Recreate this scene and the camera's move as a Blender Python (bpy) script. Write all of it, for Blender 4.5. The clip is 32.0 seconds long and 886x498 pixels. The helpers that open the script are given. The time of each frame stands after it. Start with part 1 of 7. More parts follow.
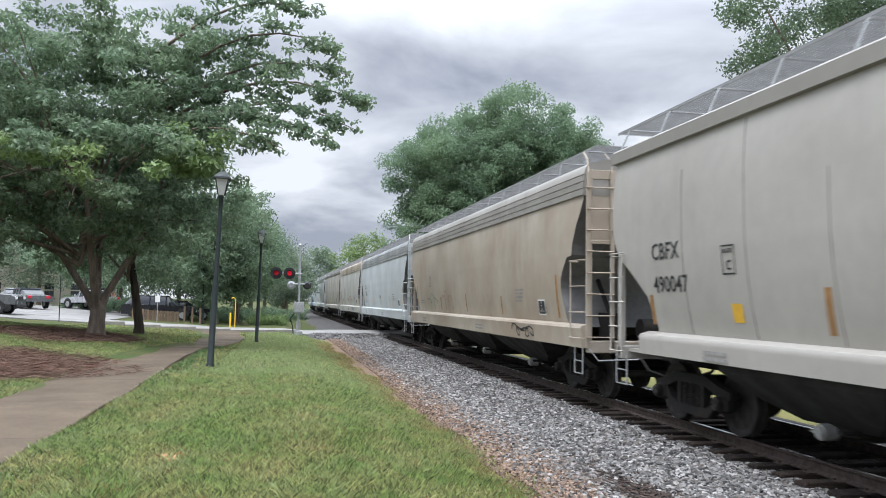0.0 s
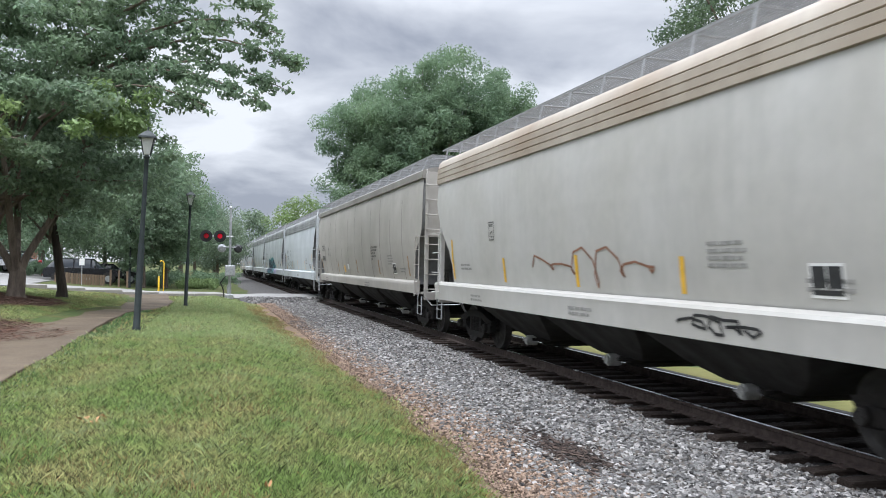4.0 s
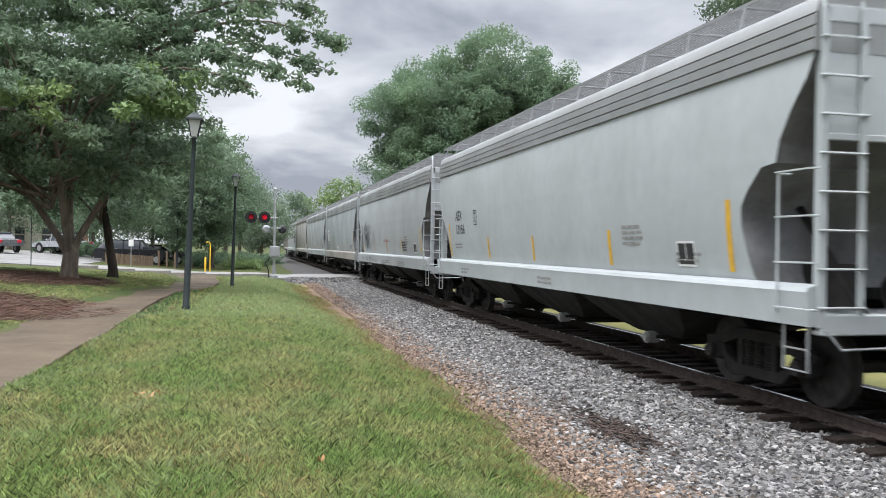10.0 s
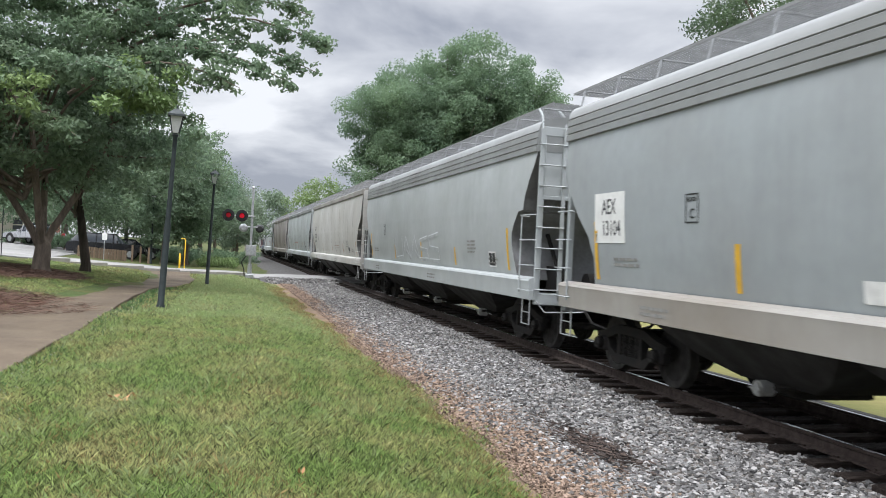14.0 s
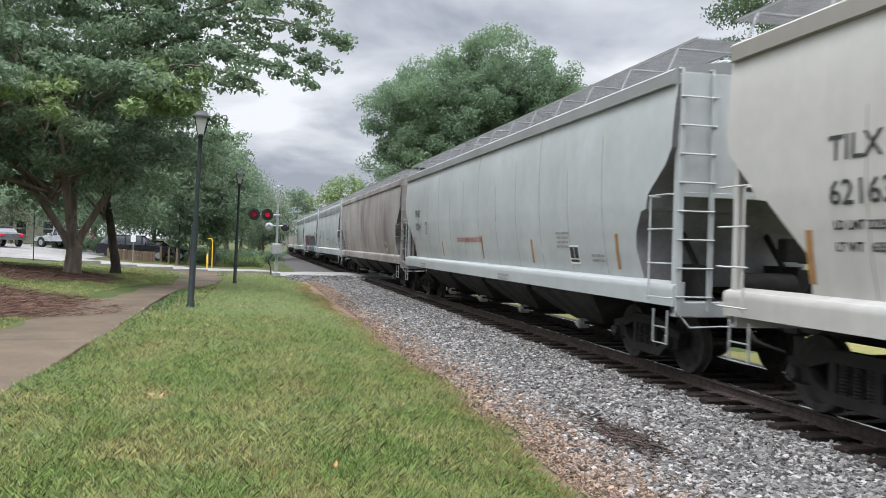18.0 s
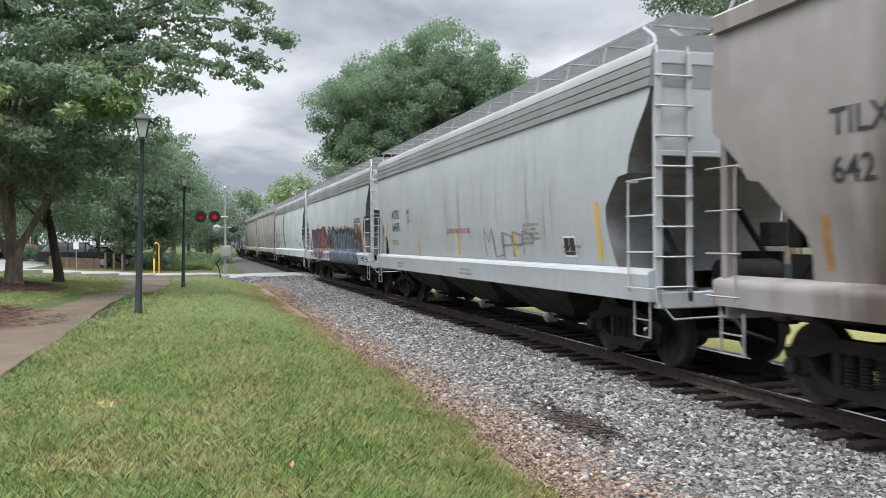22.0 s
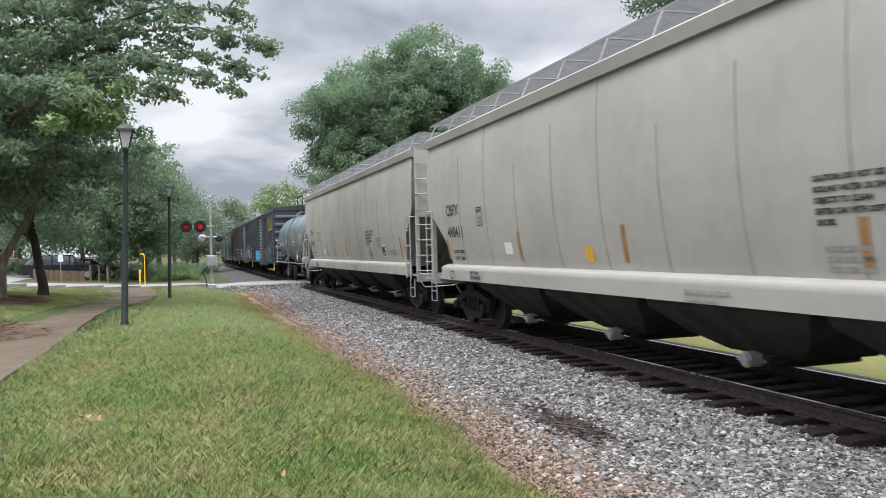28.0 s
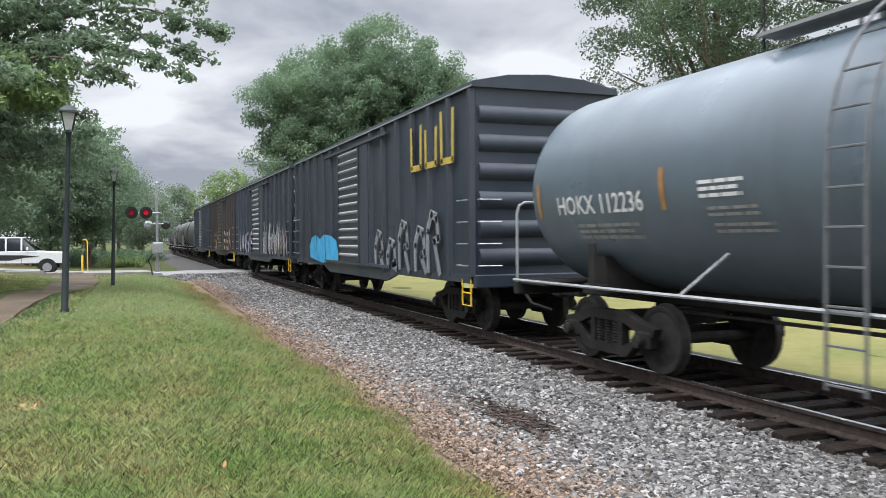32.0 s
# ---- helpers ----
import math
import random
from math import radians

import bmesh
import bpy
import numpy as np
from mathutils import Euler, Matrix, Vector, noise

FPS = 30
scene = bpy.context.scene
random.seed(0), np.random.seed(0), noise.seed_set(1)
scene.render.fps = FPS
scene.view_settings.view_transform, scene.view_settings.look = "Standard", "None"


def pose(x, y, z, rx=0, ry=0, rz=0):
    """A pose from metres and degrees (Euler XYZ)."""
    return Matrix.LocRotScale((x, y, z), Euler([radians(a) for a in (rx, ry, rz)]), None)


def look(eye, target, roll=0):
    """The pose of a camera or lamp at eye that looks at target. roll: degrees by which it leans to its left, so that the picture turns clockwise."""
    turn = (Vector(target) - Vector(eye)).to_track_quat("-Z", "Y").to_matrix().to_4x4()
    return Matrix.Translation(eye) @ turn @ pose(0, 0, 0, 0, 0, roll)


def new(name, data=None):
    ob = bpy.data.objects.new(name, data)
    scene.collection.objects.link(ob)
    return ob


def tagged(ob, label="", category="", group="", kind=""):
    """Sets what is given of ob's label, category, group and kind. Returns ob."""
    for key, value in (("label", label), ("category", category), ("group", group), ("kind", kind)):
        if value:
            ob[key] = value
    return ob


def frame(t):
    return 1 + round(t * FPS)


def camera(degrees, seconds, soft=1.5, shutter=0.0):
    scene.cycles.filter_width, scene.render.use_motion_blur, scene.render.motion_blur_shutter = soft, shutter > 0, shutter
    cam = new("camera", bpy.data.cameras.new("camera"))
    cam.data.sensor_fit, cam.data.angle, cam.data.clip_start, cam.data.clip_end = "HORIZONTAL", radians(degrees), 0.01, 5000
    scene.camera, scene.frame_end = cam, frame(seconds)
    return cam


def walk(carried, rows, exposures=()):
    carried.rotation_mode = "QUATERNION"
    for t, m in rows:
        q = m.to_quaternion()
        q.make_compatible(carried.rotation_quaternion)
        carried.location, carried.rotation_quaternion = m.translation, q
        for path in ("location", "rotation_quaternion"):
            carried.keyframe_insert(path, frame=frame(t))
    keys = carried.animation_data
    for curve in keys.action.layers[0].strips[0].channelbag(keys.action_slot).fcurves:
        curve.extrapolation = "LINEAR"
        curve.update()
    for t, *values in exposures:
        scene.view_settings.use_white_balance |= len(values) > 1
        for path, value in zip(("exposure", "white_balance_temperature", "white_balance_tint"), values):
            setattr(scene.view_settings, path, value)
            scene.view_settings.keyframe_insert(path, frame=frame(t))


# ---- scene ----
SECONDS = 32.0

# ------------------------------------------------------------------ camera
cam = camera(57.1, SECONDS, soft=0.9, shutter=0.2)
PATH = (
    (0.0, -0.010, 0.093, 1.822, -11.74, 3.70, -0.83),
    (0.5, -0.014, 0.099, 1.817, -11.94, 3.94, -0.97),
    (1.0, 0.004, 0.048, 1.799, -12.39, 3.68, -1.27),
    (1.5, 0.029, 0.052, 1.794, -12.96, 3.47, -1.48),
    (2.0, 0.030, 0.050, 1.797, -13.53, 3.28, -1.65),
    (2.5, 0.012, 0.030, 1.803, -14.21, 2.93, -1.65),
    (3.0, 0.006, 0.031, 1.798, -14.95, 2.55, -1.51),
    (3.5, 0.024, 0.020, 1.799, -15.69, 1.90, -1.26),
    (5.5, 0.084, 0.016, 1.779, -17.33, -0.07, -0.61),
    (6.0, 0.039, -0.006, 1.790, -17.13, -0.47, -0.38),
    (6.5, 0.006, -0.001, 1.784, -16.69, -0.74, -0.09),
    (7.0, -0.013, 0.031, 1.786, -16.02, -0.87, 0.16),
    (7.5, -0.022, 0.031, 1.768, -15.10, -0.48, 0.20),
    (8.0, -0.032, 0.057, 1.758, -14.59, -0.12, 0.04),
    (8.5, -0.026, 0.060, 1.752, -14.23, 0.15, -0.17),
    (9.0, -0.020, 0.054, 1.756, -13.93, 0.06, -0.40),
    (9.5, -0.014, 0.048, 1.760, -13.64, -0.03, -0.63),
    (10.0, -0.012, 0.045, 1.767, -13.43, -0.12, -0.88),
    (10.5, -0.011, 0.050, 1.771, -13.39, -0.16, -1.04),
    (11.0, -0.013, 0.057, 1.769, -13.45, -0.10, -1.26),
    (11.5, -0.010, 0.054, 1.772, -13.50, -0.10, -1.51),
    (12.0, -0.006, 0.062, 1.770, -13.48, -0.00, -1.86),
    (12.5, -0.022, 0.072, 1.783, -13.49, 0.13, -2.32),
    (13.0, -0.064, 0.103, 1.812, -13.92, 0.25, -2.51),
    (13.5, -0.097, 0.142, 1.825, -14.49, 0.28, -2.68),
    (14.0, -0.098, 0.150, 1.828, -15.13, 0.23, -2.90),
    (14.5, -0.083, 0.107, 1.821, -15.39, -0.03, -3.05),
    (16.5, -0.101, 0.102, 1.825, -14.63, -0.54, -2.46),
    (17.0, -0.122, 0.103, 1.822, -14.26, -0.41, -2.35),
    (17.5, -0.135, 0.094, 1.819, -13.72, -0.23, -2.11),
    (18.0, -0.120, 0.105, 1.822, -13.40, -0.22, -1.60),
    (18.5, -0.121, 0.091, 1.826, -13.43, -0.19, -1.07),
    (19.0, -0.125, 0.066, 1.833, -13.92, -0.23, -0.43),
    (19.5, -0.120, 0.054, 1.824, -14.70, -0.33, 0.08),
    (20.0, -0.113, 0.081, 1.823, -15.55, -0.47, 0.30),
    (20.5, -0.109, 0.063, 1.826, -16.03, -0.53, 0.42),
    (21.0, -0.121, 0.048, 1.828, -16.46, -0.55, 0.33),
    (21.5, -0.117, 0.055, 1.827, -16.70, -0.55, 0.30),
    (22.0, -0.113, 0.055, 1.824, -16.83, -0.52, 0.42),
    (22.5, -0.117, 0.059, 1.824, -16.86, -0.60, 0.63),
    (23.0, -0.123, 0.071, 1.821, -16.72, -0.67, 0.89),
    (23.5, -0.121, 0.065, 1.818, -16.45, -0.62, 1.08),
    (24.0, -0.123, 0.064, 1.819, -16.31, -0.50, 1.21),
    (24.5, -0.119, 0.063, 1.823, -16.25, -0.27, 1.32),
    (26.5, -0.104, 0.068, 1.818, -17.15, 0.01, 1.72),
    (27.0, -0.112, 0.068, 1.819, -17.43, -0.11, 1.65),
    (27.5, -0.113, 0.075, 1.818, -17.65, -0.19, 1.67),
    (28.0, -0.116, 0.068, 1.819, -17.75, -0.18, 1.59),
    (28.5, -0.111, 0.055, 1.823, -17.81, -0.13, 1.57),
    (29.0, -0.106, 0.061, 1.821, -17.97, -0.08, 1.48),
    (29.5, -0.103, 0.073, 1.819, -18.36, -0.10, 1.38),
    (30.0, -0.094, 0.055, 1.819, -19.00, -0.29, 1.23),
    (30.5, -0.094, 0.070, 1.813, -19.69, -0.50, 1.08),
    (31.0, -0.092, 0.082, 1.811, -20.38, -0.74, 0.92),
    (31.5, -0.093, 0.081, 1.811, -20.85, -0.84, 0.68),
    (32.0, -0.086, 0.077, 1.815, -21.16, -0.79, 0.45),
)
walk(cam, [(r[0], pose(r[1], r[2], r[3], 90 + r[5], r[6], r[4])) for r in PATH], exposures=((0.0, 0.0, 6200.0, 10.0), (3.5, 0.0, 6200.0, 10.0), (6.0, 0.0, 6430.0, 10.0), (SECONDS, 0.0, 6430.0, 10.0)))

# ------------------------------------------------------------------ light
world = bpy.data.worlds.new("overcast_sky")
scene.world = world
world.use_nodes = True
wt = world.node_tree
wt.nodes.clear()


def wn(kind, **kw):
    n = wt.nodes.new(kind)
    for k, v in kw.items():
        if k == "operation":
            n.operation = v
        elif k == "blend_type":
            n.blend_type = v
        elif k == "data_type":
            n.data_type = v
    return n


sky = wt.nodes.new("ShaderNodeTexSky")
sky.sky_type = "NISHITA"
sky.sun_disc = False
sky.sun_elevation = radians(58)
sky.sun_rotation = radians(215)
sky.air_density, sky.dust_density = 1.0, 3.0
coord = wt.nodes.new("ShaderNodeTexCoord")
sep = wt.nodes.new("ShaderNodeSeparateXYZ")
wt.links.new(coord.outputs["Generated"], sep.inputs[0])
# flat cloud deck: direction divided by height above the horizon
up = wn("ShaderNodeMath", operation="MAXIMUM")
wt.links.new(sep.outputs["Z"], up.inputs[0])
up.inputs[1].default_value = 0.0
upo = wn("ShaderNodeMath", operation="ADD")
wt.links.new(up.outputs[0], upo.inputs[0])
upo.inputs[1].default_value = 0.24
deck = wt.nodes.new("ShaderNodeVectorMath")
deck.operation = "DIVIDE"
wt.links.new(coord.outputs["Generated"], deck.inputs[0])
wt.links.new(upo.outputs[0], deck.inputs[1])
cloud = wt.nodes.new("ShaderNodeTexNoise")
cloud.inputs["Scale"].default_value = 1.75
cloud.inputs["Detail"].default_value = 6.0
cloud.inputs["Roughness"].default_value = 0.50
cloud.inputs["Distortion"].default_value = 0.25
drift = wt.nodes.new("ShaderNodeVectorMath")
drift.operation = "ADD"
drift.inputs[1].default_value = (2.35, 0.6, 0.0)
wt.links.new(deck.outputs[0], drift.inputs[0])
wt.links.new(drift.outputs[0], cloud.inputs["Vector"])
ramp = wt.nodes.new("ShaderNodeValToRGB")
ramp.color_ramp.elements[0].position = 0.36
ramp.color_ramp.elements[0].color = (0.34, 0.365, 0.43, 1)
ramp.color_ramp.elements[1].position = 0.62
ramp.color_ramp.elements[1].color = (0.86, 0.88, 0.92, 1)
wt.links.new(cloud.outputs["Fac"], ramp.inputs[0])
# an overcast sky is about three times brighter overhead than at the horizon
high = wn("ShaderNodeMath", operation="SUBTRACT")
wt.links.new(up.outputs[0], high.inputs[0])
high.inputs[1].default_value = 0.30
high2 = wn("ShaderNodeMath", operation="MAXIMUM")
wt.links.new(high.outputs[0], high2.inputs[0])
high2.inputs[1].default_value = 0.0
zen = wn("ShaderNodeMath", operation="MULTIPLY_ADD")
wt.links.new(high2.outputs[0], zen.inputs[0])
zen.inputs[1].default_value = 6.4
zen.inputs[2].default_value = 0.80
lum = wt.nodes.new("ShaderNodeVectorMath")
lum.operation = "SCALE"
wt.links.new(ramp.outputs[0], lum.inputs[0])
wt.links.new(zen.outputs[0], lum.inputs["Scale"])
blue = wt.nodes.new("ShaderNodeVectorMath")
blue.operation = "SCALE"
wt.links.new(sky.outputs[0], blue.inputs[0])
blue.inputs["Scale"].default_value = 0.008
total = wt.nodes.new("ShaderNodeVectorMath")
total.operation = "ADD"
wt.links.new(lum.outputs[0], total.inputs[0])
wt.links.new(blue.outputs[0], total.inputs[1])
bg = wt.nodes.new("ShaderNodeBackground")
bg.inputs["Strength"].default_value = 1.30
wt.links.new(total.outputs[0], bg.inputs["Color"])
wo = wt.nodes.new("ShaderNodeOutputWorld")
wt.links.new(bg.outputs[0], wo.inputs["Surface"])

sun_data = bpy.data.lights.new("sun", "SUN")
sun_data.energy = 2.3
sun_data.angle = radians(35)
sun_data.color = (1.0, 0.98, 0.955)
sun = new("sun", sun_data)
sun.matrix_world = look((-12, -11, 42), (0, 0, 0))


# ------------------------------------------------------------------ materials
def material(name, colour, rough=0.7, metal=0.0, vary=0.25, scale=8.0, colour2=None, bump=0.0, bump_scale=60.0, spec=0.5,
             streak=0.0, streak_colour=(0.1, 0.09, 0.08), stretch=(1, 1, 1), per_object=0.0, translucent=0.0, island=0.0, lo=0.35, hi=0.7, streak_scale=2.2, tints=()):
    m = bpy.data.materials.new(name)
    m.use_nodes = True
    nt = m.node_tree
    p = nt.nodes["Principled BSDF"]
    p.inputs["Roughness"].default_value = rough
    p.inputs["Metallic"].default_value = metal
    p.inputs["Specular IOR Level"].default_value = spec
    tc = nt.nodes.new("ShaderNodeTexCoord")
    mp = nt.nodes.new("ShaderNodeMapping")
    mp.inputs["Scale"].default_value = stretch
    nt.links.new(tc.outputs["Object"], mp.inputs[0])
    vec = mp.outputs[0]

    def noise_at(sc, detail=5.0, vector=None):
        n = nt.nodes.new("ShaderNodeTexNoise")
        n.inputs["Scale"].default_value = sc
        n.inputs["Detail"].default_value = detail
        nt.links.new(vector or vec, n.inputs["Vector"])
        return n.outputs["Fac"]

    def mapped(value, a, b):
        n = nt.nodes.new("ShaderNodeMapRange")
        n.inputs["From Min"].default_value = a
        n.inputs["From Max"].default_value = b
        nt.links.new(value, n.inputs["Value"])
        return n.outputs["Result"]

    def mix(fac, a, b, blend="MIX"):
        n = nt.nodes.new("ShaderNodeMix")
        n.data_type, n.blend_type = "RGBA", blend
        if isinstance(fac, (int, float)):
            n.inputs["Factor"].default_value = fac
        else:
            nt.links.new(fac, n.inputs["Factor"])
        for slot, v in (("A", a), ("B", b)):
            s = [i for i in n.inputs if i.name == slot and i.type == "RGBA"][0]
            if isinstance(v, tuple):
                s.default_value = (*v, 1)
            else:
                nt.links.new(v, s)
        return [o for o in n.outputs if o.type == "RGBA"][0]

    c2 = colour2 or tuple(max(0.0, c * (1 - vary)) for c in colour)
    large = mapped(noise_at(scale, 6.0), lo, hi)
    col = mix(large, colour, c2)
    fine = mapped(noise_at(scale * 9, 3.0), 0.3, 0.75)
    dim = mix(fine, (1 + vary * 0.25,) * 3, (1 - vary * 0.35,) * 3)
    col = mix(1.0, col, dim, "MULTIPLY")
    if streak:
        ms = nt.nodes.new("ShaderNodeMapping")
        ms.inputs["Scale"].default_value = (streak_scale, streak_scale, 0.12 * streak_scale)
        nt.links.new(tc.outputs["Object"], ms.inputs[0])
        a = mapped(noise_at(1.6, 6.0, ms.outputs[0]), 0.42, 0.8)
        b = mapped(noise_at(0.35, 2.0), 0.35, 0.65)
        mm = nt.nodes.new("ShaderNodeMath")
        mm.operation = "MULTIPLY"
        nt.links.new(a, mm.inputs[0])
        nt.links.new(b, mm.inputs[1])
        m2 = nt.nodes.new("ShaderNodeMath")
        m2.operation, m2.use_clamp = "MULTIPLY", True
        nt.links.new(mm.outputs[0], m2.inputs[0])
        m2.inputs[1].default_value = streak
        col = mix(m2.outputs[0], col, streak_colour)
    if tints:
        ramp = nt.nodes.new("ShaderNodeValToRGB")
        el = ramp.color_ramp.elements
        ramp.color_ramp.interpolation = "CONSTANT"
        while len(el) < len(tints):
            el.new(0.5)
        for k, c in enumerate(tints):
            el[k].position = k / len(tints)
            el[k].color = (*c, 1)
        nt.links.new(nt.nodes.new("ShaderNodeNewGeometry").outputs["Random Per Island"], ramp.inputs[0])
        col = mix(1.0, ramp.outputs[0], dim, "MULTIPLY")
    if per_object or island:
        if per_object:
            src = nt.nodes.new("ShaderNodeObjectInfo").outputs["Random"]
        else:
            src = nt.nodes.new("ShaderNodeNewGeometry").outputs["Random Per Island"]
        amount = per_object or island
        var = mix(src, (1 - amount,) * 3, (1 + amount,) * 3)
        col = mix(1.0, col, var, "MULTIPLY")
    nt.links.new(col, p.inputs["Base Color"])
    if bump:
        bn = nt.nodes.new("ShaderNodeBump")
        bn.inputs["Strength"].default_value = bump
        bn.inputs["Distance"].default_value = 0.02
        nt.links.new(noise_at(bump_scale, 4.0), bn.inputs["Height"])
        nt.links.new(bn.outputs[0], p.inputs["Normal"])
    rr = nt.nodes.new("ShaderNodeMapRange")
    rr.inputs["To Min"].default_value = max(0.02, rough - 0.1)
    rr.inputs["To Max"].default_value = min(1.0, rough + 0.12)
    nt.links.new(large, rr.inputs["Value"])
    nt.links.new(rr.outputs[0], p.inputs["Roughness"])
    if translucent:
        tr = nt.nodes.new("ShaderNodeBsdfTranslucent")
        nt.links.new(col, tr.inputs["Color"])
        ms2 = nt.nodes.new("ShaderNodeMixShader")
        ms2.inputs[0].default_value = translucent
        nt.links.new(p.outputs[0], ms2.inputs[1])
        nt.links.new(tr.outputs[0], ms2.inputs[2])
        nt.links.new(ms2.outputs[0], nt.nodes["Material Output"].inputs["Surface"])
    return m


def glow(name, colour, strength):
    m = bpy.data.materials.new(name)
    m.use_nodes = True
    p = m.node_tree.nodes["Principled BSDF"]
    p.inputs["Base Color"].default_value = (*colour, 1)
    p.inputs["Emission Color"].default_value = (*colour, 1)
    p.inputs["Emission Strength"].default_value = strength
    return m


def glass_like(name, colour=(0.02, 0.025, 0.03)):
    m = bpy.data.materials.new(name)
    m.use_nodes = True
    p = m.node_tree.nodes["Principled BSDF"]
    p.inputs["Base Color"].default_value = (*colour, 1)
    p.inputs["Roughness"].default_value = 0.06
    return m


MAT = {}
MAT["grass"] = material("lawn_ground", (0.050, 0.074, 0.025), 0.95, vary=0.6, scale=1.1, colour2=(0.085, 0.078, 0.034), bump=0.9, bump_scale=40, spec=0.1)
MAT["blade"] = material("grass_blade", (0.165, 0.236, 0.073), 0.55, vary=0.7, scale=1.5, colour2=(0.300, 0.292, 0.128), island=0.9, translucent=0.3, spec=0.35, lo=0.40, hi=0.66)
MAT["fresh"] = material("fresh_grass_blade", (0.235, 0.315, 0.125), 0.5, vary=0.4, scale=0.8, colour2=(0.30, 0.335, 0.165), island=0.35, translucent=0.3, spec=0.4)
MAT["straw"] = material("dry_straw_blade", (0.31, 0.235, 0.105), 0.8, vary=0.3, scale=0.8, island=0.5, translucent=0.2, spec=0.2)
MAT["clover"] = material("clover_leaf", (0.075, 0.155, 0.050), 0.6, vary=0.3, scale=1.0, island=0.5, translucent=0.3)
MAT["needle"] = material("pine_straw_needle", (0.125, 0.072, 0.050), 0.9, vary=0.4, scale=2, island=0.5)
MAT["dry_grass"] = material("dry_lawn", (0.185, 0.165, 0.066), 0.95, vary=0.3, scale=0.6, colour2=(0.13, 0.14, 0.05), bump=0.6, bump_scale=30, spec=0.1)
MAT["dirt"] = material("red_clay_dirt", (0.205, 0.140, 0.094), 0.95, vary=0.4, scale=4, colour2=(0.125, 0.098, 0.076), bump=1.0, bump_scale=50, spec=0.1)
MAT["mulch"] = material("pine_straw_mulch", (0.10, 0.050, 0.034), 0.95, vary=0.45, scale=3, bump=1.0, bump_scale=45, spec=0.1)
MAT["ballast"] = material("ballast_bed", (0.06, 0.057, 0.055), 0.92, vary=0.5, scale=18, colour2=(0.09, 0.086, 0.084), bump=1.0, bump_scale=70, spec=0.2)
MAT["stone"] = material("granite_ballast_stone", (0.2, 0.2, 0.2), 0.85, vary=0.4, scale=14, spec=0.3,
                        tints=((0.032, 0.031, 0.031), (0.180, 0.176, 0.171), (0.077, 0.075, 0.074), (0.135, 0.132, 0.130), (0.050, 0.047, 0.044), (0.234, 0.225, 0.216), (0.099, 0.096, 0.094), (0.324, 0.315, 0.306), (0.113, 0.101, 0.090), (0.153, 0.151, 0.150)))
MAT["red_stone"] = material("clay_stained_stone", (0.205, 0.148, 0.112), 0.9, vary=0.3, scale=14, island=0.7, spec=0.2)
MAT["tie"] = material("creosoted_tie_wood", (0.030, 0.022, 0.018), 0.9, vary=0.5, scale=6, stretch=(1, 6, 6), bump=0.8, bump_scale=25, per_object=0.4, spec=0.2)
MAT["rail_side"] = material("rusted_rail_steel", (0.050, 0.034, 0.028), 0.85, 0.1, vary=0.4, scale=12)
MAT["rail_top"] = material("polished_rail_head", (0.75, 0.76, 0.78), 0.22, 1.0, vary=0.1, scale=4)
MAT["concrete"] = material("concrete_path", (0.104, 0.079, 0.054), 0.9, vary=0.3, scale=0.9, colour2=(0.078, 0.061, 0.045), bump=0.3, bump_scale=90, per_object=0.06, spec=0.2)
MAT["asphalt"] = material("worn_asphalt", (0.235, 0.23, 0.222), 0.92, vary=0.25, scale=0.6, bump=0.4, bump_scale=120, spec=0.2)
MAT["kerb"] = material("kerb_concrete", (0.27, 0.255, 0.23), 0.9, vary=0.2, scale=2)
MAT["bark"] = material("grey_brown_bark", (0.20, 0.162, 0.132), 0.95, vary=0.5, scale=6, stretch=(1, 1, 0.2), bump=1.0, bump_scale=18, spec=0.1)
MAT["bark_dark"] = material("dark_shaded_bark", (0.075, 0.062, 0.052), 0.95, vary=0.5, scale=6, stretch=(1, 1, 0.2), bump=1.0, bump_scale=18, spec=0.1)
MAT["clover_flower"] = material("white_clover_flower", (0.5, 0.5, 0.45), 0.8, vary=0.2, scale=10)
MAT["leaf_cherry"] = material("dark_cherry_leaf", (0.150, 0.220, 0.140), 0.5, vary=0.3, scale=0.35, colour2=(0.18, 0.245, 0.140), island=0.3, translucent=0.55)
MAT["leaf_oak"] = material("oak_leaf", (0.155, 0.235, 0.150), 0.6, vary=0.25, scale=0.25, colour2=(0.19, 0.27, 0.155), island=0.2, translucent=0.5)
MAT["leaf_dark"] = material("dark_oak_leaf", (0.09, 0.14, 0.085), 0.55, vary=0.3, scale=0.25, colour2=(0.12, 0.175, 0.095), island=0.3, translucent=0.4)
MAT["leaf_far"] = material("hazy_far_leaf", (0.15, 0.21, 0.145), 0.6, vary=0.3, scale=0.2, colour2=(0.20, 0.255, 0.16), island=0.25, translucent=0.4)
MAT["leaf_light"] = material("light_green_leaf", (0.17, 0.25, 0.095), 0.55, vary=0.3, scale=0.3, colour2=(0.19, 0.26, 0.10), island=0.3, translucent=0.45)
MAT["post"] = material("dark_green_painted_metal", (0.008, 0.016, 0.016), 0.6, 0.0, vary=0.3, scale=6)
MAT["lamp_glass"] = material("frosted_lamp_glass", (0.45, 0.46, 0.44), 0.3, vary=0.1, scale=5)
MAT["galv"] = material("galvanised_steel", (0.42, 0.43, 0.44), 0.5, 0.6, vary=0.25, scale=10)
MAT["signal_black"] = material("matt_black_signal", (0.012, 0.012, 0.013), 0.6, vary=0.2, scale=8)
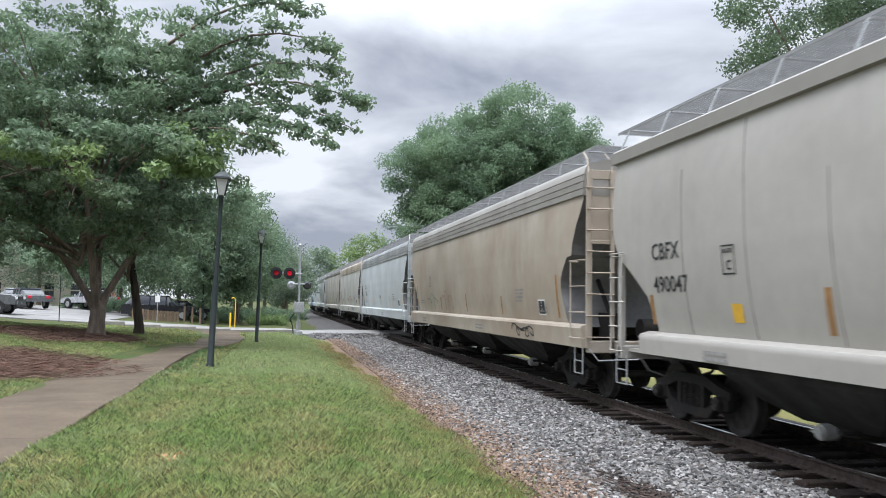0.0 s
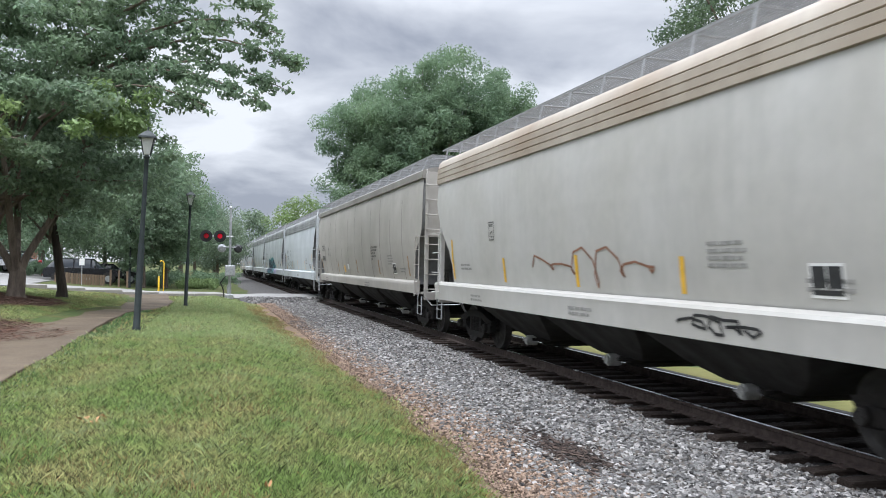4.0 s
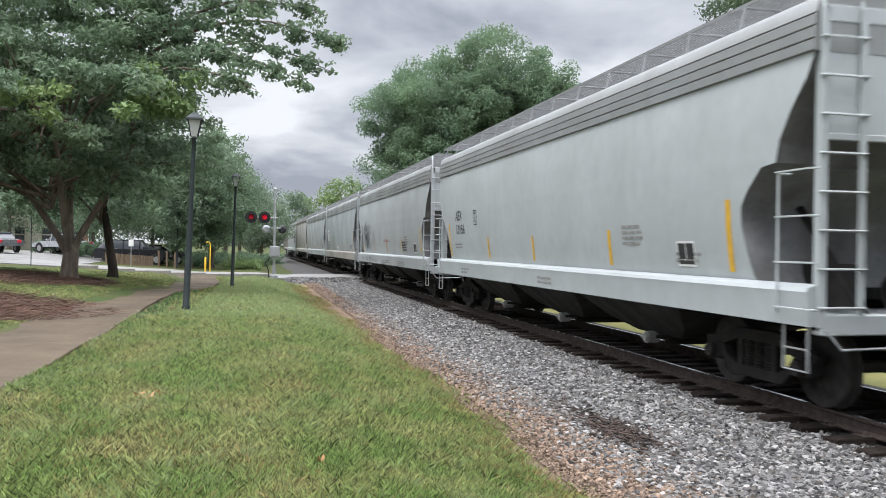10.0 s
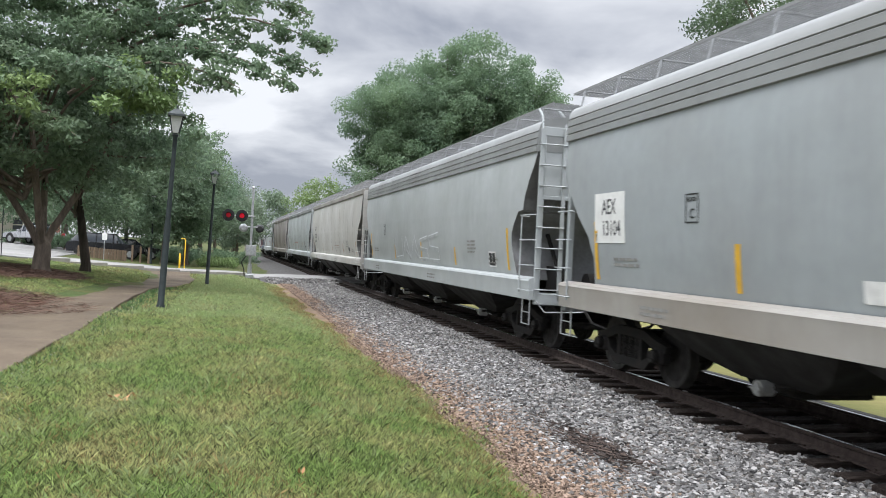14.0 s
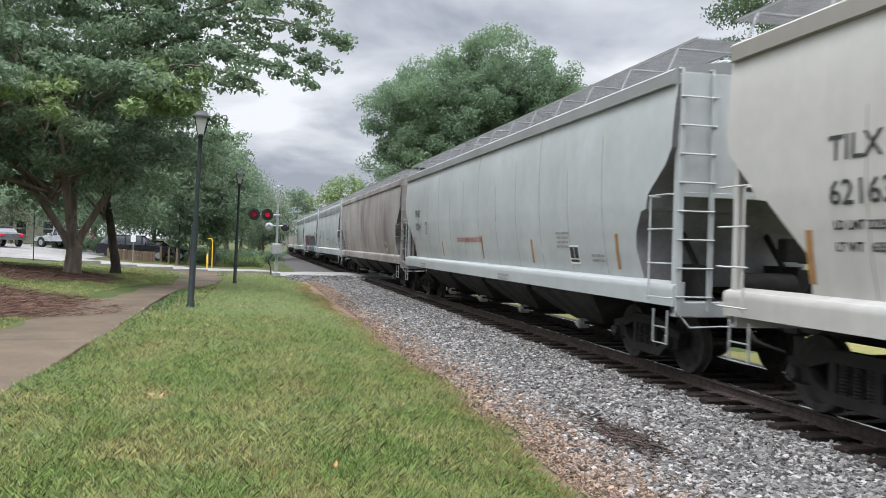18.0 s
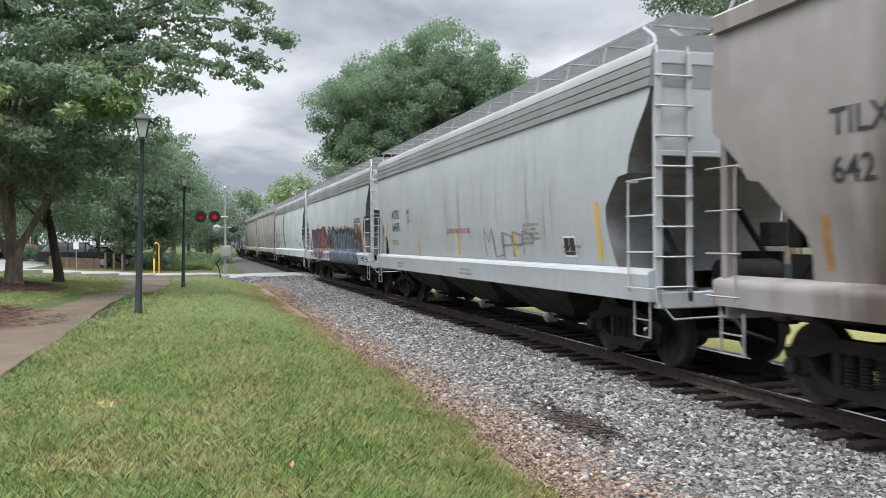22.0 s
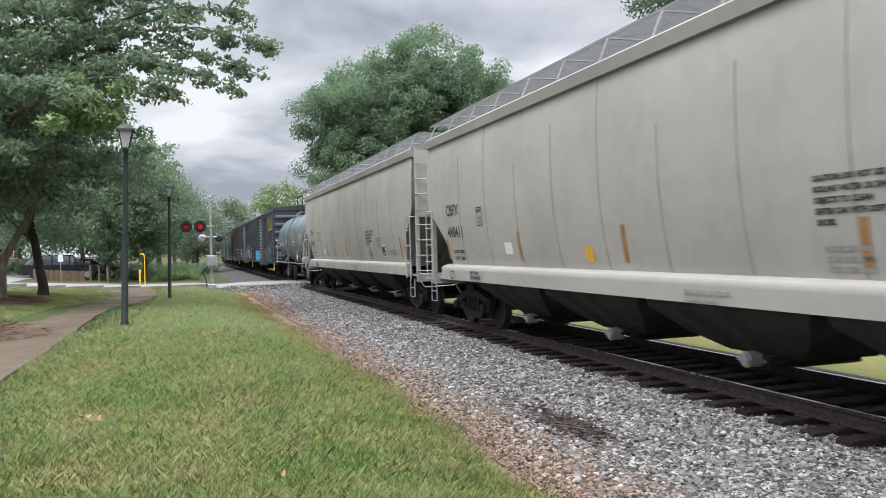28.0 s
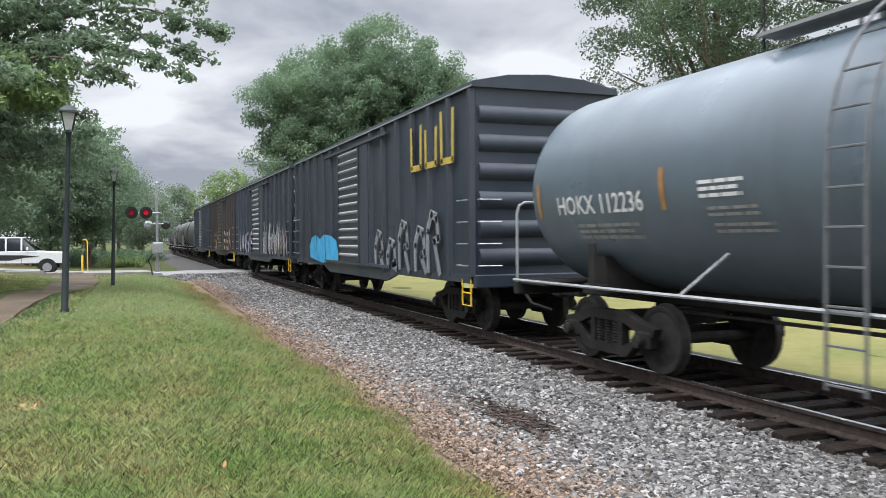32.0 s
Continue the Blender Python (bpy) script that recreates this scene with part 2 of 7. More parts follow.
MAT["red_lens"] = glow("lit_red_lens", (0.75, 0.012, 0.04), 0.42)
MAT["dim_lens"] = glow("dim_red_lens", (0.45, 0.012, 0.03), 0.25)
MAT["yellow"] = material("yellow_painted_steel", (0.75, 0.47, 0.03), 0.5, vary=0.15, scale=5)
MAT["fence"] = material("weathered_fence_wood", (0.17, 0.12, 0.08), 0.9, vary=0.35, scale=4, stretch=(3, 3, 0.5), per_object=0.25)
MAT["steel_dark"] = material("grimy_underframe_steel", (0.014, 0.0138, 0.0135), 0.85, 0.0, vary=0.5, scale=5, colour2=(0.03, 0.027, 0.024), spec=0.2)
MAT["truck"] = material("dusty_cast_steel", (0.012, 0.012, 0.012), 0.85, 0.0, vary=0.5, scale=6, colour2=(0.032, 0.028, 0.025), spec=0.2)
MAT["truck_grey"] = material("weathered_ladder_steel", (0.15, 0.155, 0.16), 0.6, 0.2, vary=0.3, scale=8)
# The end recess's shade is put into this colour, together with grime.
MAT["slope"] = material("shaded_grimy_end_sheet", (0.20, 0.205, 0.21), 0.85, vary=0.4, scale=1.5, colour2=(0.125, 0.122, 0.12))
# Stained ballast, with the shade under the train put into the colour.
MAT["oily"] = material("stained_shaded_ballast", (0.016, 0.015, 0.014), 0.9, vary=0.5, scale=10, bump=1.0, bump_scale=60)
MAT["oily_stone"] = material("stained_shaded_stone", (0.022, 0.020, 0.019), 0.85, vary=0.4, scale=14, island=0.6)
# Darker copy of hopper paint: the shade under the car in colour, plus grime.
MAT["bay"] = material("shaded_grimy_hopper_paint", (0.040, 0.039, 0.038), 0.85, vary=0.4, scale=2, colour2=(0.024, 0.022, 0.021), spec=0.2)
MAT["wheel"] = material("worn_wheel_steel", (0.03, 0.027, 0.025), 0.75, 0.1, vary=0.5, scale=6)
MAT["chrome"] = material("bare_bright_cap", (0.42, 0.42, 0.41), 0.45, 0.3, vary=0.25, scale=10)
MAT["seam"] = material("grimy_weld_seam", (0.24, 0.225, 0.20), 0.8, vary=0.35, scale=3)
MAT["stripe"] = material("yellow_reflector_tape", (0.72, 0.42, 0.04), 0.5, vary=0.2, scale=6)
MAT["stripe_old"] = material("faded_orange_tape", (0.34, 0.18, 0.065), 0.6, vary=0.3, scale=6)
MAT["rust_band"] = material("faded_brown_band_paint", (0.26, 0.17, 0.11), 0.7, vary=0.3, scale=6)
MAT["letter"] = material("black_stencil_paint", (0.025, 0.026, 0.028), 0.6, vary=0.3, scale=8)
MAT["letter_grey"] = material("faded_grey_stencil", (0.28, 0.275, 0.26), 0.7, vary=0.3, scale=10)
MAT["letter_red"] = material("faded_red_stencil", (0.42, 0.12, 0.09), 0.7, vary=0.3, scale=10)
MAT["letter_white"] = material("white_stencil_paint", (0.72, 0.72, 0.70), 0.6, vary=0.2, scale=8)
MAT["white_label"] = material("white_label_plate", (0.75, 0.75, 0.73), 0.5, vary=0.1, scale=8)
MAT["rubber"] = material("tyre_rubber", (0.02, 0.02, 0.02), 0.85, vary=0.3, scale=8)
MAT["window"] = glass_like("dark_tinted_glass")
MAT["brick"] = material("red_brick_wall", (0.30, 0.12, 0.085), 0.9, vary=0.3, scale=3, bump=0.4, bump_scale=30)
MAT["plaster"] = material("cream_painted_wall", (0.62, 0.58, 0.50), 0.85, vary=0.15, scale=1.5)
MAT["roofing"] = material("dark_roof_shingle", (0.09, 0.085, 0.085), 0.9, vary=0.3, scale=3)
MAT["dry_leaf"] = material("dry_brown_leaf", (0.42, 0.22, 0.10), 0.8, vary=0.3, scale=12)


# ------------------------------------------------------------------ mesh helpers
class Shape:
    """Collects vertices and faces of one mesh."""

    def __init__(self):
        self.v, self.f = [], []

    def add(self, verts, faces):
        n = len(self.v)
        self.v.extend(verts)
        self.f.extend(tuple(i + n for i in f) for f in faces)
        return self

    def box(self, cx, cy, cz, sx, sy, sz, bevel=0.0, m=None):
        hx, hy, hz = sx / 2, sy / 2, sz / 2
        b = min(bevel, hx * 0.9, hy * 0.9, hz * 0.9)
        if b <= 0:
            vs = [(x, y, z) for x in (-hx, hx) for y in (-hy, hy) for z in (-hz, hz)]
            fs = [(0, 1, 3, 2), (4, 6, 7, 5), (0, 4, 5, 1), (2, 3, 7, 6), (0, 2, 6, 4), (1, 5, 7, 3)]
        else:
            ring = [(-hx + b, -hy), (hx - b, -hy), (hx, -hy + b), (hx, hy - b), (hx - b, hy), (-hx + b, hy), (-hx, hy - b), (-hx, -hy + b)]
            k = b
            inner = [(x * (hx - k) / hx, y * (hy - k) / hy) for x, y in ring]
            vs = [(x, y, -hz) for x, y in inner] + [(x, y, -hz + b) for x, y in ring] + [(x, y, hz - b) for x, y in ring] + [(x, y, hz) for x, y in inner]
            fs = [tuple(range(7, -1, -1)), tuple(range(24, 32))]
            for r in range(3):
                for i in range(8):
                    j = (i + 1) % 8
                    fs.append((r * 8 + i, r * 8 + j, r * 8 + 8 + j, r * 8 + 8 + i))
        t = Matrix.Translation((cx, cy, cz)) @ (m if m is not None else Matrix.Identity(4))
        return self.add([tuple(t @ Vector(v)) for v in vs], fs)

    def tube(self, pts, r, n=6):
        pts = [Vector(p) for p in pts]
        rings = []
        whole = pts[-1] - pts[0]
        steep = max(abs((q - p).normalized().z) for p, q in zip(pts, pts[1:]) if (q - p).length > 1e-6)
        ref = Vector((0.0, 0.0, 1.0)) if steep < 0.9 else (Vector((0.31, 0.95, 0.02)) if abs(whole.x) > abs(whole.y) else Vector((0.95, 0.31, 0.02)))
        ref.normalize()
        for i, p in enumerate(pts):
            d = (pts[min(i + 1, len(pts) - 1)] - pts[max(i - 1, 0)]).normalized()
            a = d.cross(ref)
            a.normalize()
            b = d.cross(a)
            rr = r[i] if isinstance(r, (list, tuple)) else r
            rings.append([tuple(p + (a * math.cos(k * math.tau / n) + b * math.sin(k * math.tau / n)) * rr) for k in range(n)])
        return self.loft(rings, True, True)

    def loft(self, rings, closed=True, cap=False):
        n = len(rings[0])
        vs = [p for r in rings for p in r]
        fs = []
        for i in range(len(rings) - 1):
            for k in range(n if closed else n - 1):
                j = (k + 1) % n
                fs.append((i * n + k, i * n + j, (i + 1) * n + j, (i + 1) * n + k))
        if cap:
            fs.append(tuple(range(n - 1, -1, -1)))
            fs.append(tuple(range((len(rings) - 1) * n, len(rings) * n)))
        return self.add(vs, fs)

    def prism_y(self, prof, y0, y1):
        """Closed profile of (x, z) swept along y."""
        return self.loft([[(x, y0, z) for x, z in prof], [(x, y1, z) for x, z in prof]], True, True)

    def prism_x(self, prof, x0, x1):
        """Closed profile of (y, z) swept along x."""
        return self.loft([[(x0, y, z) for y, z in prof], [(x1, y, z) for y, z in prof]], True, True)

    def disc_x(self, y, z, r, x0, x1, n=20):
        return self.prism_x([(y + r * math.cos(k * math.tau / n), z + r * math.sin(k * math.tau / n)) for k in range(n)], x0, x1)

    def mesh(self, name, smooth=True, angle=35):
        me = bpy.data.meshes.new(name)
        me.from_pydata(self.v, [], self.f)
        bm = bmesh.new()
        bm.from_mesh(me)
        bmesh.ops.recalc_face_normals(bm, faces=bm.faces)
        bm.to_mesh(me)
        bm.free()
        if smooth:
            me.shade_smooth()
            me.set_sharp_from_angle(angle=radians(angle))
        return me


PRINTED = {"stencil_mark", "data_panel", "warning_print", "graffiti_run", "graffiti_scribble", "warning_print", "label_print", "plate_box", "lettering", "placard_number"}


def put(name, me, mat, parent=None, m=None, label=""):
    """One mesh as one object; its material sits on the object, so that meshes can be shared."""
    if isinstance(me, Shape):
        me = me.mesh(name)
    if not me.materials:
        me.materials.append(None)
    ob = new(name, me)
    ob.material_slots[0].link = "OBJECT"
    ob.material_slots[0].material = MAT[mat] if isinstance(mat, str) else mat
    if parent is not None:
        ob.parent = parent
    if m is not None:
        ob.matrix_basis = m
    if label:
        ob["label"] = label
    if name in PRINTED:
        ob["kind"] = "stuff"
    return ob


def raw_mesh(name, verts, faces_flat, per):
    """A mesh from numpy arrays, all faces with the same number of corners."""
    me = bpy.data.meshes.new(name)
    nf = len(faces_flat) // per
    me.vertices.add(len(verts))
    me.vertices.foreach_set("co", np.asarray(verts, dtype=np.float32).ravel())
    me.loops.add(nf * per)
    me.loops.foreach_set("vertex_index", np.asarray(faces_flat, dtype=np.int32))
    me.polygons.add(nf)
    me.polygons.foreach_set("loop_start", np.arange(0, nf * per, per, dtype=np.int32))
    me.polygons.foreach_set("use_smooth", np.zeros(nf, dtype=bool))
    me.update(calc_edges=True)
    me.validate()
    return me


def empty(name, m=None):
    ob = new(name)
    if m is not None:
        ob.matrix_basis = m
    return ob


# ------------------------------------------------------------------ plan of the ground
def smooth(a, b, v):
    k = np.clip((v - a) / (b - a), 0, 1)
    return k * k * (3 - 2 * k)


TRACK_X = 7.22          # centre line of the track, which runs along y
EDGE_X = 2.85           # where the lawn meets the dirt beside the ballast


def ground_z(x, y):
    x, y = np.asarray(x, dtype=float), np.asarray(y, dtype=float)
    lawn = 0.18 + 0.10 * smooth(6, 18, y) - 0.26 * smooth(20, 36, y)
    slope = 0.12 - 0.06 * smooth(30, 43, y)
    left = slope * np.clip(-2.6 - x, 0, 7 + 7 * smooth(36, 50, y)) * smooth(12, 26, y)
    z = lawn + left
    z = z + (-0.32 - z) * smooth(0.3, EDGE_X + 0.1, x)
    z = z + 0.015 * np.sin(x * 2.1 + y * 0.7) + 0.012 * np.sin(y * 1.9 - x)
    far = smooth(90, 220, np.hypot(x, y))
    z = z * (1 - far) - 0.3 * far
    return z


def zg(x, y):
    return float(ground_z(x, y))


def sheet(name, xs, ys, zfun, mat, label, category="", kind="structure"):
    X, Y = np.meshgrid(xs, ys)
    Z = zfun(X, Y)
    v = np.stack([X, Y, Z], -1).reshape(-1, 3)
    nx, ny = len(xs), len(ys)
    i = (np.arange(ny - 1)[:, None] * nx + np.arange(nx - 1)[None, :]).ravel()
    f = np.stack([i, i + 1, i + nx + 1, i + nx], -1).ravel()
    me = raw_mesh(name, v, f, 4)
    me.shade_smooth()
    ob = put(name, me, mat)
    tagged(ob, label, category, kind=kind)
    return ob


xs = np.unique(np.concatenate([np.linspace(-1500, -60, 14), np.linspace(-60, -14, 24), np.linspace(-14, 14, 113), np.linspace(14, 60, 24), np.linspace(60, 1500, 14)]))
ys = np.unique(np.concatenate([np.linspace(-1500, -30, 12), np.linspace(-30, 0, 16), np.linspace(0, 60, 181), np.linspace(60, 140, 30), np.linspace(140, 2500, 22)]))
sheet("ground", xs, ys, ground_z, "grass", "uneven green mown lawn with dry patches", "lawn")

# ------------------------------------------------------------------ lettering, made once and bent onto the car sides
TEXTS = {}


def text_uv(body, size):
    """Flat letters as (vertices, faces) with the text's left foot at 0, 0."""
    if (body, size) not in TEXTS:
        cu = bpy.data.curves.new("lettering", "FONT")
        cu.body, cu.size, cu.offset = body, size, 0.004
        cu.resolution_u = 2
        ob = bpy.data.objects.new("lettering", cu)
        me = bpy.data.meshes.new_from_object(ob)
        v = [(p.co.x, p.co.y) for p in me.vertices]
        f = [tuple(p.vertices) for p in me.polygons]
        bpy.data.objects.remove(ob)
        bpy.data.meshes.remove(me)
        TEXTS[(body, size)] = (v, f)
    return TEXTS[(body, size)]


# ------------------------------------------------------------------ track
def track_point(u):
    """A point on the track's centre line, u metres along it: straight, then a wide bend to the right."""
    if u < 130:
        return TRACK_X, u, 0.0
    a = (u - 130) / 420.0
    return TRACK_X + 420 * (1 - math.cos(a)), 130 + 420 * math.sin(a), a


def along_track(prof, us, closed=True):
    s = Shape()
    rings = []
    for u in us:
        x, y, a = track_point(u)
        rings.append([(x + px * math.cos(a), y - px * math.sin(a), pz) for px, pz in prof])
    s.loft(rings, closed, closed)
    return s


US = [-14, -6] + list(range(0, 130, 10)) + list(range(130, 340, 15))
bed_prof = [(-4.15, -0.33), (-4.0, -0.31), (-3.2, -0.275), (-2.3, -0.25), (-1.75, -0.225), (-1.3, -0.24), (1.3, -0.24), (1.75, -0.25), (2.0, -0.29), (2.3, -0.36), (2.3, -0.6), (-4.15, -0.6)]
bed = put("ballast_bed", along_track(bed_prof, US), "ballast")
tagged(bed, "grey crushed granite ballast bed under the railway", "ballast", kind="structure")

# dark sheet that carries the under-train shade as well as the stain
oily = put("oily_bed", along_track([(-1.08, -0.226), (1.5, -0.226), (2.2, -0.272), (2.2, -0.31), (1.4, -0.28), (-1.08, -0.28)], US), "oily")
tagged(oily, "dark-stained ballast between the rails, under-train shade in its colour", "ballast", kind="structure")
track = empty("railway_track", pose(0, 0, 0))
tagged(track, "single railway track on dark wooden ties", "railway track", kind="structure")
for side in (-1, 1):
    c = side * 0.7525
    rail_prof = [(c - 0.07, -0.17), (c + 0.07, -0.17), (c + 0.07, -0.155), (c + 0.012, -0.13), (c + 0.01, -0.045), (c + 0.036, -0.035), (c + 0.036, -0.004), (c - 0.036, -0.004), (c - 0.036, -0.035), (c - 0.01, -0.045), (c - 0.012, -0.13), (c - 0.07, -0.155)]
    put("rail", along_track(rail_prof, US), "rail_side", track)
    head = [(c - 0.030, -0.005), (c + 0.030, -0.005), (c + 0.024, 0.0), (c - 0.024, 0.0)]
    put("rail_head", along_track(head, US), "rail_top", track, label="polished running surface")
tie_shapes = []
rng = np.random.default_rng(5)
for k in range(4):
    s = Shape().box(0, 0, -0.25, 2.6, 0.225, 0.17, 0.015)
    s.v = [(x + rng.normal(0, 0.006), y + rng.normal(0, 0.005), z + rng.normal(0, 0.004)) for x, y, z in s.v]
    tie_shapes.append(s.mesh("tie"))
plate_mesh = Shape().box(-0.7525, 0, -0.163, 0.34, 0.19, 0.014).box(0.7525, 0, -0.163, 0.34, 0.19, 0.014).box(-0.86, 0.05, -0.15, 0.03, 0.03, 0.03).box(-0.64, -0.05, -0.15, 0.03, 0.03, 0.03).mesh("tie_plate", False)
for k in range(250):
    y = -3.0 + 0.52 * k
    t = put("tie", tie_shapes[k % 4], "tie", track, pose(TRACK_X + rng.normal(0, 0.03), y + rng.normal(0, 0.015), rng.normal(0.0, 0.008), 0, 0, rng.normal(0, 0.7)))
    if k < 70:
        put("tie_plate", plate_mesh, "rail_side", track, pose(TRACK_X, y, 0))

# ------------------------------------------------------------------ road over the crossing, car park, path
ROAD_Y0, ROAD_Y1 = 45.6, 51.2


def gravel_ramp():
    """Rough gravel heaped against the street's edge beside the track."""
    r = np.random.default_rng(12)
    rows = []
    for x in np.linspace(1.9, 6.1, 22):
        rows.append([(x, y + r.normal(0, 0.05), z + r.normal(0, 0.02)) for y, z in ((43.6, -0.33), (44.2, -0.22), (44.9, -0.10), (45.5, -0.035), (45.62, -0.06))])
    return Shape().loft(rows, False)


tagged(put("gravel_ramp", gravel_ramp(), "ballast"), "dark rough gravel heaped against the street's edge", "gravel", kind="structure")


def road_z(x, y):
    near = smooth(0.0, 3.5, x) * (1 - smooth(12, 22, x))
    return (ground_z(x, y) + 0.05) * (1 - near) + (-0.012) * near


def solid_sheet(name, xs, ys, zfun, thick):
    X, Y = np.meshgrid(xs, ys)
    Z = zfun(X, Y)
    nx, ny = len(xs), len(ys)
    s = Shape()
    top = [(float(a), float(b), float(c)) for a, b, c in zip(X.ravel(), Y.ravel(), Z.ravel())]
    n = len(top)
    fs = [(j * nx + i, j * nx + i + 1, (j + 1) * nx + i + 1, (j + 1) * nx + i) for j in range(ny - 1) for i in range(nx - 1)]
    edge = [i for i in range(nx)] + [j * nx + nx - 1 for j in range(1, ny)] + [(ny - 1) * nx + i for i in range(nx - 2, -1, -1)] + [j * nx for j in range(ny - 2, 0, -1)]
    low = {i: n + k for k, i in enumerate(edge)}
    fs += [(edge[k], edge[(k + 1) % len(edge)], low[edge[(k + 1) % len(edge)]], low[edge[k]]) for k in range(len(edge))]
    s.add(top + [(top[i][0], top[i][1], top[i][2] - thick) for i in edge], fs)
    return s


road = put("road", solid_sheet("road", np.concatenate([np.linspace(-60, 0, 40), np.linspace(0.3, 16, 60), np.linspace(17, 60, 12)]), np.linspace(ROAD_Y0, ROAD_Y1, 8), road_z, 0.4), "asphalt")
tagged(road, "pale worn asphalt street crossing the railway", "road", kind="structure")
lot = put("car_park", solid_sheet("car_park", np.linspace(-60, -9.5, 26), np.linspace(51.2, 84, 12), lambda x, y: ground_z(x, y) + 0.05, 0.3), "asphalt")
tagged(lot, "pale asphalt car park beside the street", "car park", kind="structure")
kerb = Shape()
for x0 in np.arange(-9.4, 1.5, 1.8):
    x1 = min(x0 + 1.78, 1.6)
    kerb.box((x0 + x1) / 2, ROAD_Y0 - 0.10, zg((x0 + x1) / 2, ROAD_Y0) + 0.04, x1 - x0, 0.16, 0.24, 0.02)
tagged(put("kerb", kerb, "kerb"), "light concrete kerb along the street", "kerb", kind="structure")

# curving footpath in concrete slabs: centre line and half width
PATH_LINE = [(-4.2, -14.0, 0.80), (-3.5, -4.0, 0.80), (-3.4, 3.0, 0.80), (-3.35, 7.0, 0.82), (-3.2, 11.0, 0.82), (-3.1, 15.0, 0.84), (-3.02, 19.0, 0.82), (-2.98, 23.0, 0.78), (-2.95, 27.0, 0.76), (-2.65, 30.5, 0.80), (-2.20, 34.0, 0.85), (-2.2, 38.5, 0.95), (-2.7, 42.0, 1.1), (-3.0, 45.5, 1.3)]


def path_at(y):
    for a, b in zip(PATH_LINE, PATH_LINE[1:]):
        if a[1] <= y <= b[1]:
            k = (y - a[1]) / (b[1] - a[1])
            k2 = k
            return a[0] + (b[0] - a[0]) * k2, a[2] + (b[2] - a[2]) * k2
    return (PATH_LINE[-1][0], PATH_LINE[-1][2]) if y > PATH_LINE[-1][1] else (PATH_LINE[0][0], PATH_LINE[0][2])


footpath = empty("footpath")
tagged(footpath, "curving pale concrete footpath through the lawn", "path", kind="structure")
y = -14.0
while y < 45.3:
    y1 = min(y + 3.0, 45.42)
    rows = []
    for yy in np.linspace(y + 0.005, y1 - 0.005, 7):
        c, w = path_at(yy)
        zz = zg(c, yy) + 0.035
        rows.append([(c - w, yy, zz - 0.12), (c - w, yy, zz - 0.012), (c - w + 0.015, yy, zz), (c + w - 0.015, yy, zz), (c + w, yy, zz - 0.012), (c + w, yy, zz - 0.12)])
    put("slab", Shape().loft(rows, True, True), "concrete", footpath)
    y = y1

# dirt verge between lawn and ballast, mulch under the trees
def ragged(name, cx, cy, rx, ry, mat, label, category, lift, seed, rings=5, n=44, zf=None):
    r = np.random.default_rng(seed)
    wob = r.uniform(0.75, 1.2, n)
    wob = (wob + np.roll(wob, 1)) / 2
    s = Shape()
    f = zf or zg
    layers = []
    for k in range(1, rings + 1):
        q = k / rings
        layers.append([(cx + rx * q * wob[i] * math.cos(i * math.tau / n), cy + ry * q * wob[i] * math.sin(i * math.tau / n)) for i in range(n)])
    s.loft([[(a, b, f(a, b) + lift * (1.25 - j / rings)) for a, b in lay] for j, lay in enumerate(layers)], True)
    s.add([(a, b, f(a, b) + lift * 1.25) for a, b in layers[0]], [tuple(range(n))])
    ob = put(name, s, mat)
    tagged(ob, label, category, kind="structure")
    return ob


def lawn_edge(y):
    """Where the grass gives out beside the ballast: a wandering line."""
    y = np.asarray(y, dtype=float)
    return EDGE_X + 0.05 + 0.13 * np.sin(y * 0.62 + 1.2) + 0.06 * np.sin(y * 2.3 + 0.4) + 0.035 * np.sin(y * 6.1) - 0.25 * smooth(16, 30, y)


def verge():
    s = Shape()
    r = np.random.default_rng(9)
    rows = []
    yy = -14.0
    while yy < 45:
        inner = float(lawn_edge(yy)) - 0.35
        outer = EDGE_X + 1.2 + 0.18 * math.sin(yy * 0.6) + r.normal(0, 0.06)
        rows.append([(inner - 0.05, yy, zg(inner - 0.05, yy) - 0.01), (inner + 0.15, yy, zg(inner + 0.15, yy) + 0.012), (inner + 0.4, yy, max(zg(inner + 0.4, yy) + 0.012, -0.285)), ((inner + outer) / 2 + 0.1, yy, -0.272 + r.normal(0, 0.006)), (outer, yy, -0.266), (outer + 0.3, yy, -0.30)])
        yy += 0.25
    s.loft(rows, False)
    return s


tagged(put("dirt_verge", verge(), "dirt"), "reddish clay dirt strip between lawn and ballast", "dirt", kind="structure")
ragged("mulch_bed", -6.2, 28.0, 1.7, 4.2, "mulch", "red-brown pine straw mulch round the trees", "mulch", 0.03, 3)
ragged("mulch_bed", -5.6, 18.3, 2.0, 2.3, "mulch", "red-brown pine straw washed towards the path", "mulch", 0.03, 4)
far_verge = sheet("far_lawn", np.linspace(9.35, 60, 40), np.linspace(-30, 44, 30), lambda x, y: -0.285 + 0.02 * np.sin(x) + 0.25 * smooth(18, 40, x), "dry_grass", "dry yellowish lawn beyond the railway", "lawn")


# ------------------------------------------------------------------ rolling stock
def paint(name, colour, dirt, streak=0.5, vary=0.14, scale=0.5, streak_colour=None, streak_scale=2.2, rough=0.48):
    MAT[name] = material(name, colour, rough, vary=vary, scale=scale, colour2=dirt, streak=streak, streak_colour=streak_colour or tuple(c * 0.55 for c in dirt), streak_scale=streak_scale, bump=0.05, bump_scale=6)


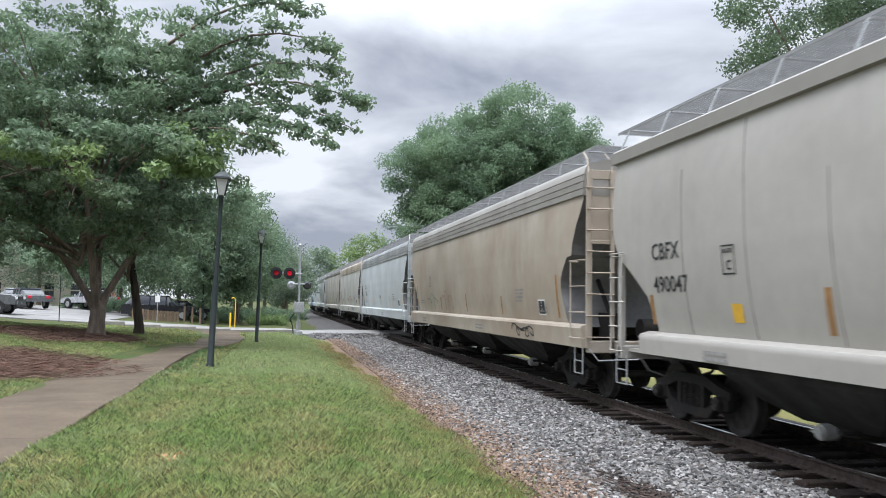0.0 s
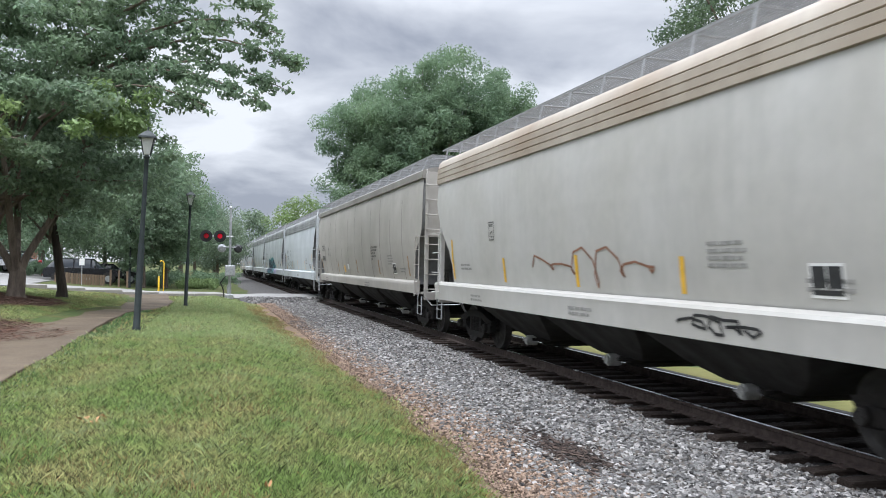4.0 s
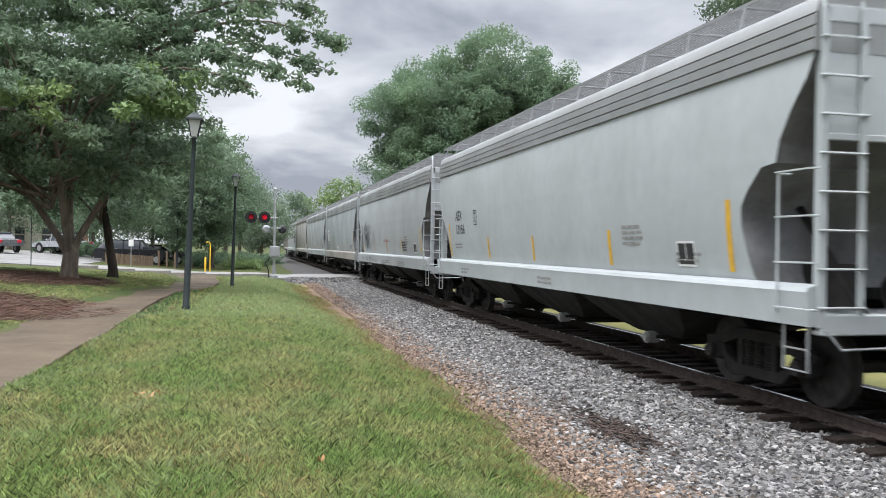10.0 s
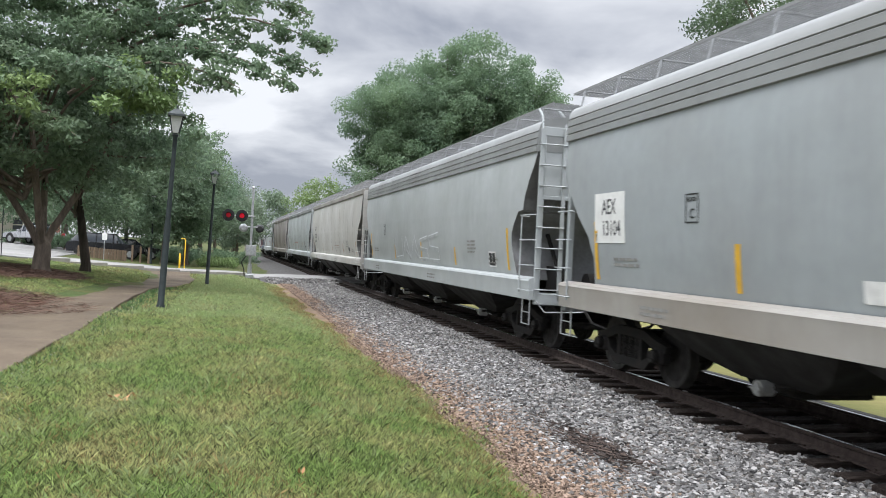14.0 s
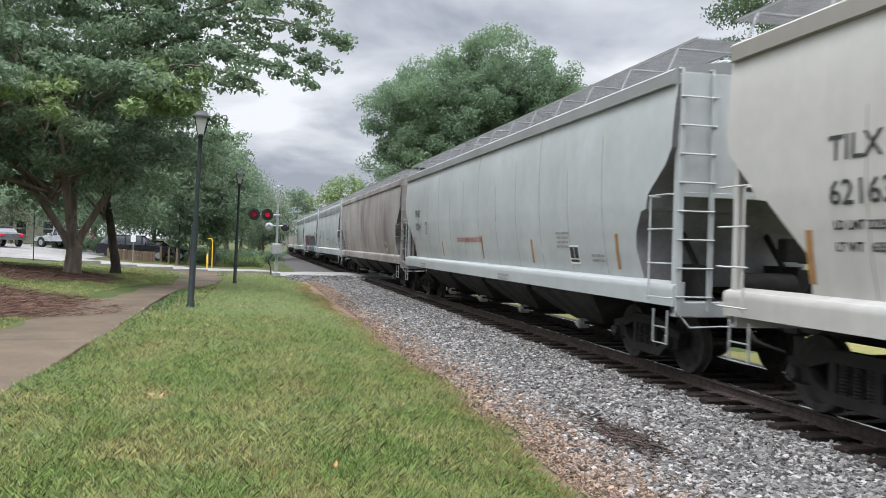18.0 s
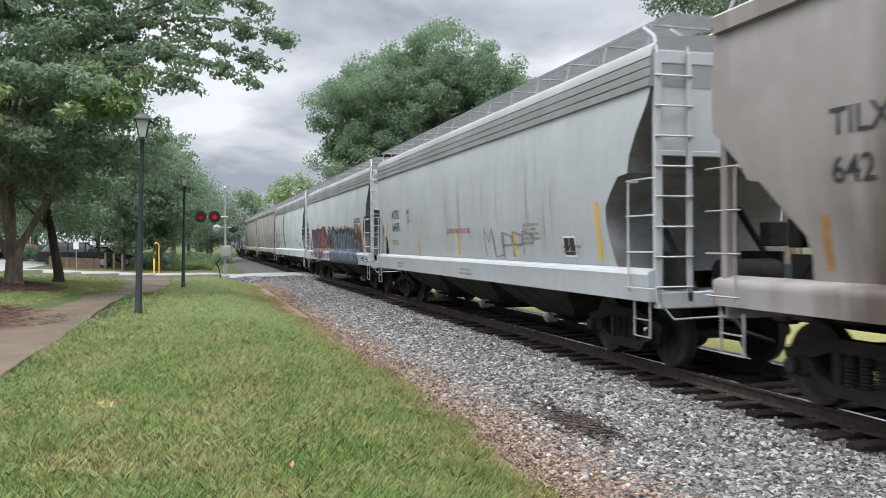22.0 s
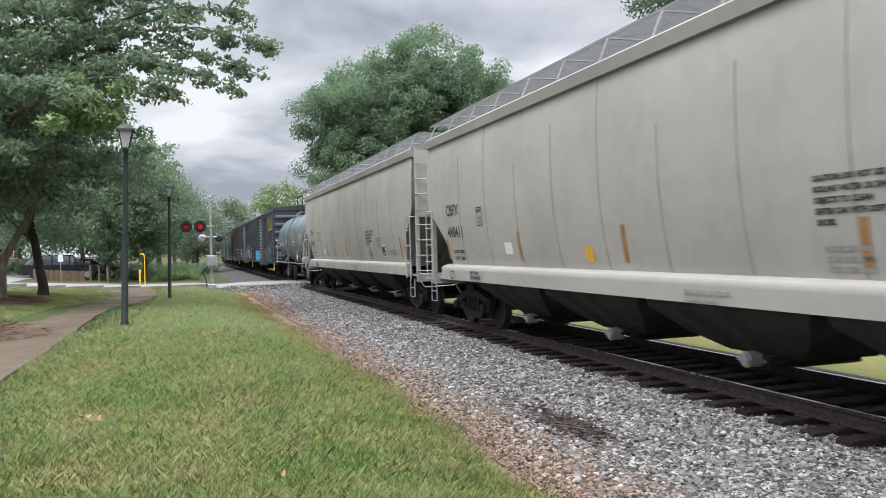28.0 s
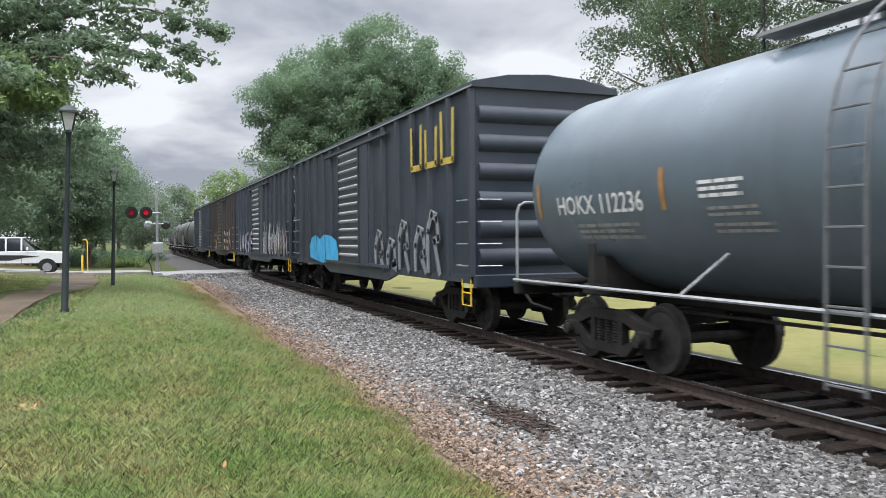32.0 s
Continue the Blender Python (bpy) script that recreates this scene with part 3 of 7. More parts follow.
paint("white_grey_paint", (0.425, 0.455, 0.462), (0.372, 0.396, 0.400), 0.2)
paint("clean_white_paint", (0.480, 0.512, 0.525), (0.430, 0.456, 0.466), 0.2)
paint("tan_dusty_paint", (0.386, 0.340, 0.281), (0.294, 0.235, 0.176), 0.35)
paint("warm_white_paint", (0.445, 0.437, 0.416), (0.386, 0.374, 0.344), 0.3)
paint("beige_grey_paint", (0.385, 0.366, 0.335), (0.330, 0.311, 0.281), 0.25)
paint("cool_grey_paint", (0.315, 0.342, 0.352), (0.275, 0.292, 0.296), 0.3)
paint("pale_green_grey_paint", (0.395, 0.420, 0.424), (0.344, 0.361, 0.361), 0.25)
paint("brown_streaked_paint", (0.32, 0.298, 0.285), (0.20, 0.175, 0.166), 1.7, 0.2, 0.4, (0.105, 0.080, 0.072), 1.0)
paint("streaked_white_paint", (0.415, 0.438, 0.452), (0.362, 0.378, 0.388), 0.55, 0.14, 0.5, (0.30, 0.31, 0.315), 3.5)
# Darker roof copies of the paints; their colour offsets the bright overhead light.
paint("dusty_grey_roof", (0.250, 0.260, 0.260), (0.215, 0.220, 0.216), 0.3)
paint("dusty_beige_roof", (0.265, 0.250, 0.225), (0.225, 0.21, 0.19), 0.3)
paint("dusty_tan_sill", (0.33, 0.315, 0.29), (0.255, 0.225, 0.19), 0.5)
paint("black_tank_paint", (0.104, 0.136, 0.164), (0.086, 0.108, 0.128), 0.4, rough=0.36)
paint("black_box_paint", (0.022, 0.031, 0.045), (0.042, 0.050, 0.065), 0.6, 0.3)
paint("brown_box_paint", (0.042, 0.031, 0.029), (0.03, 0.024, 0.023), 0.6, 0.3)
paint("dark_tank_paint", (0.06, 0.065, 0.07), (0.10, 0.095, 0.09), 0.6, 0.3)
MAT["grating_light"] = material("grey_walkway_bracket", (0.32, 0.33, 0.34), 0.6, 0.2, vary=0.2, scale=6)
MAT["grating"] = material("galvanised_grating", (0.27, 0.275, 0.28), 0.6, 0.2, vary=0.2, scale=6)
for nm, c in {"teal": (0.035, 0.24, 0.27), "navy": (0.015, 0.03, 0.06), "white": (0.75, 0.78, 0.8), "lilac": (0.42, 0.36, 0.55), "blue": (0.03, 0.22, 0.48), "red": (0.30, 0.08, 0.07), "rust": (0.27, 0.13, 0.08),
              "orange": (0.42, 0.22, 0.08), "slate": (0.10, 0.15, 0.22), "black": (0.02, 0.02, 0.022), "green": (0.06, 0.22, 0.10), "sky": (0.05, 0.40, 0.72), "yellow": (0.50, 0.37, 0.07), "pale": (0.42, 0.44, 0.45), "ash": (0.20, 0.21, 0.235), "violet": (0.10, 0.055, 0.10), "maroon": (0.22, 0.05, 0.08), "denim": (0.07, 0.115, 0.18)}.items():
    MAT["spray_" + nm] = material("spray_paint_" + nm, c, 0.55, vary=0.3, scale=3)

SIDES = {
    "A": [(1.36, 1.42), (1.6, 1.47), (2.0, 1.53), (2.4, 1.565), (2.8, 1.585), (3.3, 1.59), (3.6, 1.58), (3.91, 1.557)],
    "C": [(1.30, 1.37), (1.5, 1.425), (1.8, 1.49), (2.2, 1.55), (2.6, 1.585), (3.0, 1.595), (3.5, 1.595), (3.9, 1.575), (4.20, 1.54)],
}
ROOFS = {
    "A": [(1.555, 3.86), (1.597, 3.875), (1.597, 3.975), (1.57, 3.99), (1.592, 4.005), (1.592, 4.105), (1.565, 4.12), (1.585, 4.135), (1.58, 4.235), (1.555, 4.25), (1.57, 4.265), (1.54, 4.38), (1.47, 4.46), (1.2, 4.54), (0.6, 4.60), (0.0, 4.62)],
    "C": [(1.54, 4.18), (1.605, 4.195), (1.61, 4.38), (1.57, 4.415), (1.2, 4.50), (0.6, 4.58), (0.0, 4.61)],
}
# how far the hopper's sloping end is drawn in from the coupling, by height
INSETS = {
    "A": [(1.36, 1.80), (1.5, 1.87), (1.8, 1.95), (2.1, 2.01), (2.3, 1.99), (2.5, 1.84), (2.73, 1.58), (2.76, 1.31), (3.0, 1.25), (3.3, 1.06), (3.6, 0.83), (3.8, 0.74), (4.01, 0.72)],
    "C": [(1.30, 1.98), (1.49, 2.02), (1.66, 1.98), (1.94, 1.84), (2.28, 1.42), (2.52, 1.06), (2.72, 0.84), (2.95, 0.74), (3.4, 0.70), (3.8, 0.72), (4.20, 0.76)],
    "T": [(1.30, 1.75), (1.55, 1.80), (1.7, 1.83), (1.88, 1.87), (2.1, 1.83), (2.43, 1.62), (2.46, 1.46), (2.68, 1.38), (3.06, 0.88), (3.3, 0.70), (3.98, 0.66)],
}
# the rear end is drawn in a little differently
REAR = {
    "A": [(1.36, 1.76), (1.55, 1.82), (1.86, 1.84), (2.2, 1.68), (2.55, 1.30), (2.85, 1.04), (3.15, 0.82), (3.4, 0.73), (4.01, 0.72)],
    "C": INSETS["C"],
    "T": [(1.30, 2.05), (1.65, 2.12), (1.85, 2.08), (2.2, 1.72), (2.44, 1.46), (2.47, 1.27), (2.64, 1.16), (3.06, 0.70), (3.3, 0.66), (3.98, 0.66)],
}


def interp(table, z):
    return float(np.interp(z, [a for a, b in table], [b for a, b in table]))


def side_x(kind, z):
    if kind in ("A",):
        return interp(SIDES["A"], z) if z > 1.45 else interp(SILL_A, z)
    if kind in ("C", "T"):
        return interp(SIDES["C"], z) if z > 1.40 else 1.566
    if kind == "box":
        return 1.50
    if kind == "tank":
        return math.sqrt(max(0.01, TANK_R ** 2 - (z - TANK_Z) ** 2))
    return 1.5


SILL_A = [(1.0, 1.60), (1.30, 1.615), (1.36, 1.625), (1.405, 1.60), (1.45, 1.47)]
TANK_R, TANK_Z = 1.47, 2.52
CACHE = {}


def cached(key, build):
    if key not in CACHE:
        sh = build()
        CACHE[key] = sh.mesh(key[0])
    return CACHE[key]


def hopper_body(kind, L):
    prof = "A" if kind == "A" else "C"
    side = SIDES[prof]
    zs = [z for z, _ in side]
    fine = []
    for a, b in zip(zs, zs[1:]):
        fine += [a, (a + b) / 2]
    inset = INSETS[kind]
    fine = sorted(set(fine + [zs[-1]] + [z for z, _ in inset + REAR[kind] if zs[0] < z < zs[-1]]))
    pts = [(-interp(side, z), z) for z in fine] + [(interp(side, z), z) for z in reversed(fine)]
    ys = [0.0, 0.25, 0.5, 0.75, 1.0]
    rings = []
    for q in ys:
        rings.append([(x, interp(inset, z) * (1 - q) + (L - interp(REAR[kind], z)) * q, z) for x, z in pts])
    s = Shape().loft(rings, False)
    s.add([rings[0][0], rings[0][-1], rings[-1][-1], rings[-1][0]], [(0, 1, 2, 3)])
    return s


def slope_sheet(kind, table):
    """The sloping end wall of the hopper, between the two side sheets."""
    side = SIDES["A" if kind == "A" else "C"]
    zs = sorted(set(list(np.linspace(side[0][0], side[-1][0], 14)) + [z for z, _ in table if side[0][0] < z < side[-1][0]]))
    return Shape().loft([[(-interp(side, z) + 0.004, interp(table, z) + 0.012, z), (interp(side, z) - 0.004, interp(table, z) + 0.012, z)] for z in zs], False)


def hopper_roof(kind, L):
    half = ROOFS["A" if kind == "A" else "C"]
    pts = [(-x, z) for x, z in half] + [(x, z) for x, z in reversed(half[:-1])]
    base = half[0][1]
    return Shape().loft([[(x, 0.70, z) for x, z in pts], [(x, L - 0.70, z) for x, z in pts]], True, True)


def side_sill(kind, L):
    if kind == "A":
        prof = [(-1.60, 1.00), (-1.615, 1.30), (-1.625, 1.36), (-1.60, 1.405), (-1.46, 1.44), (-1.46, 1.00)]
        y0 = 0.72
    else:
        prof = [(-1.55, 1.06), (-1.562, 1.27), (-1.565, 1.32), (-1.545, 1.36), (-1.38, 1.41), (-1.38, 1.06)]
        y0 = 1.63 if kind == "C" else 0.62
    return Shape().prism_y(prof, y0, L - y0)


def bays(kind, L, y, half):
    s = Shape()
    top = 1.30
    rings = []
    for z, hx, hy in ((top, 1.44, half), (0.95, 1.38, half * 0.94), (0.62, 1.02, half * 0.68), (0.42, 0.74, min(half * 0.4, 0.7))):
        rings.append([(-hx, y - hy, z), (hx, y - hy, z), (hx, y + hy, z), (-hx, y + hy, z)])
    s.loft(rings, True, True)
    return s


def outlet(y):
    s = Shape()
    s.box(0, y, 0.40, 1.5, 0.62, 0.12, 0.02)
    s.box(0, y, 0.31, 1.1, 0.42, 0.09, 0.02)
    s.tube([(-1.0, y - 0.38, 0.42), (1.0, y - 0.38, 0.42)], 0.03, 6)
    return s


def outlet_cap(y):
    s = Shape()
    s.disc_x(y, 0.36, 0.10, -0.92, -0.72, 14)
    s.disc_x(y, 0.36, 0.07, -0.95, -0.92, 14)
    s.box(-0.95, y, 0.36, 0.03, 0.2, 0.03)
    return s


def ladder_side(kind, rear):
    """Ladder at the car's corner: two uprights, or one whose rungs reach the corner post."""
    s = Shape()
    x = -1.655
    top = 2.62
    d = -1 if rear else 1
    low = 1.0 if kind == "C" else 1.12
    for y in ((0.0, 0.42) if kind == "C" else (0.40,)):
        s.tube([(x, y * d, low), (x, y * d, top)], 0.016, 5)
        s.tube([(x, y * d, top), (-1.5, y * d, top)], 0.013, 5)
    a = -0.03 if kind == "C" else -0.16
    step = 0.40 if kind == "C" else 0.485
    z = low + 0.06
    while z < top + 0.05:
        s.tube([(x - 0.012 + (0.09 if kind != "C" else 0.0), a * d, z), (x - 0.014, (a + 0.05) * d, z), (x - 0.014, 0.43 * d, z), (x + 0.03, 0.45 * d, z)], 0.0115, 5)
        z += step
    return s


def stirrup():
    s = Shape()
    x = -1.56
    s.tube([(x, 0, 1.0), (x, 0, 0.52), (x, 0.40, 0.52), (x, 0.40, 1.0)], 0.016, 5)
    s.tube([(x, 0, 0.75), (x, 0.40, 0.75)], 0.012, 5)
    return s


END_Y = {"A": 0.655, "C": 0.60, "T": 0.58}


def ladder_stile(kind, x, lean):
    """One upright of the end ladder, bent over at the top to meet the walkway."""
    y, top = END_Y[kind], 4.30
    s = Shape().box(x, y, (1.0 + top) / 2, 0.075, 0.03, top - 1.0)
    if kind != "A":
        return s.tube([(x, y, top - 0.02), (x, y + 0.03, top + 0.1), (x, y + 0.12, top + 0.12)], 0.016, 5)
    return s.tube([(x, y, top - 0.02), (x + lean * 0.3, y + 0.12, top + 0.25), (x + lean, y + 0.5, top + 0.46)], 0.020, 5)


def ladder_rung(kind):
    y = END_Y[kind] - 0.03
    return Shape().tube([(-1.535, y + 0.03, 0), (-1.535, y, 0), (-0.985, y, 0), (-0.985, y + 0.03, 0)], 0.014, 5)


def add_end_ladder(car, kind, paint_name, m):
    lad = put("end_ladder", cached(("end_ladder", kind), lambda: ladder_stile(kind, -1.50, 0.10)), paint_name, car, m)
    put("stile", cached(("stile", kind), lambda: ladder_stile(kind, -1.02, 0.04)), paint_name, lad)
    for k in range(8):
        put("rung", cached(("rung", kind), lambda: ladder_rung(kind)), paint_name, lad, pose(0, 0, 1.2 + 0.40 * k))


def end_frame(kind):
    """Corner posts, end sill and platform of one hopper end."""
    s = Shape()
    for x in (-1.45, 1.45):
        s.box(x, 0.74, 2.65, 0.10, 0.10, 3.4, 0.01)
    s.box(0, 0.74, 4.26, 3.0, 0.10, 0.18, 0.01)
    return s


def end_panel(kind):
    lo, hi = (2.98, 4.32) if kind == "A" else (2.64, 4.36)
    y = {"A": 0.715, "C": 0.685, "T": 0.645}[kind]
    s = Shape().box(0, y, (lo + hi) / 2, 2.92, 0.02, hi - lo, 0.005)
    s.box(0, y, lo, 2.92, 0.06, 0.07, 0.006)
    return s


def end_platform():
    s = Shape()
    s.box(0, 0.72, 1.02, 3.0, 0.16, 0.22, 0.015)
    s.box(0, 1.5, 1.06, 2.7, 1.5, 0.05)
    return s


def end_stiffener():
    """Slanted struts and brake gear standing on the end platform."""
    s = Shape()
    for x in (-0.75, 0.75):
        s.tube([(x, 0.9, 1.1), (x, 2.0, 2.3)], 0.05, 6)
        s.box(x, 1.45, 1.4, 0.06, 0.9, 0.5)
    s.tube([(-0.3, 1.0, 1.35), (0.6, 1.0, 1.35)], 0.2, 12)
    s.box(0.55, 0.95, 1.9, 0.3, 0.25, 0.35, 0.02)
    return s


def coupler():
    s = Shape()
    s.box(0, 0.42, 0.87, 0.16, 0.72, 0.18, 0.02)
    s.box(0.02, 0.06, 0.87, 0.30, 0.20, 0.28, 0.04)
    s.tube([(-0.55, 0.62, 0.95), (-0.5, 0.2, 0.62), (-0.2, 0.0, 0.5)], 0.03, 6)
    return s


def cut_lever():
    s = Shape()
    s.tube([(-1.5, 0.58, 0.98), (-1.35, 0.52, 0.78), (-0.6, 0.50, 0.80), (-0.15, 0.35, 0.95)], 0.014, 5)
    return s


def centre_sill(L):
    s = Shape().box(0, L / 2, 0.92, 0.36, L - 1.3, 0.28, 0.01)
    s.box(0, 2.35, 1.08, 2.5, 0.34, 0.18, 0.01).box(0, L - 2.35, 1.08, 2.5, 0.34, 0.18, 0.01)
    return s


def running_board(L, z):
    """One open grating walkway beside the hatches."""
    s = Shape()
    x0, w = -1.37, 0.88
    for i in range(17):
        s.box(x0 + w * i / 16, L / 2, z, 0.005, L - 0.9, 0.022)
    for x in (x0 - 0.012, x0 + w + 0.012):
        s.box(x, L / 2, z, 0.016, L - 0.9, 0.04)
    y = 0.5
    while y < L - 0.4:
        s.box(x0 + w / 2, y, z, w, 0.007, 0.014)
        y += 0.10
    y = 0.95
    while y < L - 0.6:
        s.tube([(x0 - 0.02, y, z - 0.035), (x0 + w + 0.02, y, z - 0.035)], 0.014, 4)
        y += (L - 1.9) / 13
    return s


def board_bracket(kind, z, zr):
    """The outer post that carries one walkway."""
    foot = (-1.46, 0, zr - 0.05) if kind == "A" else (-1.56, 0, zr - 0.04)
    s = Shape().tube([foot, (-1.395, 0, z - 0.03)], 0.017, 5)
    return s


def hatches(L, y0=1.3):
    """The long hatch trough along the ridge, with its covers."""
    s = Shape().box(0, L / 2, 4.66, 0.62, L - 2.2, 0.2, 0.03)
    y = 1.4
    while y < L - 2.6:
        s.box(0, y + 1.0, 4.77, 0.68, 1.9, 0.06, 0.02)
        y += 2.05
    return s


def seam(kind, y, top):
    s = Shape()
    q = 0.45 if kind == "T" else 0.72
    zs = np.linspace(1.42, top, 12)
    rows = []
    for z in zs:
        x = -side_x("C", z)
        rows.append([(x - 0.001, y - 0.018 * q, z), (x - 0.008 * q, y - 0.007 * q, z), (x - 0.008 * q, y + 0.007 * q, z), (x - 0.001, y + 0.018 * q, z)])
    return s.loft(rows, False)


def bent(kind, quads, lift=0.007):
    """Flat shapes in (y, z) laid onto the near side of a car, subdivided to follow its curve."""
    s = Shape()
    for q in quads:
        du = max(math.dist(q[0], q[1]), math.dist(q[3], q[2]))
        dv = max(math.dist(q[0], q[3]), math.dist(q[1], q[2]))
        nu, nv = max(1, min(14, math.ceil(du / 0.16))), max(1, min(14, math.ceil(dv / 0.16)))
        if abs(q[0][1] - q[1][1]) < 1e-6 and abs(q[2][1] - q[3][1]) < 1e-6:
            nu = 1
        pts = []
        for j in range(nv + 1):
            for i in range(nu + 1):
                a, b = i / nu, j / nv
                y = (q[0][0] * (1 - a) + q[1][0] * a) * (1 - b) + (q[3][0] * (1 - a) + q[2][0] * a) * b
                z = (q[0][1] * (1 - a) + q[1][1] * a) * (1 - b) + (q[3][1] * (1 - a) + q[2][1] * a) * b
                pts.append((-side_x(kind, z) - lift, y, z))
        s.add(pts, [(j * (nu + 1) + i, j * (nu + 1) + i + 1, (j + 1) * (nu + 1) + i + 1, (j + 1) * (nu + 1) + i) for j in range(nv) for i in range(nu)])
    return s


def bent_shape(kind, outline, lift=0.008):
    """A flat outline in (y, z) laid onto a car's near side, cut level by level to follow its curve."""
    bm = bmesh.new()
    bm.faces.new([bm.verts.new((0.0, a, b)) for a, b in outline])
    bmesh.ops.triangulate(bm, faces=bm.faces)
    for z in (1.36, 1.405, 1.45, 1.55, 1.7, 1.85, 2.0, 2.15, 2.3, 2.5):
        bmesh.ops.bisect_plane(bm, geom=bm.verts[:] + bm.edges[:] + bm.faces[:], plane_co=(0, 0, z), plane_no=(0, 0, 1))
    s = Shape()
    bm.verts.index_update()
    s.add([(-side_x(kind, v.co.z) - lift, v.co.y, v.co.z) for v in bm.verts], [tuple(v.index for v in f.verts) for f in bm.faces])
    bm.free()
    return s


def spray(car, kind, L, name, outline, colour, lift=0.008, parent=None, edge=None, width=0.05):
    """One sprayed shape; its outline is given in metres from the car's rear coupling, and height."""
    pts = [(L - a, b) for a, b in outline]
    ob = put(name, bent_shape(kind, pts, lift), "spray_" + colour, parent or car)
    if edge:
        put("letter_outline", bent(kind, stroke_quads(pts + pts[:1], width), lift + 0.0015), "spray_" + edge, ob)
    return ob


def spray_line(car, kind, L, pts, colour, width, lift=0.013, name="letter_highlight"):
    return put(name, bent(kind, stroke_quads([(L - a, b) for a, b in pts], width), lift), "spray_" + colour, car)


def rect(y, z, w, h, lean=0.0):
    """A rectangle with its upper left corner at y (it runs towards the car's front), z."""
    return ((y, z), (y - w, z), (y - w - lean, z - h), (y - lean, z - h))


def bars(kind, y, z, rows, w, h=0.05, gap=0.05, seed=1):
    r = np.random.default_rng(seed)
    qs = []
    for i in range(rows):
        x = 0.0
        ww = w * r.uniform(0.75, 1.0)
        while x < ww:
            k = min(r.uniform(0.12, 0.3), ww - x)
            qs.append(rect(y - x, z - i * (h + gap), k * 0.88, h))
            x += k
    return bent(kind, qs)


def letters(kind, body, size, y, z, stretch=1.0):
    v, f = text_uv(body, size)
    s = Shape()
    s.add([(-side_x(kind, z + b) - 0.008, y - a * stretch, z + b) for a, b in v], f)
    return s


def stroke_quads(pts, w):
    qs = []
    for (a, b), (c, d) in zip(pts, pts[1:]):
        dx, dy = c - a, d - b
        l = math.hypot(dx, dy) or 1e-6
        nx, ny = -dy / l * w / 2, dx / l * w / 2
        ex, ey = dx / l * w * 0.3, dy / l * w * 0.3
        qs.append(((a + nx - ex, b + ny - ey), (c + nx + ex, d + ny + ey), (c - nx + ex, d - ny + ey), (a - nx - ex, b - ny - ey)))
    return qs


def letter_strokes(r, n, y_from, y_to, z0, z1):
    """Angular interlocking letter forms between two places along the car."""
    out = []
    w = (y_from - y_to) / n
    for i in range(n):
        ya = y_from - i * w
        yb = ya - w * r.uniform(0.82, 1.02)
        za, zb = z0 + r.uniform(0, 0.12) * (z1 - z0), z1 - r.uniform(0, 0.22) * (z1 - z0)
        ym, zm = (ya + yb) / 2, (za + zb) / 2
        forms = [
            [(ya, za), (ya - 0.1 * w, zb), (yb, zb - 0.08), (yb + 0.1 * w, zm), (ya - 0.1 * w, zm)],
            [(ya, zb), (ya - 0.15 * w, za), (yb, za + 0.05), (yb, zb)],
            [(ya, za), (ya - 0.05 * w, zb), (ym, zm), (yb, zb), (yb - 0.05 * w, za)],
            [(yb, zb), (ya, zb - 0.1), (ya - 0.1 * w, zm), (yb, zm - 0.05), (yb - 0.05 * w, za), (ya, za)],
            [(ya, za), (ym, zb), (yb, za), (ym, zm - 0.1)],
        ]
        out.append(forms[int(r.integers(0, len(forms)))])
    return out


def drips(car, kind, y_from, y_to, z0, z1, colours, seed, n=60, thin=0.03, wide=0.16, lift=0.0035):
    """Run-down streaks of spray paint."""
    r = np.random.default_rng(seed)
    for k, col in enumerate(colours):
        qs = []
        for i in range(n // len(colours)):
            y = r.uniform(y_to, y_from)
            top = z0 + (z1 - z0) * r.uniform(0.45, 1.0)
            qs.append(rect(y, top, r.uniform(thin, wide), (top - z0) * r.uniform(0.4, 1.0)))
        put("graffiti_run", bent(kind, qs, lift + 0.0008 * k), "spray_" + col, car)


def graffiti(car, kind, y_from, y_to, z0, z1, outline, fill, shine, seed, n=5, width=0.26, halo=0.2):
    r = np.random.default_rng(seed)
    forms = letter_strokes(r, n, y_from, y_to, z0, z1)
    fills = fill if isinstance(fill, (list, tuple)) else [fill]
    for i, f in enumerate(forms):
        letter = put("graffiti_letter", bent(kind, stroke_quads(f, width), 0.009 + 0.0012 * (i % 3)), "spray_" + fills[i % len(fills)], car)
        if outline:
            put("letter_outline", bent(kind, stroke_quads(f, width + halo), 0.006 + 0.0006 * (i % 3)), "spray_" + outline, letter)
        if shine:
            put("letter_highlight", bent(kind, stroke_quads([(u - 0.1, v + 0.07) for u, v in f], 0.03), 0.0135), "spray_" + shine, letter)


def scribble(car, kind, y_from, y_to, z0, z1, colour, seed, n=8, width=0.035):
    r = np.random.default_rng(seed)
    pts = []
    for i in range(n * 6 + 1):
        k = i / (n * 6)
        ang = k * n * math.tau
        amp = (z1 - z0) / 2 * (0.55 + 0.45 * math.sin(k * 9 + seed))
        pts.append((y_from + (y_to - y_from) * k + 0.22 * math.sin(ang + 1), (z0 + z1) / 2 + amp * math.sin(ang * 0.98) + r.normal(0, 0.02)))
    put("graffiti_scribble", bent(kind, stroke_quads(pts, width), 0.010), "spray_" + colour, car)


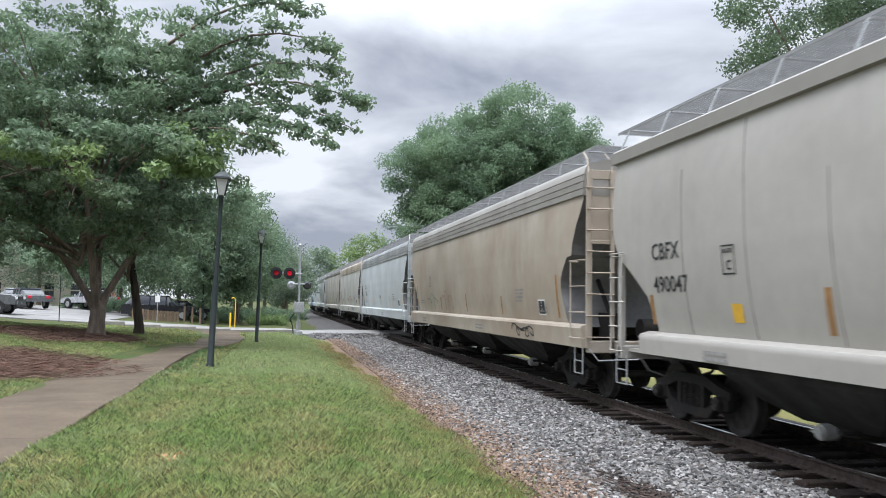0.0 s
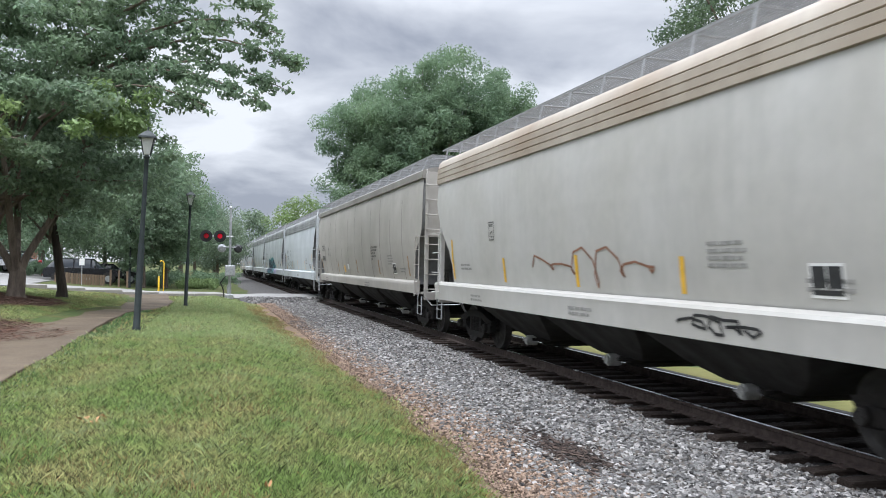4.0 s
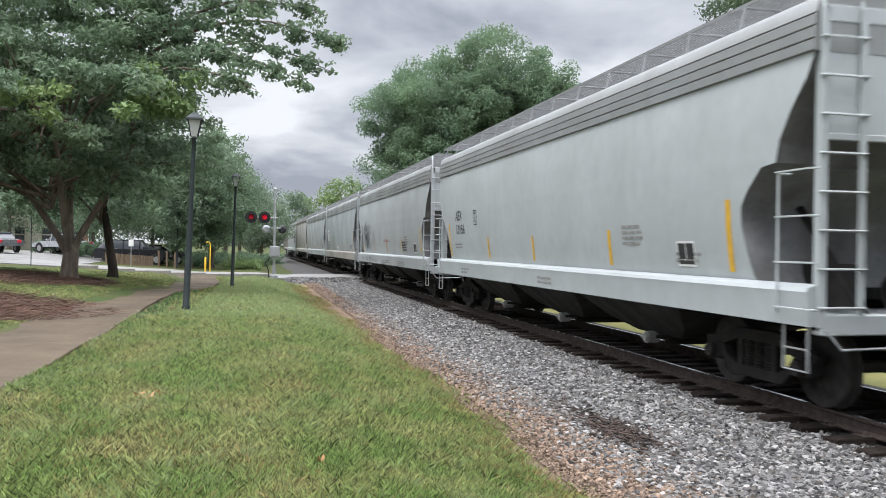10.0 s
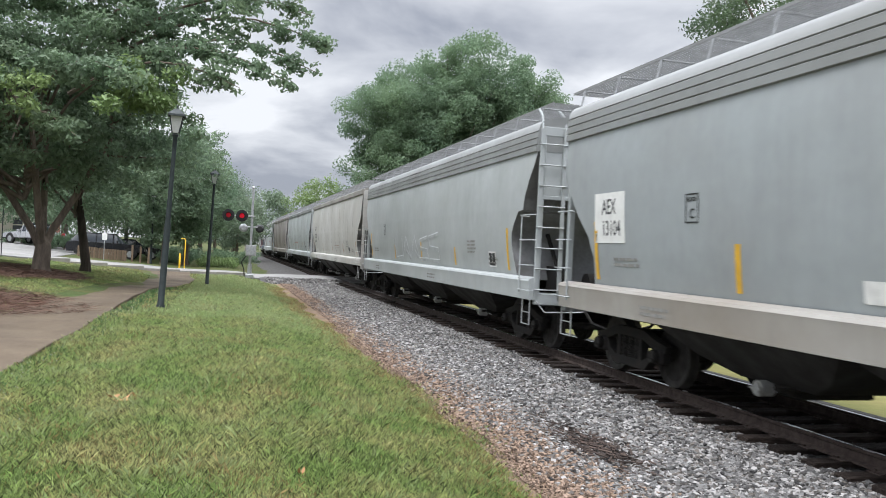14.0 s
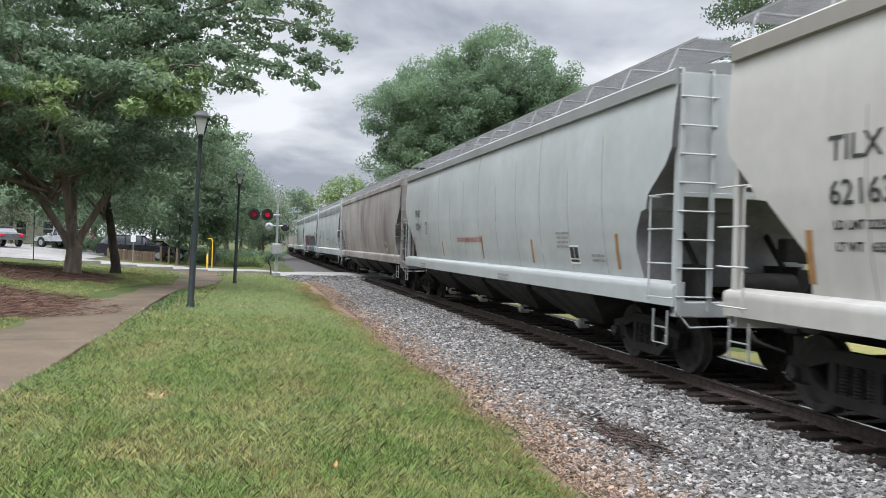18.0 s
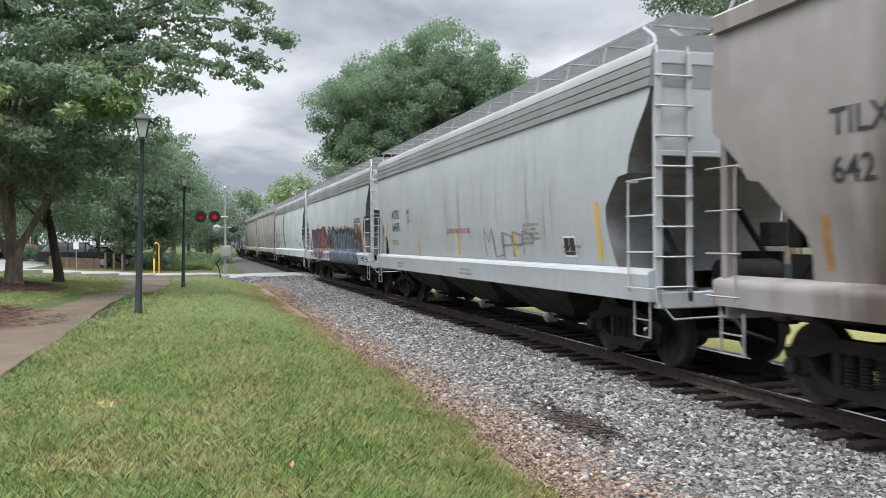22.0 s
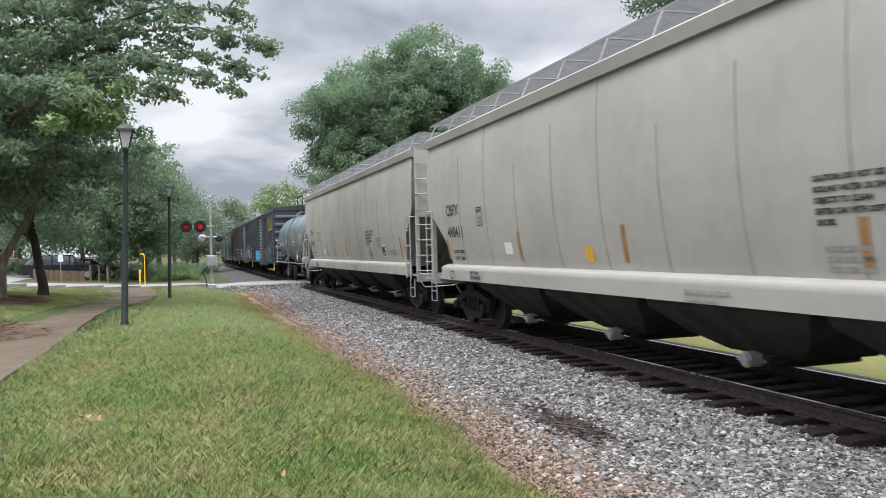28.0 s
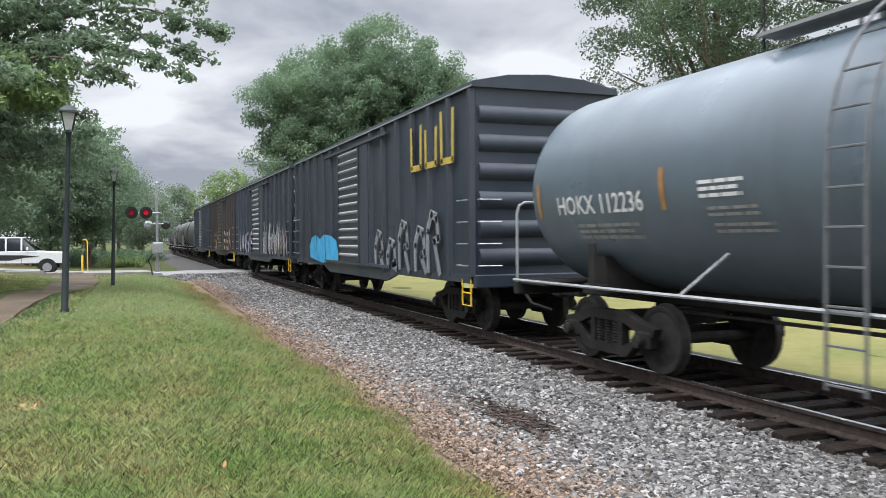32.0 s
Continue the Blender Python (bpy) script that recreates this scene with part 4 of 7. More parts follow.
def sideframe():
    """Cast truck side with its two axle boxes and spring opening."""
    s = Shape()
    for poly in ([(-1.12, 0.62), (-0.80, 0.68), (-0.42, 0.80), (0.42, 0.80), (0.80, 0.68), (1.12, 0.62), (1.08, 0.52), (0.70, 0.56), (0.40, 0.66), (-0.40, 0.66), (-0.70, 0.56), (-1.08, 0.52)],
                 [(-0.72, 0.56), (-0.62, 0.42), (-0.42, 0.33), (0.42, 0.33), (0.62, 0.42), (0.72, 0.56), (0.78, 0.44), (0.50, 0.20), (-0.50, 0.20), (-0.78, 0.44)]):
        s.prism_x(poly, -1.08, -0.94)
    for y in (-0.34, 0.34):
        s.box(-1.01, y, 0.5, 0.13, 0.10, 0.36)
    for y in (-0.89, 0.89):
        s.box(-1.02, y, 0.46, 0.18, 0.30, 0.24, 0.03)
        s.disc_x(y, 0.46, 0.10, -1.18, -1.08, 12)
    return s


def wheelset():
    """Two wheels on their axle, with bolted bearing caps, centred on the axle line."""
    s = Shape().disc_x(0, 0, 0.075, -1.05, 1.05, 10)
    for d in (-1, 1):
        rings = []
        for dx, rr in ((0.075, 0.11), (0.06, 0.20), (0.045, 0.36), (0.068, 0.40), (0.068, 0.452), (-0.04, 0.456), (-0.045, 0.478), (-0.07, 0.478), (-0.075, 0.40), (-0.04, 0.34), (-0.06, 0.18)):
            rings.append([(d * (0.7525 + dx), rr * math.cos(i * math.tau / 28), rr * math.sin(i * math.tau / 28)) for i in range(28)])
        s.loft(rings, True, True)
        s.disc_x(0, 0, 0.085, d * 1.17, d * 1.205, 12)
        for k in range(3):
            a = k * math.tau / 3
            s.disc_x(0.05 * math.cos(a), 0.05 * math.sin(a), 0.018, d * 1.205, d * 1.222, 6)
    return s


WHEELSETS = []


def bolster():
    s = Shape().box(0, 0, 0.66, 1.9, 0.36, 0.22, 0.02)
    for y in (-0.42, 0.42):
        s.box(0, y, 0.5, 1.5, 0.12, 0.14, 0.01)
    return s


def coil():
    """One bolster spring, with the bulges of its turns."""
    rings = []
    for k in range(19):
        rr = 0.075 if k % 2 else 0.060
        rings.append([(-1.01 + rr * math.cos(i * math.tau / 8), rr * math.sin(i * math.tau / 8), 0.32 + 0.019 * k) for i in range(8)])
    return Shape().loft(rings, True, True)


def add_truck(car, y):
    tr = put("truck", cached(("truck",), bolster), "truck", car, pose(0, y, 0))
    sf = cached(("sideframe",), sideframe)
    put("sideframe", sf, "truck", tr)
    put("sideframe", sf, "truck", tr, pose(0, 0, 0, 0, 0, 180))
    for dy in (-0.2, 0.0, 0.2):
        put("spring", cached(("spring",), coil), "truck", tr, pose(0, dy, 0))
    for dy in (-0.89, 0.89):
        ws = put("wheelset", cached(("wheelset",), wheelset), "wheel", tr, pose(0, dy, 0.456))
        WHEELSETS.append((car, y + dy, dy, ws))


def hopper_car(kind, L, paint_name, label, n_bays, marks=(), stripes="stripe", roof_paint=None, grey_text=True, seed=1, seams=True, under=None, sill_paint=None):
    car = empty("covered_hopper_car")
    tagged(car, label, "freight car", group="cars of the freight train")
    key = round(L, 2)
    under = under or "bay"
    put("body", cached(("body", kind, key), lambda: hopper_body(kind, L)), paint_name, car)
    light = paint_name in ("white_grey_paint", "clean_white_paint", "streaked_white_paint", "pale_green_grey_paint", "cool_grey_paint")
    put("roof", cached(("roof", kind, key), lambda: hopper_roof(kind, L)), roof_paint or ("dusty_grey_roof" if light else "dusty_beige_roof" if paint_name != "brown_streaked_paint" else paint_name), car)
    sill = cached(("side_sill", kind, key), lambda: side_sill(kind, L))
    put("side_sill", sill, sill_paint or paint_name, car)
    put("side_sill", sill, sill_paint or paint_name, car, pose(0, L, 0, 0, 0, 180))
    put("centre_sill", cached(("centre_sill", key), lambda: centre_sill(L)), "steel_dark", car)
    zr = 4.50 if kind == "A" else 4.44
    zb = 4.77 if kind == "A" else 4.79
    for m in (None, pose(0, L, 0, 0, 0, 180)):
        put("running_board", cached(("running_board", kind, key), lambda: running_board(L, zb)), "grating", car, m)
    yb = 0.95
    while yb < L - 0.6:
        for turned in (0, 180):
            put("walkway_bracket", cached(("walkway_bracket", kind), lambda: board_bracket(kind, zb, zr)), "grating_light", car, pose(0, yb, 0, 0, 0, turned))
        yb += (L - 1.9) / 13
    put("roof_hatch", cached(("roof_hatch", key), lambda: hatches(L)), paint_name, car)
    turn = pose(0, L, 0, 0, 0, 180)
    for m in (None, turn):
        put("slope_sheet", cached(("slope_sheet", kind, m is None), lambda: slope_sheet(kind, INSETS[kind] if m is None else REAR[kind])), "slope", car, m, "grimy sloping end sheet, the recess's shade in its colour")
        put("end_frame", cached(("end_frame", kind), lambda: end_frame(kind)), paint_name, car, m)
        put("end_panel", cached(("end_panel", kind), lambda: end_panel(kind)), paint_name, car, m)
        put("end_platform", cached(("end_platform",), end_platform), paint_name, car, m)
        put("end_strut", cached(("end_strut",), end_stiffener), "truck", car, m)
        add_end_ladder(car, kind, paint_name, m)
        put("coupler", cached(("coupler",), coupler), "steel_dark", car, m)
        put("uncoupling_lever", cached(("uncoupling_lever",), cut_lever), "galv", car, m)
    for yl, rear in ((0.76, False), (L - 0.76, True)):
        put("side_ladder", cached(("side_ladder", kind, rear), lambda: ladder_side(kind, rear)), paint_name, car, pose(0, yl, 0))
        yl -= 0.42 if rear else 0.0
        put("stirrup_step", cached(("stirrup_step",), stirrup), "galv", car, pose(0, yl, 0))
    a, b = 3.55, L - 3.55
    w = (b - a) / n_bays
    for k in range(n_bays):
        yc = a + w * (k + 0.5)
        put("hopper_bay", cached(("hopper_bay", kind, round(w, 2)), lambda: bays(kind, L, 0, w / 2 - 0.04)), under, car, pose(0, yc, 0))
        put("outlet_gate", cached(("outlet_gate",), lambda: outlet(0)), "truck", car, pose(0, yc, 0))
        put("outlet_cap", cached(("outlet_cap",), lambda: outlet_cap(0)), "chrome", car, pose(0, yc + 0.1, 0))
    for y in (2.35, L - 2.35):
        add_truck(car, y)
    r = np.random.default_rng(seed)
    if seams and kind != "A":
        n = int((L - 2.6) / 1.52)
        for i in range(n + 1):
            y = 1.5 + (L - 3.0) * i / n
            top = 3.94
            if y < 2.2 or y > L - 2.2:
                continue
            put("weld_seam", cached(("weld_seam", kind, i % 3), lambda: seam(kind, 0, (4.16, 3.75, 3.3)[i % 3])), "seam", car, pose(0, y, 0))
    n = 5
    for i in range(n):
        y = 2.35 + (L - 4.7) * i / (n - 1) + r.uniform(-0.25, 0.25)
        if kind == "C" and i == n - 1:
            y = L - 1.98
        h = r.uniform(0.45, 0.6)
        if kind == "A" and i == 0:
            y, h = 2.26, 0.88
        if kind == "A" and i == n - 1:
            y, h = L - 1.98, 0.92
        put("reflector_strip", bent(kind, [rect(y + 0.05, 1.52 + h, 0.11, h, -0.03)]), stripes, car)
    if grey_text:
        for y, z, rows, ww in (((L - 2.55, 1.88, 2, 0.9),) if kind == "A" else ()) + ( (5.2, 2.15, 4, 0.75), (3.6, 1.75, 2, 0.7), (8.8, 1.22, 2, 0.9), (L - 3.6, 1.22, 2, 0.8)):
            put("stencil_mark", bars(kind, y, z, rows, ww, 0.045, 0.04, int(r.integers(1, 99))), "letter_grey", car)
    yl = 3.55 if kind == "A" else 4.6
    put("label_plate", bent(kind, [rect(yl, 1.90, 0.46, 0.34)]), "white_label", car, label="white-framed dark label")
    put("label_print", bent(kind, [rect(yl - 0.03, 1.87, 0.19, 0.21), rect(yl - 0.24, 1.87, 0.19, 0.21), rect(yl - 0.03, 1.64, 0.40, 0.05)], 0.010), "letter", car)
    # small framed class box on the side
    yb, zb2 = (L - 4.6, 2.74) if kind == "A" else (L - 4.1, 2.60)
    put("plate_box", bent(kind, [rect(yb, zb2, 0.30, 0.02), rect(yb, zb2 - 0.36, 0.30, 0.02), rect(yb, zb2, 0.02, 0.38), rect(yb - 0.28, zb2, 0.02, 0.38)]), "letter", car)
    put("plate_letter", letters(kind, "C", 0.18, yb - 0.09, zb2 - 0.32), "letter", car)
    put("plate_letter", letters(kind, "PLATE", 0.07, yb - 0.04, zb2 - 0.10), "letter", car)
    for body, size, y, z in marks:
        put("lettering", letters(kind, body, size, L - y, z), "letter", car)
    return car


def marks_of(a, b, kind="A"):
    """Reporting mark over number, by car type: (text, size, metres from the coupling, height)."""
    y, z, dz, size = {"A": (2.74, 2.52, 0.38, 0.37), "C": (2.12, 2.50, 0.49, 0.35), "T": (2.5, 2.80, 0.45, 0.36)}[kind]
    return ((a, size, y, z), (b, size, y, z - dz))


def tank_shell(L, y0):
    s = Shape()
    n = 48
    # from the head's rim to its tip
    head = [(y0 + 0.72 * (1 - math.sin(k / 9 * math.pi / 2)), max(0.02, TANK_R * math.cos(k / 9 * math.pi / 2) ** 0.75)) for k in range(10)]
    full = list(reversed(head)) + [(L + 0.22 - yy, rr) for yy, rr in head]
    s.loft([[(rr * math.cos(i * math.tau / n), yy, TANK_Z + rr * math.sin(i * math.tau / n)) for i in range(n)] for yy, rr in full], True, True)
    return s


def tank_car(L, paint_name, label, detailed=True, pitch=None):
    """L: over the end sills; pitch: from coupling to coupling."""
    car = empty("tank_car")
    tagged(car, label, "tank car", group="cars of the freight train")
    put("tank", cached(("tank", round(L, 2)), lambda: tank_shell(L, 0.95)), paint_name, car)
    trucks = (2.45, L - 2.75) if detailed else (2.3, L - 2.3)
    mid = 6.40 if detailed else L / 2
    put("underframe", Shape().box(0, L / 2, 0.98, 0.5, L - 1.3, 0.24, 0.02), "steel_dark", car)
    for y in trucks:
        put("body_bolster", Shape().box(0, y, 1.08, 2.6, 0.5, 0.16, 0.02).prism_x([(y - 0.3, 1.05), (y + 0.3, 1.05), (y + 0.18, 1.55), (y - 0.18, 1.55)], -1.2, 1.2), "steel_dark", car)
        for x in (-1.44, 1.44):
            put("shell_bracket", Shape().box(x, y - 0.25, 1.42, 0.03, 0.16, 0.62, 0.008), "steel_dark", car)
    put("bottom_outlet", Shape().loft([[(r * math.cos(i * math.tau / 14), mid + r * math.sin(i * math.tau / 14), z) for i in range(14)] for r, z in ((0.34, 1.10), (0.30, 0.92), (0.16, 0.86), (0.14, 0.62))], True, True), "steel_dark", car)
    put("brake_cylinder", Shape().tube([(-0.55, mid - 2.6, 0.86), (-0.55, mid - 1.9, 0.86)], 0.17, 12), "steel_dark", car)
    put("brake_rod", Shape().tube([(-0.4, trucks[0] + 0.6, 0.80), (-0.4, mid - 2.6, 0.84)], 0.025, 5).tube([(-0.4, mid - 1.9, 0.84), (-0.4, trucks[1] - 0.6, 0.80)], 0.025, 5), "steel_dark", car)
    for m in (None, pose(0, L, 0, 0, 0, 180)):
        e = Shape().box(0, 0.78, 1.02, 3.0, 0.18, 0.24, 0.02).box(0, 1.2, 1.1, 2.9, 0.9, 0.05)
        put("end_platform", e, "steel_dark", car, m)
        put("coupler", cached(("coupler",), coupler), "steel_dark", car, m if m is None or pitch is None else pose(0, pitch, 0, 0, 0, 180))
        put("end_handrail", cached(("end_handrail",), lambda: Shape().tube([(-1.5, 0.84, 1.1), (-1.5, 0.84, 2.18), (-1.46, 0.84, 2.32), (-1.36, 0.84, 2.37), (1.36, 0.84, 2.37), (1.46, 0.84, 2.32), (1.5, 0.84, 2.18), (1.5, 0.84, 1.1)], 0.022, 6)), "galv", car, m)
        put("grab_iron", cached(("tank_grab",), lambda: Shape().tube([(-1.52, 0.75, 1.02), (-1.58, 0.75, 1.02), (-1.58, 1.15, 1.02), (-1.52, 1.15, 1.02)], 0.013, 5)), "galv", car, m)
        put("uncoupling_lever", cached(("uncoupling_lever",), cut_lever), "galv", car, m)
        put("stirrup_step", cached(("stirrup_step",), stirrup), "truck_grey", car, (m or pose(0, 0, 0)) @ pose(0, 0.8, 0))
    for side in (-1, 1):
        rail = put("side_handrail", Shape().tube([(1.56 * side, 0.85, 1.14), (1.56 * side, L - 0.85, 1.14)], 0.024, 6), "galv", car)
        for y in (4.05, 8.7) if detailed else np.linspace(1.6, L - 1.6, 6):
            put("rail_strut", Shape().tube([(1.56 * side, y, 1.14), (1.25 * side, y - 0.45, 1.62)], 0.018, 5), "galv", rail)
        lad = Shape()
        line = [(1.60, 0.45), (1.60, 2.2), (1.575, 2.75), (1.46, 3.15), (1.28, 3.5), (1.02, 3.82), (0.72, 4.05)]
        lad.tube([(side * a, mid - 0.21, z) for a, z in line], 0.019, 5)
        lad = put("ladder", lad, "truck_grey" if detailed else "steel_dark", car)
        put("stile", Shape().tube([(side * a, mid + 0.21, z) for a, z in line], 0.019, 5), "truck_grey" if detailed else "steel_dark", lad)
        for k in range(11):
            zz = 0.5 + 0.345 * k
            a = float(np.interp(zz, [z for _, z in line], [x for x, _ in line]))
            put("rung", cached(("tank_rung",), lambda: Shape().tube([(0, -0.21, 0), (0, 0.21, 0)], 0.013, 5)), "truck_grey" if detailed else "steel_dark", lad, pose(side * a, mid, zz))
    zt = TANK_Z + TANK_R
    put("valve_dome", Shape().loft([[(r * math.cos(i * math.tau / 18), mid + 0.5 + r * math.sin(i * math.tau / 18), z) for i in range(18)] for r, z in ((0.42, zt - 0.15), (0.42, zt + 0.2), (0.36, zt + 0.27))], True, True), paint_name, car)
    put("manway", Shape().loft([[(r * math.cos(i * math.tau / 16), mid - 0.5 + r * math.sin(i * math.tau / 16), z) for i in range(16)] for r, z in ((0.27, zt - 0.1), (0.27, zt + 0.17), (0.31, zt + 0.18), (0.31, zt + 0.23))], True, True), "steel_dark", car)
    put("relief_valve", Shape().tube([(0.1, mid - 1.15, zt - 0.1), (0.1, mid - 1.15, zt + 0.22), (0.1, mid - 1.15, zt + 0.30)], [0.07, 0.07, 0.10], 10), "steel_dark", car)
    y0, y1 = mid - 0.15, mid + 1.9
    for x in (-0.72, 0.72):
        for zz in (0.50, 0.95):
            put("platform_rail", Shape().tube([(x, y0, zt + zz), (x, y1, zt + zz)], 0.020, 5), "truck", car)
        for y in (y0, y1):
            put("rail_post", Shape().tube([(x, y, zt - 0.12), (x, y, zt + 0.95)], 0.024, 5), "truck", car)
        put("hand_hoop", Shape().tube([(x * 0.75, mid - 0.6, zt + 0.28), (x * 0.75, mid - 2.0, zt + 0.28), (x * 0.75, mid - 2.13, zt + 0.24), (x * 0.75, mid - 2.18, zt - 0.1)], 0.02, 5), "truck_grey", car)
        put("platform", Shape().box(x * 0.86, (y0 + y1) / 2, zt + 0.02, 0.42, y1 - y0, 0.04), "grating", car)
    for zz in (0.50, 0.95):
        put("platform_rail", Shape().tube([(-0.72, y1, zt + zz), (0.72, y1, zt + zz)], 0.020, 5), "truck", car)
    for y in trucks:
        add_truck(car, y)
    if detailed:
        k = "tank"
        put("lettering", letters(k, "HOKX 112236", 0.36, 11.66, 2.13, 0.95), "letter_white", car)
        for y, z, rows, w, h, seed, mat in ((11.2, 1.99, 3, 1.5, 0.045, 4, "letter_grey"), (8.5, 2.42, 3, 0.75, 0.04, 5, "letter_white"), (8.4, 2.13, 2, 0.8, 0.035, 9, "letter_grey"), (8.35, 1.95, 2, 1.0, 0.035, 6, "letter_grey"),
                                            (5.75, 2.34, 4, 1.35, 0.035, 7, "letter_white"), (5.65, 2.0, 3, 1.0, 0.035, 11, "letter_grey"), (2.85, 1.92, 3, 0.5, 0.035, 12, "letter_grey")):
            put("stencil_mark", bars(k, y, z, rows, w, h, 0.035, seed), mat, car)
        put("warning_panel", bent(k, [rect(5.80, 2.74, 0.80, 0.31)]), "stripe", car, label="orange warning panel")
        put("warning_print", bars(k, 5.74, 2.69, 3, 0.68, 0.055, 0.04, 8), "letter", car)
        put("lettering", letters(k, "SODA", 0.21, 3.66, 2.03), "letter_white", car)
        put("label_plate", bent(k, [rect(3.82, 2.41, 0.64, 0.18)]), "letter_grey", car, label="faded grey label plate")
        put("data_panel", bent(k, [rect(3.06, 2.70 - 0.055 * i, 1.16, 0.014) for i in range(11)] + [rect(3.06 - 0.29 * i, 2.70, 0.012, 0.56) for i in range(5)]), "letter_white", car)
        put("stencil_mark", bars(k, 3.03, 2.675, 10, 1.1, 0.02, 0.035, 14), "letter_grey", car)
        put("label_plate", bent(k, [rect(3.55, 1.92, 0.64, 0.27)], 0.006), "letter", car, label="black framed data plate")
        put("label_print", bent(k, [rect(3.55, 1.92, 0.64, 0.02), rect(3.55, 1.66, 0.64, 0.02), rect(3.55, 1.92, 0.02, 0.27), rect(2.93, 1.92, 0.02, 0.27), rect(3.42, 1.85, 0.2, 0.07), rect(3.15, 1.85, 0.15, 0.07), rect(3.42, 1.74, 0.4, 0.04)], 0.009), "letter_white", car)
        for y, top, h in ((12.25, 2.6, 0.5), (9.20, 2.62, 0.5), (5.95, 2.3, 0.4), (4.18, 2.64, 0.5)):
            put("reflector_strip", bent(k, [rect(y, top, 0.10, h, -0.0)]), "stripe_old", car)
        put("reflector_strip", bent(k, [rect(1.86, 2.90, 0.13, 1.0)]), "stripe", car)
        put("placard_holder", Shape().box(-1.60, 2.22, 1.50, 0.03, 0.20, 0.72, 0.008), "truck_grey", car)
        cy, cz, q = 2.22, 1.45, 0.20
        pc = Shape().add([(-1.66, cy + q, cz), (-1.66, cy, cz + q), (-1.66, cy - q, cz), (-1.66, cy, cz - q), (-1.64, cy + q, cz), (-1.64, cy, cz + q), (-1.64, cy - q, cz), (-1.64, cy, cz - q)],
                         [(0, 1, 2, 3), (7, 6, 5, 4), (0, 4, 5, 1), (1, 5, 6, 2), (2, 6, 7, 3), (3, 7, 4, 0)])
        put("hazard_placard", pc, "white_label", car, label="white diamond hazard placard")
        v, f = text_uv("1824", 0.15)
        put("placard_number", Shape().add([(-1.668, cy + 0.17 - a, cz - 0.05 + b) for a, b in v], f), "letter", car)
        put("placard_tip", Shape().add([(-1.667, cy + 0.09, cz - 0.10), (-1.667, cy, cz - 0.18), (-1.667, cy - 0.09, cz - 0.10)], [(0, 1, 2)]), "letter", car)
        put("air_reservoir", Shape().tube([(-1.28, 0.96, 1.30), (-1.28, 1.0, 1.30), (-1.28, 1.84, 1.30), (-1.28, 1.9, 1.30)], [0.12, 0.20, 0.20, 0.12], 16), "cool_grey_paint", car)
        put("lettering", Shape().add([(-1.53, 1.75 - a, 1.03 + b) for a, b in text_uv("COMP BRKES", 0.07)[0]], text_uv("COMP BRKES", 0.07)[1]), "letter_white", car)
    return car


